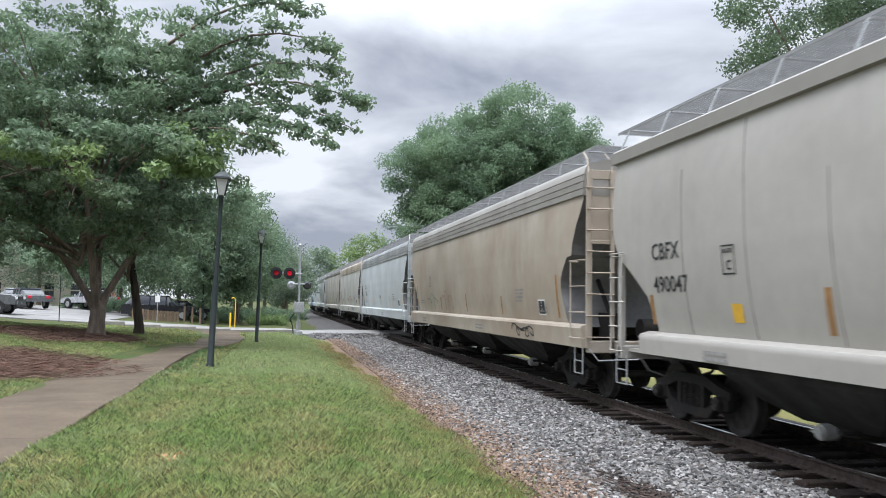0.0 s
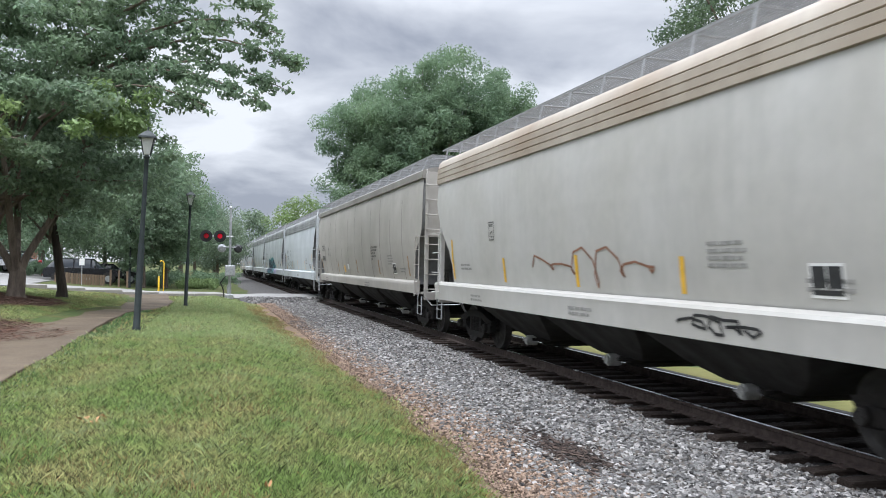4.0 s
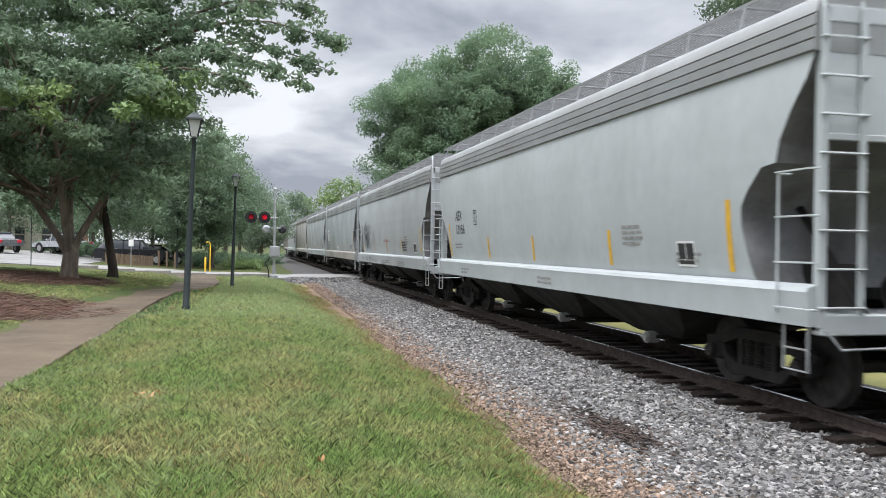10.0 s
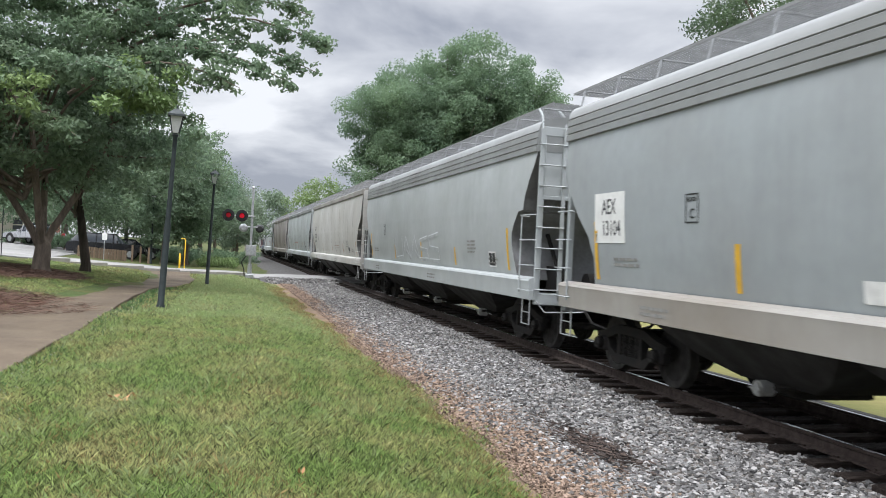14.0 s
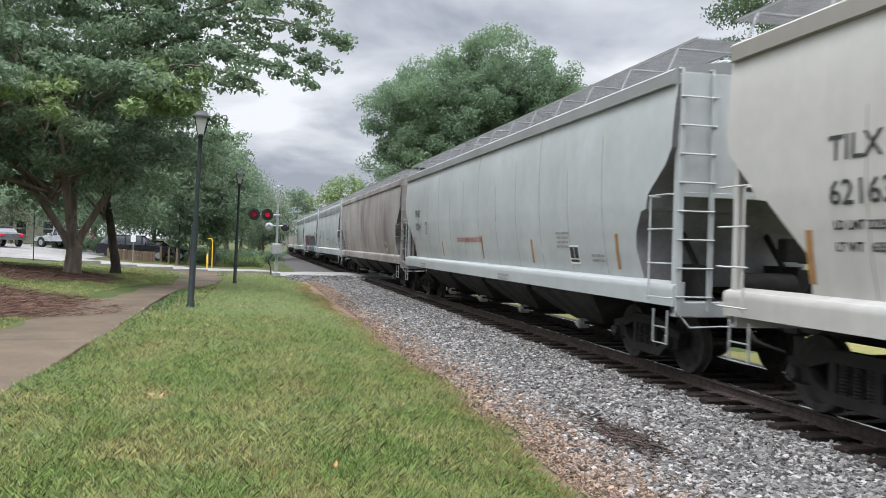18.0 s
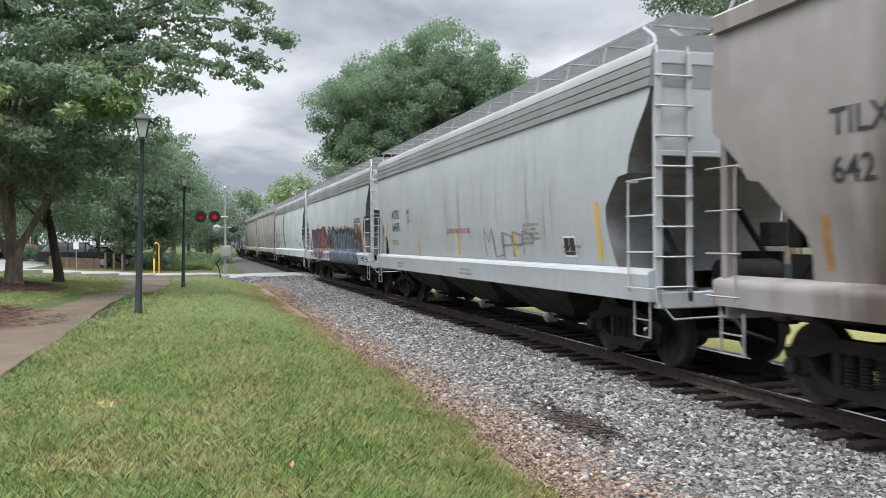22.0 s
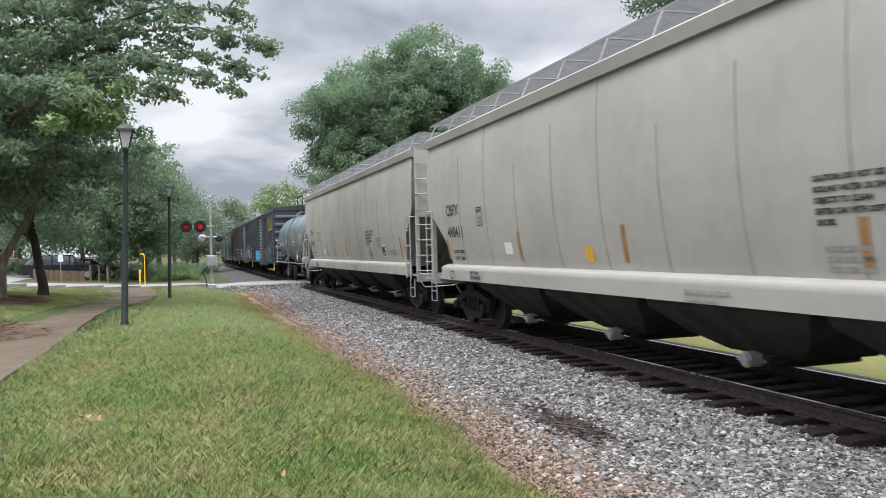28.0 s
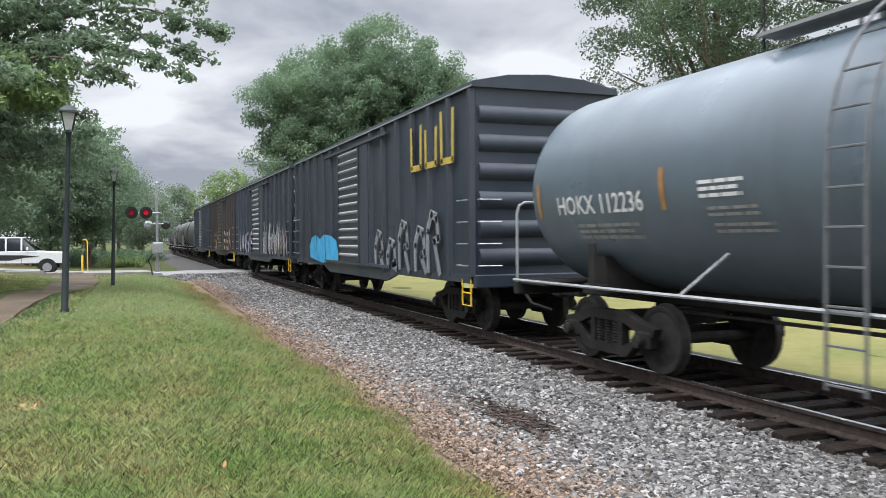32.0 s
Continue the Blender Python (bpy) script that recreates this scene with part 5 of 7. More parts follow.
def box_car(L, paint_name, label, seed=1, door_light=True):
    car = empty("box_car")
    tagged(car, label, "box car", group="cars of the freight train")
    y0, y1 = 0.55, L - 0.55
    put("body", cached(("box_body", round(L, 2)), lambda: Shape().box(0, L / 2, 2.80, 2.92, y1 - y0, 3.50, 0.02)), paint_name, car)
    roof = Shape().loft([[(-1.53, y, 4.53), (-1.52, y, 4.63), (-0.8, y, 4.78), (0, y, 4.83), (0.8, y, 4.78), (1.52, y, 4.63), (1.53, y, 4.53)] for y in (y0 - 0.06, y1 + 0.06)], True, True)
    put("roof", roof, paint_name, car)
    # added pale strip that paints the highlight along the roof line
    put("top_chord", Shape().box(-1.525, L / 2, 4.545, 0.035, y1 - y0 + 0.1, 0.03), "galv", car, label="pale strip painting the highlight along the top edge")
    ribs = Shape()
    yy = y0 + 0.5
    while yy < y1:
        ribs.loft([[(-1.51, yy, 4.645), (-0.8, yy, 4.795), (0, yy, 4.845), (0.8, yy, 4.795), (1.51, yy, 4.645)], [(-1.51, yy + 0.08, 4.645), (-0.8, yy + 0.08, 4.795), (0, yy + 0.08, 4.845), (0.8, yy + 0.08, 4.795), (1.51, yy + 0.08, 4.645)]], False)
        yy += 1.2
    ribs = put("roof_rib", ribs, paint_name, car)
    ribs["kind"] = "stuff"
    d0, d1 = L / 2 - 1.55, L / 2 + 1.55
    post = cached(("side_post",), lambda: Shape().loft([[(-1.46, -0.10, z), (-1.545, -0.055, z), (-1.545, 0.055, z), (-1.46, 0.10, z)] for z in (1.1, 4.51)], True, True))
    n = 7
    for k in range(n):
        for a, b in ((y0 + 0.07, d0 - 0.1), (d1 + 0.1, y1 - 0.07)):
            y = a + (b - a) * k / (n - 1)
            put("side_post", post, paint_name, car, pose(0, y, 0))
            put("side_post", post, paint_name, car, pose(0, y, 0, 0, 0, 180))
    dm = "galv" if door_light else paint_name
    put("door", Shape().box(-1.53, L / 2, 2.72, 0.06, d1 - d0, 3.1, 0.01), paint_name, car)
    z = 1.35
    while z < 4.2:
        put("door_rib", cached(("door_rib", round(L, 2)), lambda: Shape().prism_y([(-1.56, -0.045), (-1.60, -0.01), (-1.60, 0.02), (-1.56, 0.05)], d0 + 0.9, d1 - 0.15)), dm, car, pose(0, 0, z))
        z += 0.235
    put("door_rail", Shape().box(-1.55, L / 2, 1.14, 0.08, 6.5, 0.07).box(-1.55, L / 2, 4.31, 0.08, 6.5, 0.07), paint_name, car)
    put("door_edge", Shape().box(-1.565, d0 + 0.85, 2.72, 0.05, 0.09, 3.1).box(-1.565, d1 - 0.05, 2.72, 0.05, 0.09, 3.1), paint_name, car)
    put("side_sill", Shape().prism_x([(y0 + 0.1, 1.12), (y1 - 0.1, 1.12), (y1 - 0.1, 0.98), (d1 + 2.2, 0.98), (d1 + 1.4, 0.80), (d0 - 1.4, 0.80), (d0 - 2.2, 0.98), (y0 + 0.1, 0.98)], -1.50, -1.42), paint_name, car)
    for m in (None, pose(0, L, 0, 0, 0, 180)):
        for i in range(6):
            z = 1.45 + 0.52 * i
            put("end_rib", cached(("end_rib",), lambda: Shape().prism_x([(0.56, -0.17), (0.49, -0.10), (0.47, 0.0), (0.49, 0.10), (0.56, 0.17)], -1.38, 1.38)), paint_name, car, (m or pose(0, 0, 0)) @ pose(0, 0, z))
        put("end_sill", Shape().box(0, 0.54, 1.02, 2.95, 0.16, 0.24, 0.02), paint_name, car, m)
        for z in (1.3, 1.7, 2.1, 2.5):
            put("grab_iron", cached(("end_grab",), lambda: Shape().tube([(-1.42, 0.50, 0), (-1.42, 0.44, 0), (-0.98, 0.44, 0), (-0.98, 0.50, 0)], 0.013, 5)), "galv", car, (m or pose(0, 0, 0)) @ pose(0, 0, z))
        put("coupler", cached(("coupler",), coupler), "steel_dark", car, m)
        put("stirrup_step", cached(("stirrup_step",), stirrup), "yellow", car, (m or pose(0, 0, 0)) @ pose(0.06, 0.65, 0.05))
    for yl in (y0 + 0.2, y1 - 0.62):
        for z in (1.3, 1.7, 2.1, 2.5):
            put("grab_iron", cached(("side_grab",), lambda: Shape().tube([(-1.49, 0, 0), (-1.56, 0, 0), (-1.56, 0.42, 0), (-1.49, 0.42, 0)], 0.013, 5)), "galv", car, pose(0, yl, z))
    put("centre_sill", cached(("centre_sill", round(L, 2)), lambda: centre_sill(L)), "steel_dark", car)
    for y in (2.5, L - 2.5):
        add_truck(car, y)
    return car

# ------------------------------------------------------------------ the train, front to back
# distance of each coupling behind the first one, at the start of the clip
COUPLINGS = (-6.55, 13.75, 34.44, 54.14, 71.47, 93.6, 112.0, 132.39, 150.75, 169.27, 187.71, 208.15, 229.45, 250.73, 272.78, 291.16, 309.08, 327.49, 347.58, 368.31, 382.43, 400.0, 417.6, 433.2, 448.8, 465.8, 482.8, 499.8, 516.8)
TRAIN = []


def couple(i, car):
    TRAIN.append((car, COUPLINGS[i], COUPLINGS[i + 1] - COUPLINGS[i]))
    return car


def length(i):
    return COUPLINGS[i + 1] - COUPLINGS[i]


def caution(c, kind, y, z):
    for k, row in enumerate(("CAUTION: DO NOT USE STEAM", "BOILING WATER OR SHARP", "OBJECTS TO CLEAN", "ENTER CAR WITH SOFT", "SHOES.")):
        put("lettering", letters(kind, row, 0.078, y, z - 0.105 * k), "letter", c)


def build_train():
    c = couple(0, hopper_car("C", length(0), "beige_grey_paint", "beige-grey covered hopper car with curved seamed sides", 4, marks_of("CBFX", "490047", "C"), "stripe_old", seed=1))
    put("round_decal", bent("C", [rect(length(0) - 4.2, 1.85, 0.24, 0.24)]), "stripe", c)
    c = couple(1, hopper_car("A", length(1), "tan_dusty_paint", "tan dust-stained covered hopper car with spray scribbles", 3, (), "stripe_old", seed=2))
    scribble(c, "A", length(1) - 4.2, length(1) - 6.0, 1.5, 2.2, "green", 3, 3, 0.025)
    scribble(c, "A", length(1) - 6.8, length(1) - 8.4, 1.5, 2.3, "rust", 5, 3, 0.03)
    scribble(c, "A", 5.0, 3.6, 1.05, 1.35, "black", 7, 4)
    c = couple(2, hopper_car("A", length(2), "white_grey_paint", "white-grey covered hopper car with yellow reflector strips", 3, marks_of("AEX", "21296"), seed=3))
    put("lettering", letters("A", "DO NOT", 0.17, length(2) - 9.5, 1.99, 0.8), "letter", c)
    c = couple(3, hopper_car("A", length(3), "warm_white_paint", "dusty white covered hopper car with a rusty roof", 3, (), roof_paint="tan_dusty_paint", seed=4))
    scribble(c, "A", length(3) - 7.0, length(3) - 11, 1.5, 2.2, "rust", 9, 5)
    scribble(c, "A", 5.5, 4.2, 1.05, 1.35, "black", 4, 4)
    c = couple(4, hopper_car("C", length(4), "beige_grey_paint", "beige-grey covered hopper car with grimy seams", 4, marks_of("CBFX", "490606", "C"), "stripe_old", seed=5))
    caution(c, "C", 7.81, 2.42)
    put("round_decal", bent("C", [rect(length(4) - 8.2, 1.80, 0.34, 0.28)]), "stripe", c)
    put("label_plate", bent("C", [rect(length(4) - 9.1, 1.86, 0.36, 0.22)]), "white_label", c)
    c = couple(5, hopper_car("A", length(5), "clean_white_paint", "clean white covered hopper car with black outline graffiti", 3, marks_of("AEX", "13122"), seed=6))
    graffiti(c, "A", length(5) - 3.3, length(5) - 6.6, 1.5, 2.05, None, "black", None, 6, 6, 0.028, 0.0)
    c = couple(6, hopper_car("A", length(6), "white_grey_paint", "white covered hopper car with large teal and navy graffiti", 3, marks_of("AEX", "21391"), seed=7))
    L = length(6)
    spray(c, "A", L, "graffiti_patch", [(5.4, 2.14), (6.0, 2.29), (7.2, 2.18), (8.5, 2.28), (8.9, 2.23), (9.8, 2.42), (9.9, 2.18), (11.1, 2.26), (11.8, 1.9), (12.15, 1.62), (11.8, 1.5), (11.8, 1.34), (12.0, 1.03), (11.6, 1.01), (4.9, 1.01), (4.7, 1.1), (5.0, 1.25), (5.4, 1.5)], "teal", 0.0062)
    for shape in ([(5.5, 2.13), (6.1, 2.2), (6.6, 1.67), (6.4, 2.14), (7.1, 2.07), (7.4, 1.48), (7.2, 1.05), (6.6, 1.05), (6.3, 1.46), (6.0, 1.03), (5.0, 1.03), (5.1, 1.15), (5.5, 1.44)],
                  [(7.4, 2.13), (8.0, 2.09), (8.1, 1.57), (8.7, 1.11), (8.2, 1.03), (7.7, 1.08), (7.4, 1.42)],
                  [(8.2, 2.13), (8.4, 2.15), (9.2, 1.52), (9.0, 2.03), (9.0, 2.2), (9.7, 2.27), (9.6, 1.46), (9.2, 1.28), (8.7, 1.05), (8.3, 1.51)],
                  [(9.9, 2.07), (11.1, 2.15), (11.8, 1.78), (11.8, 1.42), (11.6, 1.34), (10.8, 1.47), (10.4, 1.48), (10.3, 1.65), (10.1, 1.91)],
                  [(9.3, 1.26), (9.6, 1.43), (10.1, 1.48), (10.6, 1.3), (11.1, 1.23), (10.9, 1.05), (10.5, 1.02), (10.2, 1.1), (9.8, 1.18), (9.5, 1.02)],
                  [(10.95, 1.05), (11.2, 1.22), (11.5, 1.26), (11.9, 1.07), (11.6, 1.03), (11.0, 1.02)]):
        spray(c, "A", L, "graffiti_letter", shape, "navy", 0.0085, edge="black", width=0.03)
    spray(c, "A", L, "graffiti_patch", [(10.5, 1.83), (10.8, 1.95), (11.4, 1.74), (11.4, 1.52), (11.1, 1.5), (10.9, 1.71)], "teal", 0.0115)
    spray(c, "A", L, "graffiti_patch", [(12.0, 1.37), (14.1, 1.39), (14.2, 1.03), (12.05, 1.03)], "lilac", 0.0070)
    spray(c, "A", L, "graffiti_patch", [(4.2, 1.3), (4.8, 1.32), (4.9, 1.03), (4.3, 1.03)], "lilac", 0.0070)
    for pts in ([(6.15, 2.17), (6.6, 1.64)], [(8.4, 2.1), (8.8, 1.75), (9.2, 1.5)], [(9.7, 2.23), (9.6, 1.48)], [(11.1, 2.05), (11.75, 1.74), (11.72, 1.42), (11.58, 1.36)], [(9.2, 1.3), (8.7, 1.05)], [(9.5, 1.02), (9.8, 1.18)], [(10.95, 1.07), (11.2, 1.22), (11.5, 1.24), (11.85, 1.09)], [(7.15, 1.3), (7.4, 1.05)], [(5.6, 2.05), (5.7, 1.5)]):
        spray_line(c, "A", L, pts, "white", 0.026)
    for a, z in ((12.2, 1.66), (12.15, 1.20), (12.9, 1.22)):
        ring = [(a + 0.16 * math.cos(k * math.tau / 14), z + 0.14 * math.sin(k * math.tau / 14)) for k in range(15)]
        spray(c, "A", L, "graffiti_patch", ring[:-1], "lilac" if z < 1.5 else "teal", 0.0078, edge="navy", width=0.03)
        spray_line(c, "A", L, [(a - 0.1, z + 0.06), (a + 0.1, z - 0.05)], "navy", 0.04)
    couple(7, hopper_car("A", length(7), "white_grey_paint", "pale grey covered hopper car with a tan stain", 3, marks_of("AEX", "13156"), seed=8))
    c = couple(8, hopper_car("A", length(8), "streaked_white_paint", "white covered hopper car with grey rain streaks", 3, marks_of("ACFX", "46856"), seed=9))
    L = length(8)
    put("lettering", letters("A", "DO NOT HAMMER ON CAR", 0.15, L - 8.43, 1.95, 0.82), "letter_red", c)
    drips(c, "A", L - 1.7, L - 4.4, 1.50, 3.0, ["ash", "black"], 61, 56, 0.012, 0.05, 0.0100)
    drips(c, "A", L - 4.6, L - 8.0, 1.47, 2.6, ["ash"], 62, 16, 0.010, 0.035, 0.0100)
    drips(c, "A", L - 1.6, L - 8.0, 1.03, 1.36, ["ash", "black"], 63, 44, 0.012, 0.04, 0.0100)
    put("stencil_mark", bars("A", L - 12.75, 1.95, 4, 1.0, 0.05, 0.045, 3), "letter", c)
    put("stencil_mark", bars("A", L - 8.5, 1.17, 3, 1.5, 0.035, 0.03, 5), "letter_grey", c)
    put("stencil_mark", bars("A", L - 12.3, 1.20, 3, 1.6, 0.035, 0.03, 6), "letter_grey", c)
    couple(9, hopper_car("A", length(9), "cool_grey_paint", "blue-grey covered hopper car with white label panels", 3, (), seed=10, sill_paint="dusty_tan_sill"))
    put("label_plate", bent("A", [rect(length(9) - 1.95, 2.88, 1.0, 0.78)]), "white_label", TRAIN[-1][0])
    for row, z in (("AEX", 2.55), ("13104", 2.22)):
        put("lettering", letters("A", row, 0.33, length(9) - 2.2, z, 0.75), "letter", TRAIN[-1][0])
    put("label_plate", bent("A", [rect(length(9) - 7.6, 1.76, 0.30, 0.22), rect(length(9) - 8.0, 1.76, 0.30, 0.22)]), "letter_white", TRAIN[-1][0])
    c = couple(10, hopper_car("A", length(10), "pale_green_grey_paint", "pale grey covered hopper car with faded outline graffiti", 3, (), seed=11))
    graffiti(c, "A", length(10) - 6.5, length(10) - 12.5, 1.5, 2.35, None, "pale", "white", 14, 5, 0.07, 0.0)
    c = couple(11, hopper_car("T", length(11), "warm_white_paint", "cream-grey covered hopper car with smooth sides", 4, marks_of("TILX", "621639", "T"), "stripe_old", seed=12, seams=True))
    put("painted_band", bent("T", [rect(length(11) - 11.65, 1.93, 1.85, 0.03), rect(length(11) - 11.65, 1.83, 1.85, 0.02)], 0.006), "rust_band", c, label="faded brownish band")
    for row, z in (("LD LMT 222500", 2.10), ("LT WT   63500", 1.88)):
        put("lettering", letters("T", row, 0.13, length(11) - 2.55, z), "letter", c)
    c = couple(12, hopper_car("T", length(12), "pale_green_grey_paint", "pale blue-grey covered hopper car with orange strips", 4, marks_of("FINX", "10014", "T"), "stripe_old", seed=13, seams=True))
    put("lettering", letters("T", "DO NOT HAMMER SIDES OF CAR", 0.17, length(12) - 8.3, 1.95), "letter_red", c)
    couple(13, hopper_car("T", length(13), "brown_streaked_paint", "brown soot-streaked covered hopper car", 4, marks_of("TILX", "642", "T"), "stripe_old", seed=14, seams=False))
    c = couple(14, hopper_car("A", length(14), "streaked_white_paint", "white covered hopper car with rain streaks and faint tags", 3, marks_of("ACFX", "66475"), seed=15))
    put("lettering", letters("A", "DO NOT HAMMER ON CAR", 0.16, length(14) - 8.4, 2.02, 0.85), "letter_red", c)
    graffiti(c, "A", length(14) - 11.0, length(14) - 13.6, 1.5, 2.1, None, "ash", None, 16, 5, 0.030, 0.0)
    drips(c, "A", length(14) - 6.0, length(14) - 15.0, 1.5, 3.6, ["pale"], 65, 40, 0.008, 0.02, 0.0095)
    c = couple(15, hopper_car("A", length(15), "clean_white_paint", "white covered hopper car with multicoloured graffiti", 3, (), seed=16))
    L = length(15)
    drips(c, "A", L - 2.2, L - 8.7, 1.03, 2.60, ["yellow", "rust", "black", "violet"], 20, 260, 0.02, 0.12)
    drips(c, "A", L - 8.4, L - 15.7, 1.55, 2.52, ["rust", "maroon", "rust", "black"], 22, 300, 0.02, 0.13)
    spray(c, "A", L, "graffiti_patch", [(8.5, 2.0), (8.9, 2.25), (10.3, 2.30), (11.6, 2.27), (13.0, 2.42), (13.9, 2.38), (14.8, 2.05), (15.3, 2.0), (15.6, 1.85), (15.6, 1.46), (8.6, 1.46)], "rust", 0.0030)
    for shape, col in (([(2.4, 2.5), (3.2, 2.44), (4.2, 1.75), (4.2, 2.5), (5.5, 2.44), (5.2, 1.92), (4.6, 1.05), (3.6, 1.22)], "violet"),
                       ([(5.5, 2.44), (6.7, 2.6), (6.9, 2.22), (6.3, 2.12), (7.2, 2.05), (7.3, 1.78), (6.7, 1.5), (5.9, 1.53), (5.5, 1.96)], "maroon"),
                       ([(4.9, 1.9), (5.9, 1.48), (6.6, 1.46), (6.0, 1.1), (5.0, 1.06)], "violet")):
        spray(c, "A", L, "graffiti_letter", shape, col, 0.0085, edge="black", width=0.05)
    spray(c, "A", L, "graffiti_letter", [(8.6, 1.83), (9.0, 2.4), (9.4, 2.52), (9.8, 2.29), (10.3, 2.21), (10.9, 2.21), (11.4, 2.42), (11.6, 2.18), (12.0, 2.25), (12.3, 2.34), (12.5, 2.25), (13.0, 2.35), (13.4, 2.22), (13.7, 2.14), (13.9, 2.31), (14.2, 2.12), (14.2, 1.75), (14.4, 1.65), (14.4, 1.46), (15.0, 1.38), (15.3, 1.1), (15.0, 1.03), (8.6, 1.03), (8.5, 1.3), (9.3, 1.42), (9.5, 1.63)], "denim", 0.0085, edge="black", width=0.11)
    spray(c, "A", L, "graffiti_letter", [(14.6, 1.50), (14.7, 1.74), (14.9, 1.94), (15.1, 1.99), (15.2, 1.91), (15.1, 1.48)], "slate", 0.0085, edge="black", width=0.07)
    drips(c, "A", L - 8.7, L - 15.1, 1.03, 2.1, ["slate", "pale", "navy", "denim"], 24, 420, 0.012, 0.05, 0.0102)
    r = np.random.default_rng(31)
    for a in (9.3, 9.9, 10.7, 11.4, 12.1, 12.8, 13.5, 14.0):
        z = 1.95 + r.uniform(0, 0.2)
        spray_line(c, "A", L, [(a - 0.32, z - 0.5), (a - 0.15, z), (a, z + 0.14), (a + 0.13, z - 0.1), (a + 0.1, z - 0.7), (a + 0.3, 1.2)], "pale", 0.035, 0.0150)
        spray_line(c, "A", L, [(a - 0.05, z - 0.1), (a - 0.12, z - 0.6), (a + 0.05, 1.12)], "black", 0.05, 0.0145)
    scribble(c, "A", 1.9, 0.9, 1.08, 1.34, "black", 4, 4, 0.03)
    for k, row in enumerate(("CAUTION: DO NOT USE STEAM, BOILING WATER, OR", "SHARP OBJECTS TO CLEAN. ENTER CAR WITH CLEAN", "SOFT SOLED SHOES")):
        put("lettering", letters("A", row, 0.085, L - 14.3 - (0.25 if k == 2 else 0), 2.66 - 0.10 * k, 0.6), "letter", c)
    c = couple(16, hopper_car("A", length(16), "clean_white_paint", "clean white covered hopper car with a green stripe", 3, (("KLRX", 0.38, 2.72, 2.66), ("195509", 0.38, 2.74, 2.20), ("LD LMT 222400", 0.13, 2.95, 1.84), ("LT WT   53600", 0.13, 3.0, 1.64)), seed=17))
    for y in (1.75, 2.4):
        put("sill_reflector", bent("A", [rect(length(16) - y, 1.19, 0.42, 0.10)], 0.006), "stripe", c)
    put("green_stripe", bent("A", [rect(length(16) - 6.2, 3.82, 0.75, 2.3, 0.0)]), "spray_green", c)
    for i in (17, 18):
        c = couple(i, hopper_car("C", length(i), "beige_grey_paint", "light beige covered hopper car with curved seamed sides", 4, marks_of("CBFX", "490411" if i == 17 else "490445", "C"), "stripe_old", seed=i + 1))
        caution(c, "C", 6.65, 2.34)
        put("stencil_mark", bars("C", 6.6, 1.72, 3, 0.75, 0.05, 0.05, 3), "letter_grey", c)
        for row, z in (("LD LMT 219700", 1.66), ("LT WT   66000", 1.51)):
            put("lettering", letters("C", row, 0.105, length(i) - 2.3, z), "letter", c)
        for row, z in (("EMPTY LOAD", 1.22), ("7/16 ADJ BLOCK", 1.12)):
            put("lettering", letters("C", row, 0.085, length(i) - 3.6, z), "letter", c)
        put("sill_frame", bent("C", [rect(length(i) - 2.3, 1.27, 0.26, 0.02), rect(length(i) - 2.3, 1.11, 0.26, 0.02), rect(length(i) - 2.3, 1.27, 0.02, 0.17), rect(length(i) - 2.54, 1.27, 0.02, 0.17)], 0.008), "letter", c)
        put("round_decal", bent("C", [rect(length(i) - 8.6, 1.76, 0.26, 0.24)]), "stripe", c)
        put("label_plate", bent("C", [rect(length(i) - 5.4, 1.86, 0.36, 0.22)]), "white_label", c)
    couple(19, tank_car(13.72, "black_tank_paint", "dark grey tank car with white lettering", True, length(19)))
    c = couple(20, box_car(length(20), "black_box_paint", "black ribbed box car with blue and yellow graffiti", 1))
    L = length(20)
    spray(c, "box", L, "graffiti_patch", [(3.2, 1.2), (3.1, 1.6), (3.5, 1.85), (4.1, 1.95), (4.7, 1.8), (5.3, 1.95), (6.2, 1.9), (6.9, 1.75), (7.3, 1.1), (6.0, 1.12), (5.0, 1.05)], "sky", 0.050)
    spray_line(c, "box", L, [(4.2, 1.9), (4.3, 1.2)], "navy", 0.07, 0.053)
    spray_line(c, "box", L, [(5.4, 1.9), (5.5, 1.2)], "navy", 0.07, 0.053)
    for a, top in ((11.3, 1.95), (12.3, 1.75), (13.2, 2.15), (14.3, 2.0), (15.1, 2.3)):
        spray_line(c, "box", L, [(a - 0.3, 1.15), (a - 0.32, top - 0.35), (a - 0.1, top), (a + 0.2, top - 0.1), (a + 0.3, top - 0.5), (a + 0.05, top - 0.55), (a + 0.35, 1.12)], "ash", 0.17, 0.050)
        spray_line(c, "box", L, [(a - 0.34, 1.2), (a - 0.38, top - 0.3), (a - 0.12, top + 0.08), (a + 0.25, top)], "pale", 0.03, 0.053)
    for a, h in ((14.1, 0.85), (15.0, 0.70), (15.9, 0.95)):
        spray_line(c, "box", L, [(a - 0.32, 3.3 + h), (a - 0.3, 3.3), (a + 0.28, 3.3), (a + 0.3, 3.3 + h)], "yellow", 0.13, 0.050)
    c = couple(21, box_car(length(21), "black_box_paint", "black ribbed box car with white graffiti", 2))
    graffiti(c, "box", length(21) - 2.0, length(21) - 7, 1.15, 2.2, None, ["pale", "lilac"], "white", 41, 6, 0.14)
    graffiti(c, "box", 7.0, 1.2, 1.15, 2.6, None, ["pale", "lilac", "white"], "black", 43, 8, 0.13)
    drips(c, "box", 7.2, 1.0, 1.12, 2.2, ["pale", "white", "rust"], 47, 60, 0.02, 0.08, 0.046)
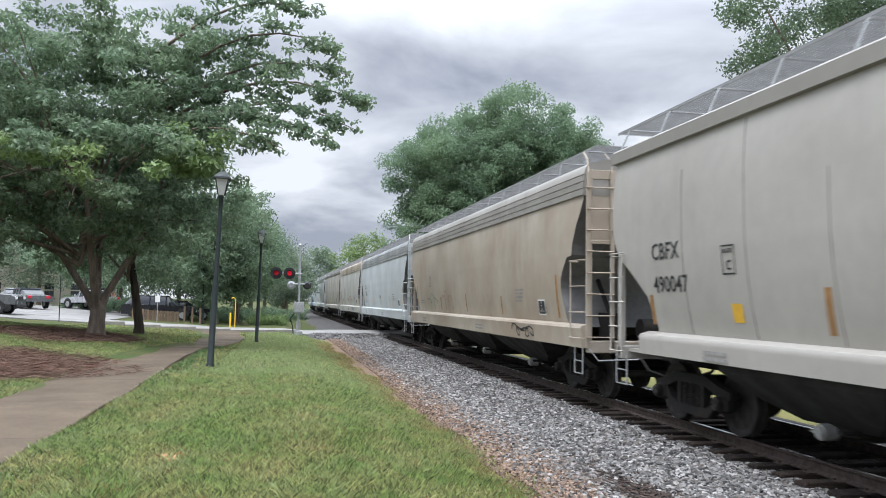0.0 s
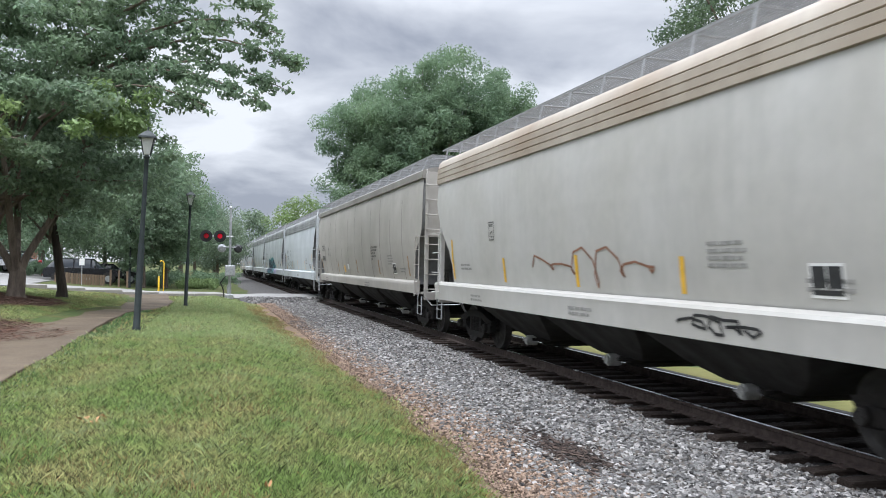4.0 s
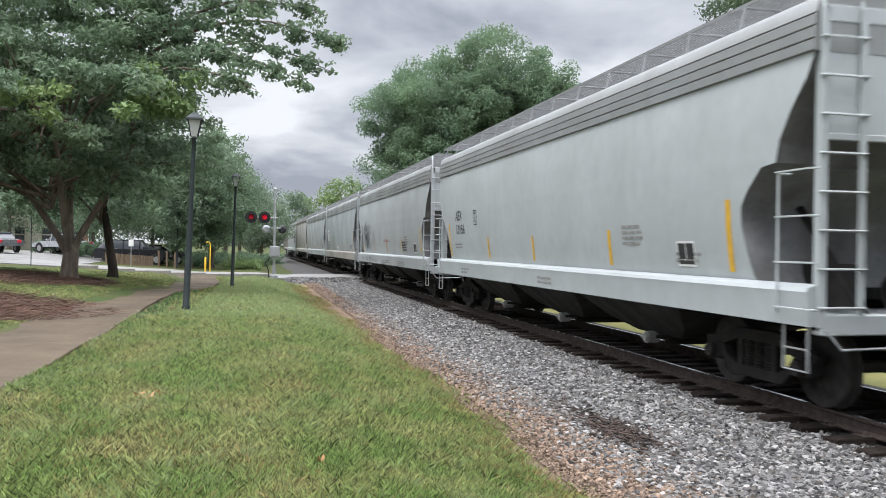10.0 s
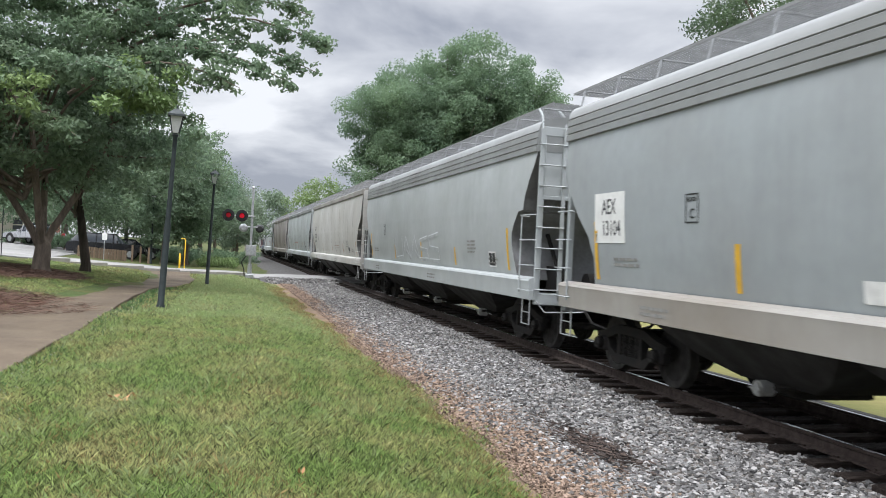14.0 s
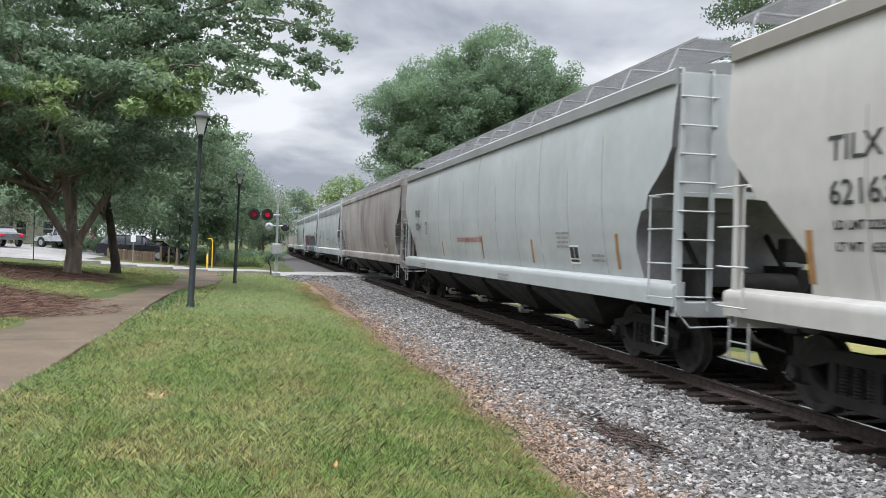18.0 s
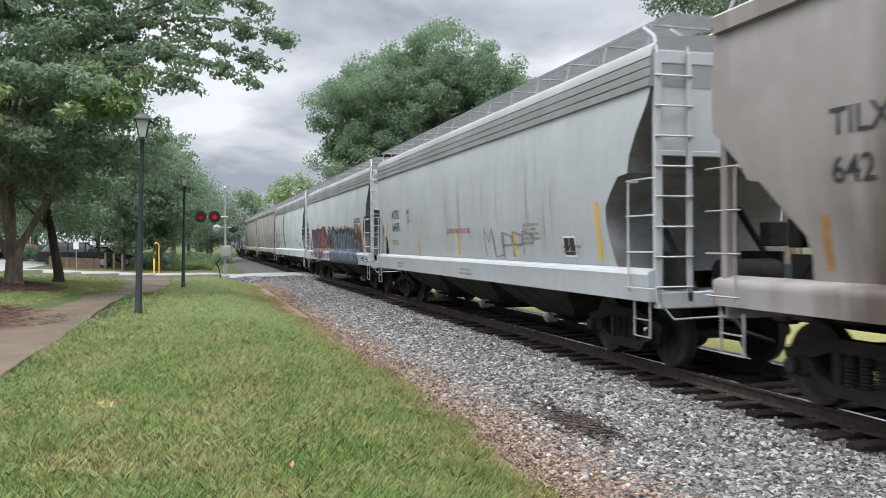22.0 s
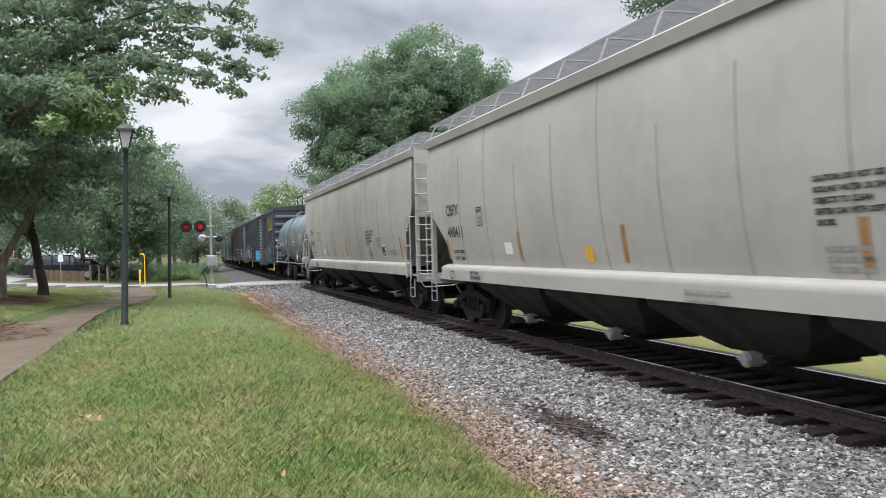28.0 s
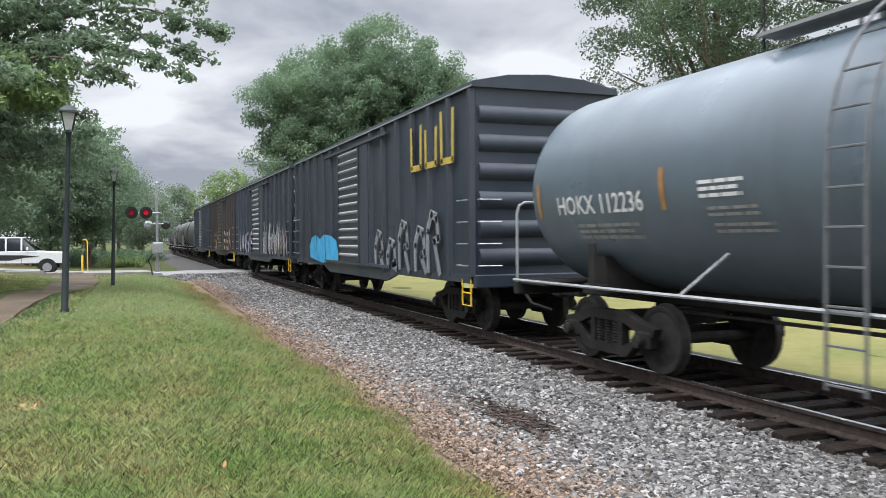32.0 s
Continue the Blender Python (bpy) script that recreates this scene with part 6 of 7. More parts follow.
    c = couple(22, box_car(length(22), "brown_box_paint", "dark brown box car with orange graffiti", 3, False))
    graffiti(c, "box", length(22) - 3, 2.0, 1.2, 2.4, None, ["orange", "pale"], None, 45, 6, 0.22)
    couple(23, box_car(length(23), "black_box_paint", "black box car with a pale ribbed door", 4))
    for i in range(24, 28):
        couple(i, tank_car(length(i), "dark_tank_paint", "dark grey tank car with a dusty shell", False))


build_train()


# ------------------------------------------------------------------ trees
def leaves(clumps, radii, count, size, seed, flat=0.75, up=0.5):
    r = np.random.default_rng(seed)
    idx = r.choice(len(clumps), count, p=radii ** 2.2 / (radii ** 2.2).sum())
    d = r.normal(0, 1, (count, 3))
    d /= np.linalg.norm(d, axis=1)[:, None]
    rad = radii[idx] * r.uniform(0, 1, count) ** 0.45
    c = clumps[idx] + d * rad[:, None] * np.array([1, 1, flat])
    nrm = r.normal(0, 1, (count, 3)) * 0.8 + d * 0.8
    nrm[:, 2] += up
    nrm /= np.linalg.norm(nrm, axis=1)[:, None]
    a = r.normal(0, 1, (count, 3))
    a -= (a * nrm).sum(1)[:, None] * nrm
    a /= np.linalg.norm(a, axis=1)[:, None]
    b = np.cross(nrm, a)
    s = size * r.uniform(0.65, 1.35, count)[:, None]
    v = np.stack([c - a * s * 0.5, c + b * s * 0.24 + nrm * s * 0.06, c + a * s * 0.5, c - b * s * 0.24 + nrm * s * 0.06], 1).reshape(-1, 3)
    return raw_mesh("leaves", v, np.arange(count * 4), 4)


def tree(x, y, crowns, n_clumps, clump_r, count, size, mat, label, trunk_r=0.3, stems=1, fork=1.5, seed=1, lean=(0, 0), far=False, limbs=14, up=0.5, shell=0.55, bright=(), flat=0.75, bark="bark", boughs=()):
    """crowns: ellipsoids (cx, cy, cz, rx, ry, rz) in metres, from the foot of the trunk."""
    r = np.random.default_rng(seed)
    z0 = zg(x, y) - 0.05
    t = empty("tree", pose(x, y, z0))
    tagged(t, label, "tree")
    pts, wts = [], np.array([c[3] * c[4] * c[5] for c in crowns])
    for k in r.choice(len(crowns), n_clumps, p=wts / wts.sum()):
        c = crowns[k]
        d = r.normal(0, 1, 3)
        d /= np.linalg.norm(d)
        q = r.uniform(shell, 1.0) if r.uniform() < 0.75 else r.uniform(0.1, shell)
        pts.append([c[0] + d[0] * c[3] * q, c[1] + d[1] * c[4] * q, c[2] + d[2] * c[5] * q])
    radii = list(clump_r * r.uniform(0.6, 1.4, n_clumps))
    sprays = Shape()
    for x0, y0, zz0, x1, y1, zz1, wide in boughs:
        # a limb that rises, then droops to its tip, hung with flat sprays of leaves
        a, b = Vector((x0, y0, zz0)), Vector((x1, y1, zz1))
        side = (b - a).cross(Vector((0, 0, 1))).normalized()
        arc = [a.lerp(b, q) + Vector((0, 0, (b - a).length * 0.16 * math.sin(math.pi * q))) for q in np.linspace(0, 1, 7)]
        sprays.tube([tuple(p) for p in arc], [0.07, 0.06, 0.05, 0.04, 0.03, 0.02, 0.008], 5)
        for k in range(int(10 * (b - a).length)):
            q = r.uniform(0.12, 1.0)
            p = a.lerp(b, q) + Vector((0, 0, (b - a).length * 0.16 * math.sin(math.pi * q)))
            p += side * r.normal(0, 1) * wide * (1.15 - q) + Vector((0, 0, r.normal(-0.05, 0.16)))
            pts.append(list(p))
            radii.append(r.uniform(0.20, 0.42))
    pts, radii = np.array(pts), np.array(radii)
    if boughs:
        put("bough", sprays, bark, t)
    put("crown", leaves(pts, radii, count, size, seed + 50, flat, up), mat, t)
    # Clumps in a lighter leaf colour stand for the sunlit tips of the crown.
    if bright:
        bp = []
        for c in bright:
            for k in range(16):
                d = r.normal(0, 0.5, 3)
                bp.append([c[0] + d[0] * c[3], c[1] + d[1] * c[4], c[2] + d[2] * c[5]])
        put("bright_foliage", leaves(np.array(bp), np.full(len(bp), 0.42), 5200, size, seed + 80, up=up), "leaf_light", t, label="lighter green leaf clumps, sunlit tips put into the colour")
    cx = np.average([c[:3] for c in crowns], axis=0, weights=wts)
    top = Vector((cx[0] * 0.6 + lean[0], cx[1] * 0.6 + lean[1], cx[2]))
    tr = Shape()
    if stems == 1:
        tr.tube([(0, 0, 0), (0.02, 0, 0.4), (top.x * 0.3, top.y * 0.3, top.z * 0.4), tuple(top)], [trunk_r * 1.35, trunk_r, trunk_r * 0.75, trunk_r * 0.25], 10)
    else:
        tr.tube([(0, 0, 0), (0, 0, 0.25), (0.05, 0, fork * 0.75), (0.05, 0, fork)], [trunk_r * 1.55, trunk_r * 1.2, trunk_r * 1.05, trunk_r * 0.6], 12)
        for k in range(stems):
            a = (0.15, 2.9, 1.9, 4.6)[k % 4]
            q = (1.0, 1.25, 0.5, 0.8)[k % 4]
            tr.tube([(0.02, 0, fork * 0.55), (0.28 * q * math.cos(a), 0.25 * math.sin(a), fork * 1.15), (1.0 * q * math.cos(a), 0.8 * math.sin(a), fork * 2.2), (2.0 * q * math.cos(a), 1.5 * math.sin(a), fork * 3.8), (top.x + 2.9 * q * math.cos(a), top.y + 2.2 * math.sin(a), top.z)], [trunk_r * 0.62, trunk_r * 0.55, trunk_r * 0.46, trunk_r * 0.34, 0.05], 8)
    put("trunk", tr, bark, t)
    lb = Shape()
    for k in r.choice(n_clumps, min(limbs, n_clumps), replace=False):
        p = Vector(pts[k])
        s0 = Vector((top.x * 0.5, top.y * 0.5, max(fork, top.z * r.uniform(0.35, 0.8))))
        mid = s0.lerp(p, 0.5) + Vector((0, 0, 0.4))
        lb.tube([tuple(s0), tuple(mid), tuple(p)], [trunk_r * 0.32, trunk_r * 0.18, 0.015], 5)
    if limbs:
        put("limb", lb, "bark", t)
    return t


def plant_trees():
    # broad dark tree by the path, its limbs reaching over the lawn
    tree(-5.85, 29.5, [(-0.2, 0, 6.9, 5.6, 5.6, 3.3), (-5, 1, 6.3, 6, 6, 3.4), (2.4, -1.5, 7.2, 2.6, 3.0, 2.0), (1.6, -1.0, 9.6, 3.2, 3.0, 1.6), (3.0, -0.5, 4.3, 2.2, 3.0, 1.5), (-2.5, -1, 3.9, 6.5, 4.5, 1.5), (1.0, -2.4, 3.7, 3.2, 2.0, 1.1), (-2.0, 0, 10.0, 6.4, 5, 1.8)],
         820, 0.56, 98000, 0.185, "leaf_cherry", "broad dark green tree with several low stems", 0.23, 4, 1.25, 3, limbs=34, flat=0.42, bark="bark",
         boughs=[(2.0, -1.5, 7.0, 8.6, -3.5, 7.7, 0.8), (2.0, -1.5, 7.4, 8.2, -3.0, 8.7, 0.75), (2.4, -2.0, 6.6, 8.3, -3.6, 6.8, 0.6), (2.0, -1.0, 8.6, 7.7, -3.2, 9.6, 0.8), (1.5, -2.0, 6.2, 7.4, -4.2, 6.3, 0.7), (1.8, -1.5, 9.4, 7.0, -3.0, 10.8, 0.9),
                 (1.0, -2.5, 5.6, 6.0, -4.6, 5.9, 0.7), (0.0, -3.0, 5.4, 3.2, -6.0, 5.6, 0.8), (-1.5, -3.0, 5.2, -0.5, -6.6, 5.3, 0.9), (-3.0, -2.5, 6.2, -3.4, -6.4, 6.6, 1.0), (-1.0, -3.0, 4.4, 1.8, -5.6, 4.0, 0.8), (-4.0, -2.5, 4.6, -5.5, -5.6, 4.4, 0.9)],
         bright=[(-1.4, -5.6, 5.2, 3.2, 1.0, 0.5), (-3.4, -5.0, 9.6, 3.0, 1.2, 1.0), (3.4, -4.0, 5.6, 1.0, 0.8, 0.6)])
    tree(-5.4, 35.5, [(0, 0, 5.5, 4.5, 4, 3.4), (-3, 0, 6.5, 4, 4, 4)], 190, 0.8, 36000, 0.18, "leaf_cherry", "dark green tree with a straight dark trunk", 0.19, 1, 2, 5, bark="bark_dark")
    tree(-13.0, 33.0, [(0, 0, 7.0, 5, 5, 4.2)], 110, 1.0, 16000, 0.22, "leaf_cherry", "dark green tree shading the lawn", 0.3, 1, 2, 6)
    # trees beyond the street
    k = 7
    for x, y, h, r_, m in ((-2.6, 60, 10.5, 3.4, "leaf_cherry"), (-3.9, 57.5, 9.0, 2.6, "leaf_cherry"), (-9.8, 63, 11.5, 4.2, "leaf_cherry"), (-15.5, 88, 12.5, 5, "leaf_oak"), (-3.0, 74, 11.5, 4.2, "leaf_oak"), (-24, 92, 13, 5.5, "leaf_far"), (-8.5, 78, 12.5, 4.6, "leaf_oak"), (-5.5, 66, 8.5, 3.6, "leaf_oak"), (-12.5, 72, 11, 4.4, "leaf_oak"), (-17, 80, 11, 4.6, "leaf_oak"), (1.5, 100, 9.0, 4.0, "leaf_far"), (-1.0, 92, 10.0, 4.5, "leaf_far"), (-33, 95, 14, 6, "leaf_far")):
        tree(x, y, [(0, 0, h * 0.46, r_ * 1.05, r_, h * 0.33), (0.3, 0, h * 0.74, r_ * 0.78, r_ * 0.75, h * 0.26)], 170, r_ * 0.22, 17000, 0.24, m, "full leafy green street tree", 0.2, 1, 2, k, limbs=6)
        k += 1
    # great tree behind the train, and the one close behind it
    tree(19.8, 75, [(-5.6, 0, 13.6, 4.6, 5.5, 4.8), (-2.4, 0, 16.8, 4.6, 6, 4.6), (2.2, 0, 18.3, 3.8, 6, 5.2), (5.8, 0, 17.4, 3.8, 6, 5.0), (9.0, 0, 15.6, 3.4, 5, 4.6), (-1.0, 0, 8.5, 9.2, 7, 5), (1.2, 0, 13.6, 9.0, 7, 5.8)], 1300, 1.0, 215000, 0.26, "leaf_oak", "large round-headed green oak behind the railway", 0.7, 1, 3, 30, limbs=20)
    tree(24.9, 29.8, [(0, 0, 12.0, 6.6, 6, 6.0), (-1.5, 0, 15.0, 5, 5, 4.0)], 320, 0.8, 60000, 0.17, "leaf_dark", "tall green tree close behind the railway", 0.45, 1, 3, 31, limbs=16)
    # far trees at the end of the line
    for x, y, h, r_, m in ((16.5, 150, 15.5, 6.5, "leaf_light"), (8.0, 165, 13.5, 6.5, "leaf_far"), (2.0, 175, 12.0, 6.5, "leaf_far"), (24, 165, 14.5, 8, "leaf_far"), (-4, 150, 11, 7, "leaf_far"), (-12, 140, 12, 7, "leaf_far"), (36, 150, 17, 9, "leaf_oak"), (48, 120, 17, 9, "leaf_oak"), (33, 100, 15, 8, "leaf_oak")):
        tree(x, y, [(0, 0, h * 0.5, r_, r_, h * 0.38), (0.5, 0, h * 0.76, r_ * 0.7, r_ * 0.7, h * 0.24)], 100, r_ * 0.22, 7000, 0.5, m, "distant leafy tree beside the railway", 0.4, 1, 3, k, limbs=0)
        k += 1


plant_trees()


def shrub(x, y, rx, ry, h, mat, label, seed, count=5000, name="hedge"):
    t = empty(name, pose(x, y, zg(x, y)))
    tagged(t, label, "hedge")
    r = np.random.default_rng(seed)
    p = np.stack([r.uniform(-rx, rx, 40), r.uniform(-ry, ry, 40), r.uniform(0.15, h - 0.15, 40)], 1)
    put("foliage", leaves(p, np.full(40, 0.35), count, 0.12, seed), mat, t)
    put("stem", Shape().tube([(0, 0, 0), (0.1, 0, h * 0.6)], [0.05, 0.02], 5), "bark", t)


shrub(-0.4, 57.5, 1.2, 0.7, 0.75, "leaf_light", "clipped light green hedge beyond the street", 1)
shrub(-3.4, 62.5, 1.2, 0.8, 0.8, "leaf_oak", "clipped green hedge beyond the street", 2)
for k, hx in enumerate(np.arange(-15.5, 3.5, 2.4)):
    shrub(hx, 71.0 + 0.6 * math.sin(k * 1.7), 1.5, 0.8, 1.15, "leaf_oak", "dark green boundary hedge behind the street", 10 + k, 3500)
shrub(-11.5, 66.0, 1.6, 0.8, 1.3, "leaf_oak", "clipped dark hedge beyond the street", 3)


# ------------------------------------------------------------------ street furniture
def lamp_post(x, y, h, lean_x, lean_y):
    p = empty("street_lamp", pose(x, y, zg(x, y), lean_y, lean_x, 0))
    tagged(p, "dark green metal lamp post with a glass lantern", "street lamp", group="lamp posts along the footpath")
    s = Shape()
    prof = [(0.095, 0.0), (0.095, 0.06), (0.074, 0.10), (0.069, 1.85), (0.054, 1.98), (0.046, h - 1.0), (0.048, h - 0.62), (0.075, h - 0.58), (0.04, h - 0.54)]
    s.loft([[(r * math.cos(i * math.tau / 14), r * math.sin(i * math.tau / 14), z) for i in range(14)] for r, z in prof], True, True)
    put("pole", s, "post", p)
    lan = Shape()
    for k in range(4):
        a = k * math.pi / 2 + math.pi / 4
        lan.tube([(0.10 * math.cos(a), 0.10 * math.sin(a), h - 0.54), (0.20 * math.cos(a), 0.20 * math.sin(a), h - 0.16)], 0.012, 4)
    lan.loft([[(r * math.cos(i * math.pi / 2 + math.pi / 4), r * math.sin(i * math.pi / 2 + math.pi / 4), z) for i in range(4)] for r, z in ((0.27, h - 0.17), (0.26, h - 0.13), (0.10, h - 0.02), (0.03, h + 0.01), (0.015, h + 0.09))], True, True)
    put("lantern_frame", lan, "post", p)
    g = Shape().loft([[(r * math.cos(i * math.pi / 2 + math.pi / 4), r * math.sin(i * math.pi / 2 + math.pi / 4), z) for i in range(4)] for r, z in ((0.095, h - 0.53), (0.19, h - 0.17))], True, True)
    put("lantern_glass", g, "lamp_glass", p)
    return p


lamp_post(-1.37, 19.25, 4.45, 1.9, 0.0)
lamp_post(-0.66, 34.9, 4.70, 1.3, 0.0)
lamp_post(-4.6, 56.5, 4.6, 0.0, 0.0)


def crossing_signal(x, y):
    z = zg(x, y)
    p = empty("crossing_signal", pose(x, y, z))
    tagged(p, "railway crossing signal mast with flashing red lamps", "crossing signal")
    put("mast", Shape().tube([(0, 0, 0), (0, 0, 4.75)], 0.065, 12), "galv", p)
    put("mast_base", Shape().box(0, 0, 0.12, 0.42, 0.42, 0.24, 0.03).tube([(0, 0, 0.2), (0, 0, 0.75)], 0.11, 12), "galv", p)
    put("junction_box", Shape().box(0.02, -0.16, 1.48, 0.52, 0.26, 0.58, 0.02).box(0.02, -0.30, 1.48, 0.44, 0.02, 0.48, 0.01), "galv", p)
    put("conduit", Shape().tube([(-0.2, -0.16, 1.2), (-0.45, -0.1, 0.85), (-0.3, 0, 0.5), (-0.25, 0, 0.0)], 0.03, 6), "signal_black", p)
    put("cross_arm", Shape().tube([(-1.25, -0.06, 3.28), (0.15, -0.06, 3.28)], 0.035, 8).tube([(-0.55, 0.02, 2.72), (0.55, 0.02, 2.72)], 0.03, 8), "galv", p)
    for k, lx in enumerate((-1.22, -0.53)):
        hd = Shape()
        n = 24
        hd.loft([[(lx + r * math.cos(i * math.tau / n), yy, 3.28 + r * math.sin(i * math.tau / n)) for i in range(n)] for r, yy in ((0.31, -0.14), (0.31, -0.16), (0.155, -0.16), (0.155, -0.14), (0.13, 0.06))], True, True)
        vis = []
        for r, yy in ((0.165, -0.16), (0.165, -0.42)):
            vis.append([(lx + r * math.cos(a), yy, 3.28 + r * math.sin(a)) for a in np.linspace(0.15, math.pi - 0.15, 12)])
        hd.loft(vis, False)
        head = put("lamp_head", hd, "signal_black", p)
        put("lens", Shape().loft([[(lx + r * math.cos(i * math.tau / n), yy, 3.28 + r * math.sin(i * math.tau / n)) for i in range(n)] for r, yy in ((0.125, -0.162), (0.08, -0.18), (0.01, -0.19))], True, True), "red_lens" if k else "dim_lens", head)
    for lx in (-0.42, 0.42):
        hb = Shape()
        n = 20
        hb.loft([[(lx + r * math.cos(i * math.tau / n), yy, 2.66 + r * math.sin(i * math.tau / n)) for i in range(n)] for r, yy in ((0.12, -0.02), (0.22, 0.12), (0.22, 0.15))], True, True)
        put("back_lamp_head", hb, "galv" if lx < 0 else "signal_black", p)
    put("bell", Shape().loft([[(r * math.cos(i * math.tau / 14), r * math.sin(i * math.tau / 14), z2) for i in range(14)] for r, z2 in ((0.07, 4.75), (0.09, 4.80), (0.05, 4.88))], True, True), "galv", p)


crossing_signal(1.32, 44.3)


def marker_post(x, y):
    p = empty("marker_post", pose(x, y, zg(x, y)))
    tagged(p, "yellow hooked steel pipe beside a short bollard", "bollard")
    put("pipe", Shape().tube([(0, 0, 0), (0, 0, 1.72), (-0.05, 0, 1.82), (-0.16, 0, 1.85), (-0.24, 0, 1.80)], 0.035, 8), "yellow", p)
    put("bollard", Shape().tube([(-0.28, 0.05, 0), (-0.28, 0.05, 0.88), (-0.28, 0.05, 0.92)], [0.055, 0.055, 0.03], 10), "yellow", p)


marker_post(-2.3, 52.0)


def low_fence():
    f = empty("low_fence", pose(0, 0, 0))
    tagged(f, "low weathered wooden fence by the street", "fence")
    board = Shape().box(0, 0, 0.36, 0.135, 0.025, 0.72, 0.006).mesh("board")
    x = -8.9
    while x < -6.0:
        put("board", board, "fence", f, pose(x, 56.0, zg(x, 56) - 0.05))
        x += 0.155
    put("rail", Shape().box(-7.5, 56.05, zg(-7.5, 56) + 0.52, 3.0, 0.05, 0.09).box(-7.5, 56.05, zg(-7.5, 56) + 0.25, 3.0, 0.05, 0.09), "fence", f)
    for x in (-5.7, -5.2, -4.7):
        put("post", Shape().box(x, 56.0, zg(x, 56) + 0.5, 0.12, 0.12, 1.1, 0.01), "fence", f)


low_fence()


def thin_sign(x, y, h, label, plate=True):
    p = empty("sign_post", pose(x, y, zg(x, y)))
    tagged(p, label, "sign")
    put("pole", Shape().tube([(0, 0, 0), (0, 0, h)], 0.025, 6), "galv" if plate else "post", p)
    if plate:
        put("plate", Shape().box(0, -0.03, h - 0.25, 0.3, 0.015, 0.42, 0.01), "white_label", p)


thin_sign(-10.6, 44.5, 2.6, "thin dark sign post on the lawn", False)
thin_sign(-7.3, 55.2, 1.7, "short pale post beside the fence", True)


# ------------------------------------------------------------------ road vehicles
def vehicle(name, label, m, body, colour, L=4.8, W=1.85, seed=1):
    car = empty(name, m)
    tagged(car, label, "car" if name != "pickup_truck" else "pickup truck")
    forms = {
        "suv": ([(0.05, 0.42), (0, 0.72), (0.1, 0.9), (0.5, 1.0), (1.3, 1.08), (L - 0.25, 1.13), (L - 0.05, 1.0), (L, 0.75), (L - 0.06, 0.42)], [(1.2, 1.06), (2.0, 1.66), (L - 0.8, 1.70), (L - 0.2, 1.12)]),
        "sedan": ([(0, 0.42), (0.05, 0.7), (0.5, 0.85), (1.4, 0.92), (L - 0.9, 0.98), (L - 0.05, 0.92), (L, 0.5)], [(1.35, 0.90), (2.05, 1.40), (3.2, 1.42), (L - 0.7, 0.98)]),
        "pickup": ([(0, 0.55), (0.02, 1.0), (0.2, 1.12), (1.45, 1.2), (L - 0.05, 1.22), (L, 1.15), (L - 0.05, 0.6)], [(1.4, 1.18), (2.05, 1.85), (3.5, 1.88), (3.75, 1.22)]),
    }
    low, cab = forms[body]
    h = W / 2
    hull = Shape()
    rings = []
    for k, x in ((0.90, -h), (1.0, -h + 0.10), (1.0, h - 0.10), (0.90, h)):
        zc = 0.75
        rings.append([(x, y, zc + (z - zc) * k) for y, z in low])
    hull.loft(rings, True, True)
    put("body", hull, colour, car)
    top = Shape()
    rings = []
    for q, x in ((0.0, -h + 0.06), (1.0, -h + 0.28), (1.0, h - 0.28), (0.0, h - 0.06)):
        rings.append([(x, y, cab[0][1] + (z - cab[0][1]) * (0.06 if q == 0 else 1.0)) for y, z in cab])
    top.loft(rings, True, True)
    put("glasshouse", top, "window", car)
    y1, y2 = cab[1][0], cab[2][0]
    rf = Shape().box(0, (y1 + y2) / 2, cab[1][1] + 0.02, W - 0.5, y2 - y1 + 0.1, 0.06, 0.02)
    for x in (-h + 0.21, h - 0.21):
        for yy in (y1 + 0.02, (y1 + y2) / 2, y2 - 0.05):
            rf.tube([(x * 1.18, yy, cab[0][1]), (x, yy, cab[1][1] + 0.02)], 0.045, 5)
    put("roof", rf, colour, car)
    for wy in (0.9, L - 1.0):
        for x in (-h + 0.1, h - 0.1):
            d = -1 if x < 0 else 1
            put("wheel_arch", Shape().prism_x([(wy + 0.45 * math.cos(a), 0.36 + 0.45 * math.sin(a)) for a in np.linspace(0, math.pi, 12)] + [(wy - 0.45, 0.30), (wy + 0.45, 0.30)], d * (h - 0.12), d * (h + 0.004)), "rubber", car)
            w = put("wheel", cached(("tyre",), lambda: Shape().disc_x(0, 0, 0.36, -0.11, 0.11, 20)), "rubber", car, pose(x, wy, 0.36))
            put("rim", cached(("rim",), lambda: Shape().disc_x(0, 0, 0.22, -0.125, 0.125, 14)), "galv", w)
    for x in (-h + 0.3, h - 0.3):
        put("headlight", Shape().box(x, 0.02, low[1][1] - 0.08, 0.36, 0.08, 0.15, 0.02), "white_label", car)
        put("tail_light", Shape().box(x, L - 0.03, low[-2][1] - 0.1, 0.28, 0.08, 0.2, 0.02), "dim_lens", car)
    put("bumper", Shape().box(0, 0.0, 0.48, W * 0.92, 0.16, 0.22, 0.04), "rubber", car)
    put("grille", Shape().box(0, 0.0, low[1][1] - 0.08, W * 0.42, 0.07, 0.2, 0.02), "rubber", car)
    for x in (-h, h):
        for yy in (y1 + 0.02, (y1 + y2) / 2, y2 - 0.05):
            put("door_seam", Shape().box(x * 0.999, yy, 0.78, 0.012, 0.012, 0.42), "rubber", car)
        put("door_mirror", Shape().box(x * 1.06, y1 - 0.25, cab[0][1] + 0.12, 0.16, 0.10, 0.16, 0.03), colour, car)
    return car


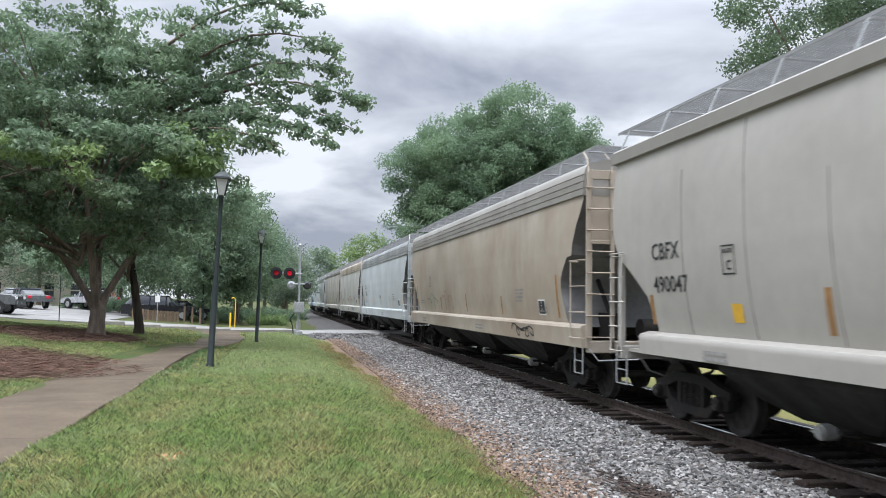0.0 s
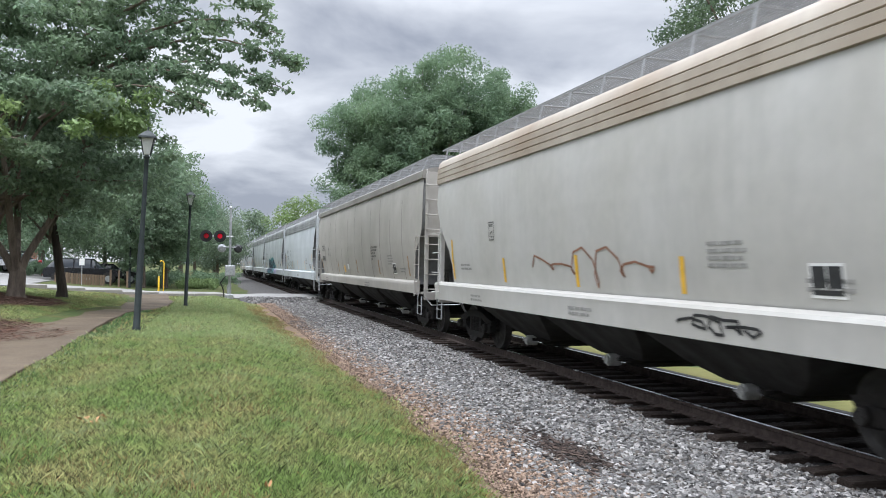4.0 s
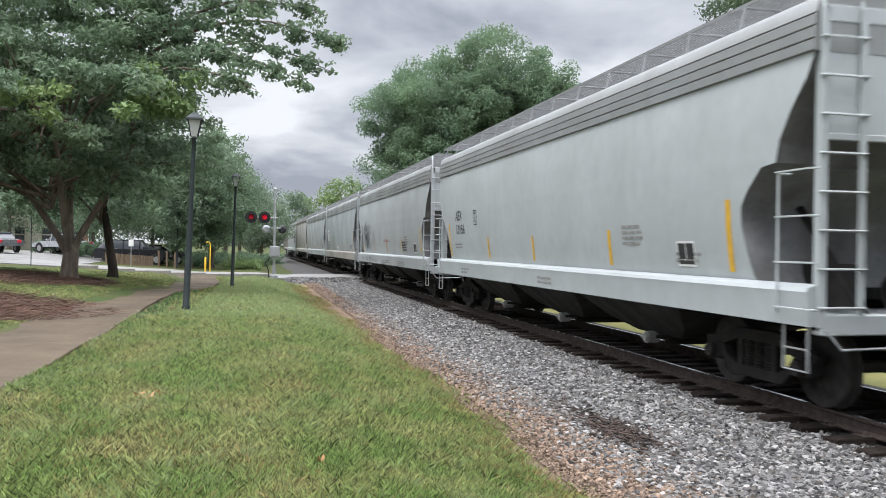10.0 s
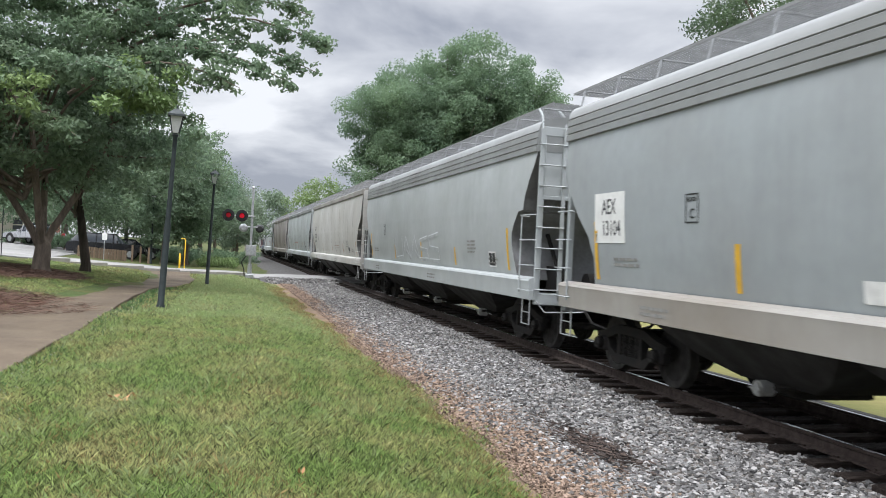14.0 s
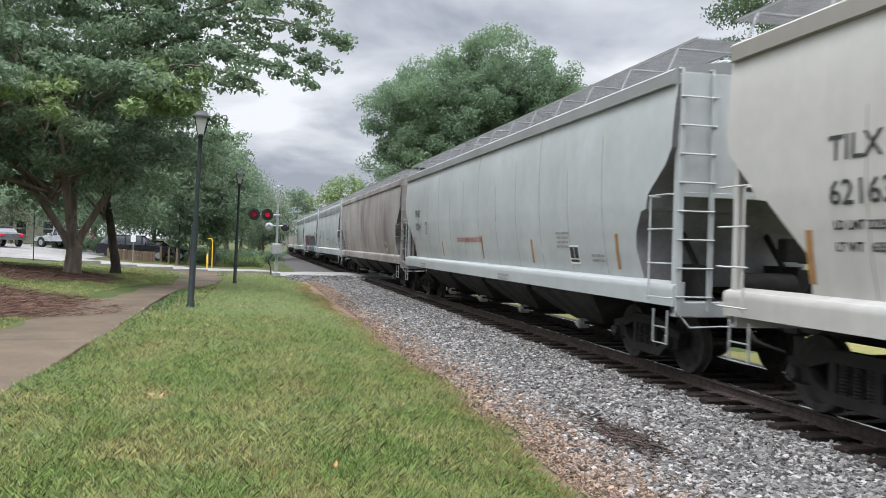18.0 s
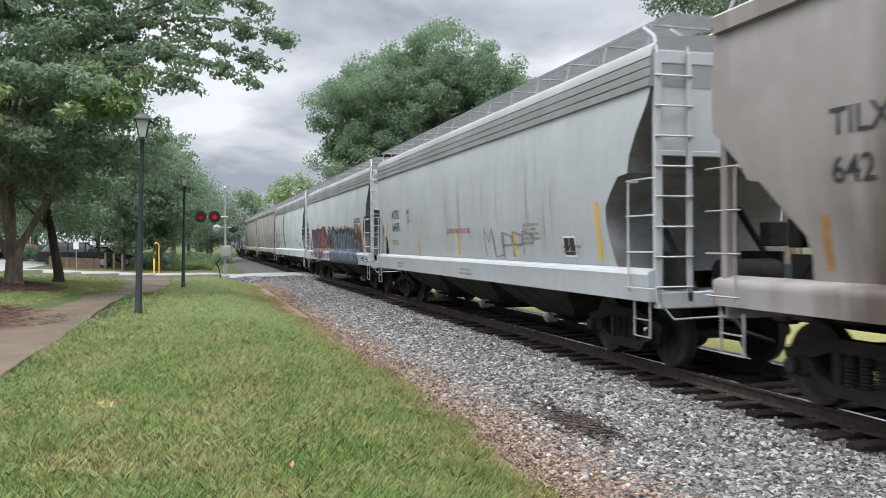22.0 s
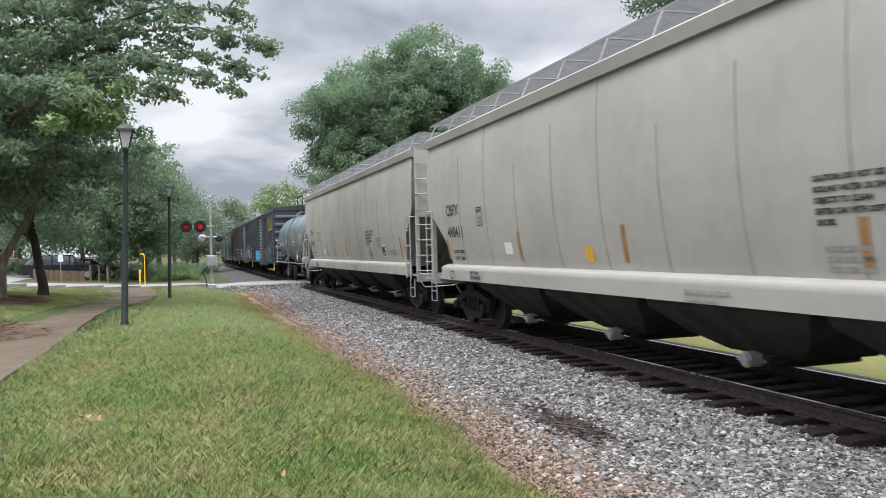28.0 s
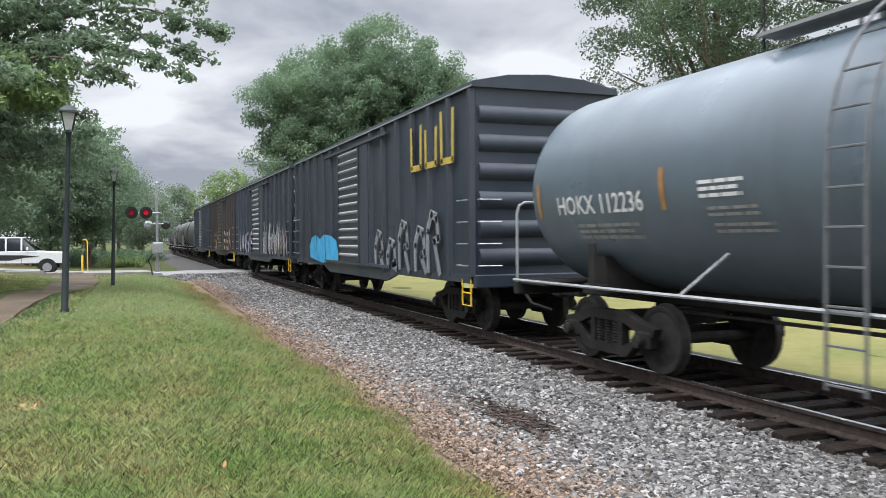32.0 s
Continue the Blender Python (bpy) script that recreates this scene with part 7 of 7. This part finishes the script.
for nm, c in {"car_black": (0.012, 0.013, 0.016), "car_silver": (0.45, 0.46, 0.48), "car_white": (0.75, 0.76, 0.77), "car_grey": (0.10, 0.105, 0.11)}.items():
    MAT[nm] = material(nm, c, 0.25, 0.2 if nm == "car_silver" else 0.0, vary=0.08, scale=2)


def at_ground(x, y, rz, lift=0.055):
    return pose(x, y, zg(x, y) + lift, 0, 0, rz)


def parked():
    vehicle("suv", "black sport utility vehicle parked behind the fence", at_ground(-5.3, 60.5, 90), "suv", "car_black", 5.0, 1.95)
    vehicle("sedan", "black car parked beyond the fence", at_ground(-4.3, 64.5, 95), "sedan", "car_black")
    vehicle("sedan", "silver car parked along the street", at_ground(-15.9, 70.0, 230), "sedan", "car_silver")
    vehicle("suv", "dark grey vehicle parked along the street", at_ground(-15.0, 76.0, 185), "suv", "car_grey")
    vehicle("sedan", "silver car in the car park", at_ground(-20.5, 72.0, 195), "sedan", "car_silver")
    vehicle("sedan", "white car in the car park", at_ground(-23.5, 76.0, 190), "sedan", "car_white")
    vehicle("sedan", "dark grey car in the car park", at_ground(-18.9, 66.0, 215), "sedan", "car_grey")
    vehicle("pickup_truck", "grey pickup truck waiting on the street", pose(-13.9, 49.7, zg(-13.9, 49.7) + 0.06, 0, 0, 90), "pickup", "car_grey", 5.9, 2.05)
    vehicle("suv", "white vehicle parked beyond the railway", pose(21.0, 33.0, 0.0, 0, 0, 20), "suv", "car_white", 4.8, 1.9)
    vehicle("sedan", "silver car parked beyond the railway", pose(24.5, 33.5, 0.0, 0, 0, 20), "sedan", "car_silver")


parked()
white_pickup = vehicle("pickup_truck", "white pickup truck with black side graphics driving to the crossing", pose(-3.4, 47.0, 0.1, 0, 0, 90), "pickup", "car_white", 5.8, 2.03)
put("side_graphic", Shape().add([(-1.022, 1.9, 0.98), (-1.022, 4.0, 1.02), (-1.022, 4.0, 0.75), (-1.022, 2.6, 0.72), (-1.022, 1.9, 0.86), (-1.022, 1.2, 0.9)], [(0, 1, 2, 3, 4, 5)]), "letter", white_pickup, label="black side graphic")


# ------------------------------------------------------------------ buildings behind the car park
def town_house(x, y, w, d, h, wall, label, floors=2, cols=5):
    b = empty("building", pose(x, y, zg(x, y) - 0.1))
    tagged(b, label, "building")
    put("wall", Shape().box(0, d / 2, h / 2, w, d, h, 0.02), wall, b)
    put("roof", Shape().prism_y([(-w / 2 - 0.3, h), (w / 2 + 0.3, h), (w / 2 + 0.3, h + 0.25), (0, h + 1.6), (-w / 2 - 0.3, h + 0.25)], -0.3, d + 0.3), "roofing", b)
    for f in range(floors):
        for c in range(cols):
            wx = -w / 2 + w * (c + 0.5) / cols
            wz = 1.5 + f * (h - 0.5) / floors
            win = put("window", Shape().box(wx, -0.03, wz + 0.2, 1.15, 0.08, 1.7, 0.01), "plaster", b)
            put("pane", Shape().box(wx, -0.06, wz + 0.62, 0.95, 0.05, 0.7), "window", win)
            put("pane", Shape().box(wx, -0.06, wz - 0.2, 0.95, 0.05, 0.7), "window", win)
            put("sill", Shape().box(wx, -0.1, wz - 0.68, 1.3, 0.18, 0.08), "kerb", win)


town_house(-28, 96, 16, 10, 8.0, "plaster", "cream two-storey building behind the car park", 2, 6)
town_house(-22.5, 104, 5, 8, 7.5, "brick", "narrow red brick building behind the trees", 2, 2)
town_house(-48, 90, 18, 10, 9.0, "brick", "red brick building at the end of the car park", 2, 6)


# ------------------------------------------------------------------ utility pole
def utility_pole(x, y, h):
    p = empty("utility_pole", pose(x, y, zg(x, y)))
    tagged(p, "plain pale weathered utility pole beyond the street", "utility pole")
    put("pole", Shape().tube([(0, 0, 0), (0, 0, h)], [0.16, 0.10], 8), "kerb", p)
    put("pole_cap", Shape().tube([(0, 0, h), (0, 0, h + 0.08)], [0.11, 0.06], 8), "galv", p)


utility_pole(3.0, 118, 9.4)


# ------------------------------------------------------------------ stones, grass, litter
def scatter_stones(name, n, xfun, yfun, zfun, size, mat, label, seed):
    r = np.random.default_rng(seed)
    x, y = xfun(r, n), yfun(r, n)
    z = zfun(x, y)
    base = np.array([(-1, -1, -1), (1, -1, -1), (1, 1, -1), (-1, 1, -1), (-1, -1, 1), (1, -1, 1), (1, 1, 1), (-1, 1, 1)], dtype=float)
    tri = np.array([(0, 2, 1), (0, 3, 2), (4, 5, 6), (4, 6, 7), (0, 1, 5), (0, 5, 4), (1, 2, 6), (1, 6, 5), (2, 3, 7), (2, 7, 6), (3, 0, 4), (3, 4, 7)])
    v = base[None] * r.uniform(0.45, 1.0, (n, 8, 3))
    ang = r.uniform(0, math.tau, (n, 3))
    ca, sa = np.cos(ang), np.sin(ang)
    for ax, (i, j) in enumerate(((0, 1), (1, 2), (0, 2))):
        vi = v[:, :, i] * ca[:, ax, None] - v[:, :, j] * sa[:, ax, None]
        vj = v[:, :, i] * sa[:, ax, None] + v[:, :, j] * ca[:, ax, None]
        v[:, :, i], v[:, :, j] = vi, vj
    s = size * r.uniform(0.5, 1.25, n) * (1 + 0.012 * np.maximum(0, y - 8))
    v = v * s[:, None, None] * 0.5
    v[:, :, 2] *= 0.8
    v += np.stack([x, y, z + s * 0.12], 1)[:, None]
    f = (tri[None] + (np.arange(n) * 8)[:, None, None]).ravel()
    ob = put(name, raw_mesh(name, v.reshape(-1, 3), f, 3), mat)
    tagged(ob, label, "gravel", kind="stuff")


def bed_z(x, y):
    px = [p[0] + TRACK_X for p in bed_prof[:10]]
    pz = [p[1] for p in bed_prof[:10]]
    return np.interp(x, px, pz)


def near_y(lo, hi, power=1.8):
    return lambda r, n: lo + (hi - lo) * r.uniform(0, 1, n) ** power


scatter_stones("ballast_stones", 68000, lambda r, n: 6.14 - 2.62 * r.uniform(0, 1, n) ** 0.98 + r.normal(0, 0.10, n) * (r.uniform(0, 1, n) < 0.3), near_y(4.5, 46, 2.0), lambda x, y: bed_z(x, y) + 0.008, 0.057, "stone", "loose grey crushed granite ballast stones", 1)
scatter_stones("ballast_stones", 12000, lambda r, n: 5.6 - 2.6 * r.uniform(0, 1, n) ** 0.8, near_y(4.5, 24, 2.0), bed_z, 0.036, "stone", "small grey ballast chips", 6)
scatter_stones("ballast_stones", 9000, lambda r, n: r.uniform(6.12, 9.0, n), near_y(4.5, 40, 1.6), lambda x, y: bed_z(x, y) + 0.004, 0.045, "oily_stone", "dark-stained ballast stones between the rails, under-train shade in their colour", 2)
scatter_stones("clay_gravel", 27000, lambda r, n: EDGE_X + 0.05 + np.abs(r.normal(0, 0.72, n)), near_y(4.5, 46, 1.9), lambda x, y: np.maximum(bed_z(x, y), -0.272) + 0.004, 0.036, "red_stone", "clay-stained gravel at the edge of the ballast", 3)


scatter_stones("ballast_stones", 1500, lambda r, n: r.uniform(2.2, 6.1, n), lambda r, n: r.uniform(43.8, 45.5, n), lambda x, y: -0.30 + 0.27 * smooth(43.6, 45.5, y), 0.07, "stone", "rough stones heaped against the street's edge", 9)
scatter_stones("clay_crumbs", 15000, lambda r, n: EDGE_X - 0.12 + 0.85 * r.uniform(0, 1, n) ** 1.3, near_y(4.5, 22, 1.7), lambda x, y: np.maximum(np.maximum(bed_z(x, y), ground_z(x, y)) + 0.014, -0.276), 0.022, "red_stone", "crumbs of reddish clay along the lawn's edge", 7)
scatter_stones("ballast_stones", 4200, lambda r, n: EDGE_X + 0.10 + 0.8 * r.uniform(0, 1, n) ** 0.6, near_y(4.5, 30, 1.6), lambda x, y: np.maximum(bed_z(x, y), -0.27), 0.05, "stone", "grey stones strewn over the dirt strip", 8)


def grass(name, n, xlo, xhi, yfun, height, width, seed, mat="blade", where="lawn", label="short mown green grass blades on the lawn", spread=0.5):
    r = np.random.default_rng(seed)
    y = yfun(r, n)
    x = r.uniform(xlo, xhi, n)
    edge = lawn_edge(y) + r.normal(0, 0.12, n)
    pc = np.array([np.interp(y, [q[1] for q in PATH_LINE], [q[0] for q in PATH_LINE]), np.interp(y, [q[1] for q in PATH_LINE], [q[2] for q in PATH_LINE])])
    off = np.abs(x - pc[0]) - pc[1]
    bed1 = ((x + 6.2) / 1.7) ** 2 + ((y - 28.0) / 4.2) ** 2
    bed2 = ((x + 5.6) / 2.0) ** 2 + ((y - 18.3) / 2.3) ** 2
    fuzz = r.normal(0, 0.22, n)
    patch = np.sin(x * 1.3 + np.sin(y * 0.9) * 1.7) * np.sin(y * 0.8 + x * 0.5) + 0.35 * np.sin(x * 4.1 + y * 3.3)
    if where == "lawn":
        keep = (x < edge) & (off > 0.0) & (bed1 > 0.75 + fuzz) & (bed2 > 0.75 + fuzz) & (r.uniform(0, 1, n) < np.clip(0.95 - 0.45 * np.maximum(0, patch - 0.35), 0.3, 1))
    elif where == "tuft":
        clump = np.sin(x * 11 + 2.4 * np.sin(y * 4.3)) * np.sin(y * 6.1 + 1.9 * np.sin(x * 7.7)) + 0.5 * np.sin(x * 3.1 - y * 1.7)
        keep = (x < edge - 0.2) & (off > 0.0) & (bed1 > 0.9) & (bed2 > 0.9) & (r.uniform(0, 1, n) < np.clip(clump - 0.25, 0.05, 0.9))
    elif where == "dry":
        keep = (x < edge + 0.1) & (off > 0.0) & (r.uniform(0, 1, n) < np.clip(0.10 + 0.75 * np.maximum(0, patch - 0.1), 0, 1) + 0.75 * np.exp(-((x - lawn_edge(y) + 0.16) / 0.36) ** 2))
    elif where == "path_edge":
        keep = (np.abs(off - 0.16) < np.abs(r.normal(0, 0.16, n))) & (x > pc[0]) & (off > 0.0)
    else:
        spill = np.exp(-((y - 17.2) / 2.2) ** 2)
        keep = ((bed1 < 1.15 + fuzz) | (bed2 < 1.2 + fuzz + 1.2 * spill)) & (off > -0.30 - 0.95 * spill * r.uniform(0, 1, n) ** 1.6 + 0.5 * np.abs(fuzz))
    x, y = x[keep], y[keep]
    n = len(x)
    z = ground_z(x, y) - 0.005 + (0.055 if where == "mulch" else 0.0)
    tuft = np.sin(x * 17 + 2.1 * np.sin(y * 11)) * np.sin(y * 14 + 1.7 * np.sin(x * 12)) + 0.8 * np.sin(x * 41 + 3 * np.sin(y * 23)) * np.sin(y * 37 + x * 13)
    h = height * r.uniform(0.5, 1.4, n) * np.clip(1.0 + 0.32 * tuft, 0.45, 1.7)
    a = r.uniform(0, math.tau, n)
    w = width * r.uniform(0.6, 1.3, n) * (1 + 0.06 * np.maximum(0, y - 7))
    bx, by = np.cos(a) * w, np.sin(a) * w
    tx, ty = r.normal(0, spread, n) * h, r.normal(0, spread, n) * h
    if where == "mulch":
        h = h * 0.18
    v = np.stack([np.stack([x - bx, y - by, z], 1), np.stack([x + bx, y + by, z], 1), np.stack([x + tx * 0.4 + bx * 0.6, y + ty * 0.4 + by * 0.6, z + h * 0.6], 1), np.stack([x + tx, y + ty, z + h], 1)], 1).reshape(-1, 3)
    i = np.arange(n) * 4
    f = np.stack([i, i + 1, i + 2, i, i + 2, i + 3], 1).ravel()
    ob = put(name, raw_mesh(name, v, f, 3), mat)
    tagged(ob, label, "grass" if where != "mulch" else "mulch", kind="stuff")


grass("grass", 340000, -3.2, 3.1, near_y(4.6, 17, 1.9), 0.052, 0.0036, 11, spread=0.5)
grass("grass", 140000, -9.5, 3.1, near_y(8.5, 45.4, 1.35), 0.042, 0.0042, 12, spread=0.7)
grass("grass", 100000, -9.5, -2.6, near_y(10, 40, 1.1), 0.04, 0.0042, 17, spread=0.7)
grass("grass", 150000, -3.2, 3.0, near_y(4.6, 20, 1.8), 0.062, 0.0040, 23, "fresh", "tuft", "taller fresh green tufts in the lawn", 0.5)
# lighter blades put the brighter light on the far lawn into colour
grass("grass", 90000, -1.2, 2.75, near_y(12, 45.3, 1.1), 0.042, 0.0042, 25, "fresh", "lawn", "light green grass towards the street, its brighter light in the colour", 0.6)
grass("dry_grass", 60000, -3.2, 3.3, near_y(4.6, 14, 1.2), 0.05, 0.0040, 13, "straw", "dry", "dry straw-coloured grass blades in the lawn")
grass("dry_grass", 40000, -6.0, 3.3, near_y(13, 45, 1.2), 0.05, 0.0045, 14, "straw", "dry", "dry straw-coloured grass along the lawn edge")
grass("dry_grass", 62000, 1.9, 3.3, near_y(4.6, 40, 1.4), 0.05, 0.0042, 18, "straw", "dry", "dry straw-coloured grass along the dirt edge")
grass("clover", 34000, -3.2, 0.0, near_y(6, 30, 1.2), 0.05, 0.011, 15, "clover", "path_edge", "leafy clover along the edge of the footpath")
grass("pine_straw", 85000, -9.5, -2.6, near_y(14, 34, 1.0), 0.14, 0.004, 16, "needle", "mulch", "loose red-brown pine straw under the trees", 0.9)


def clover_flowers(n, seed):
    r = np.random.default_rng(seed)
    y = 6.5 + 13 * r.uniform(0, 1, n) ** 1.3
    edge = np.interp(y, [q[1] for q in PATH_LINE], [q[0] + q[2] for q in PATH_LINE])
    x = edge + 0.08 + np.abs(r.normal(0, 0.38, n))
    z = ground_z(x, y) + r.uniform(0.05, 0.085, n)
    s = r.uniform(0.004, 0.0065, n)
    o = np.array([(1, 0, 0), (0, 1, 0), (-1, 0, 0), (0, -1, 0), (0, 0, 1), (0, 0, -1)], dtype=float)
    v = np.stack([x, y, z], 1)[:, None] + o[None] * s[:, None, None]
    f = np.array([(0, 1, 4), (1, 2, 4), (2, 3, 4), (3, 0, 4), (1, 0, 5), (2, 1, 5), (3, 2, 5), (0, 3, 5)])
    ob = put("clover_flowers", raw_mesh("clover_flowers", v.reshape(-1, 3), (f[None] + (np.arange(n) * 6)[:, None, None]).ravel(), 3), "clover_flower")
    tagged(ob, "small white clover flowers along the footpath", "clover", kind="stuff")


clover_flowers(210, 21)


def litter(x, y, size, seed):
    r = np.random.default_rng(seed)
    s = Shape()
    pts = []
    n = 9
    for i in range(n):
        a = i * math.tau / n
        q = size * (1.0 if i % 2 else 0.62) * r.uniform(0.8, 1.1)
        pts.append((q * math.cos(a), q * 0.7 * math.sin(a), 0.03 + 0.03 * math.sin(a * 2 + seed)))
    s.add(pts + [(0, 0, 0.02)], [(i, (i + 1) % n, n) for i in range(n)])
    ob = put("dry_leaf", s, "dry_leaf")
    ob.matrix_basis = pose(x, y, zg(x, y) + 0.02, r.uniform(-20, 20), r.uniform(-20, 20), r.uniform(0, 360))
    tagged(ob, "curled dry brown leaf lying on the grass", "leaf")


for k, (x, y, s) in enumerate(((-1.08, 8.85, 0.075), (-0.97, 8.75, 0.08), (0.53, 6.1, 0.05), (2.75, 6.0, 0.05), (-0.9, 8.95, 0.05))):
    litter(x, y, s, k)


def debris():
    r = np.random.default_rng(4)
    s = Shape()
    for i in range(620):
        q = r.uniform(0, 1) < 0.7
        x, y = 4.0 + r.normal(0, 0.17 if q else 0.34), 8.35 + r.normal(0, 0.42 if q else 1.0)
        a, l = r.normal(1.9, 0.9), r.uniform(0.02, 0.16)
        z = float(bed_z(x, y)) + 0.02 + 0.05 * math.exp(-((x - 4.0) / 0.2) ** 2) * r.uniform(0.2, 1.2)
        s.tube([(x, y, z), (x + l * math.cos(a), y + l * math.sin(a), z + r.uniform(-0.02, 0.03))], r.uniform(0.004, 0.012), 4)
    ob = put("bark_debris", s, MAT["wet_bark"])
    tagged(ob, "small heap of broken dark bark on the gravel", "debris", kind="stuff")


MAT["wet_bark"] = material("dark_rotten_bark", (0.052, 0.036, 0.029), 0.95, vary=0.5, scale=8, island=0.8)
debris()


# ------------------------------------------------------------------ what moves
SPEED = (128.12887, -0.3815, -2.383, 0.39462)


def travelled(t):
    return sum(c * (t / 10.0) ** (k + 1) for k, c in enumerate(SPEED))


def motions():
    times = [0.5 * k for k in range(65)]
    for car, start, L in TRAIN:
        rows = []
        for t in times:
            u = start - travelled(t)
            x0, y0, _ = track_point(u)
            x1, y1, _ = track_point(u + L)
            rows.append((t, pose(x0, y0, 0, 0, 0, math.degrees(math.atan2(-(x1 - x0), y1 - y0)))))
        walk(car, rows)
    starts = {car: start for car, start, L in TRAIN}
    for car, along, dy, ws in WHEELSETS:
        # each wheelset rolls while it is near; one row for each thirtieth of a second
        rows = [(0.0, pose(0, dy, 0.456))]
        for k in range(1, 960):
            t = k / 30.0
            u = starts[car] + along - travelled(t)
            if -8.0 < u < 34.0:
                rows.append((t, pose(0, dy, 0.456, math.degrees(travelled(t) / 0.456) % 360.0)))
        rows.append((SECONDS, rows[-1][1]))
        walk(ws, rows)
    rows = []
    for k in range(17):
        t = 2.0 * k
        x = -3.05 - 2.9 * (32.0 - t)
        rows.append((t, pose(x, 47.2, zg(x, 47.2) + 0.06, 0, 0, 90)))
    walk(white_pickup, rows)


motions()
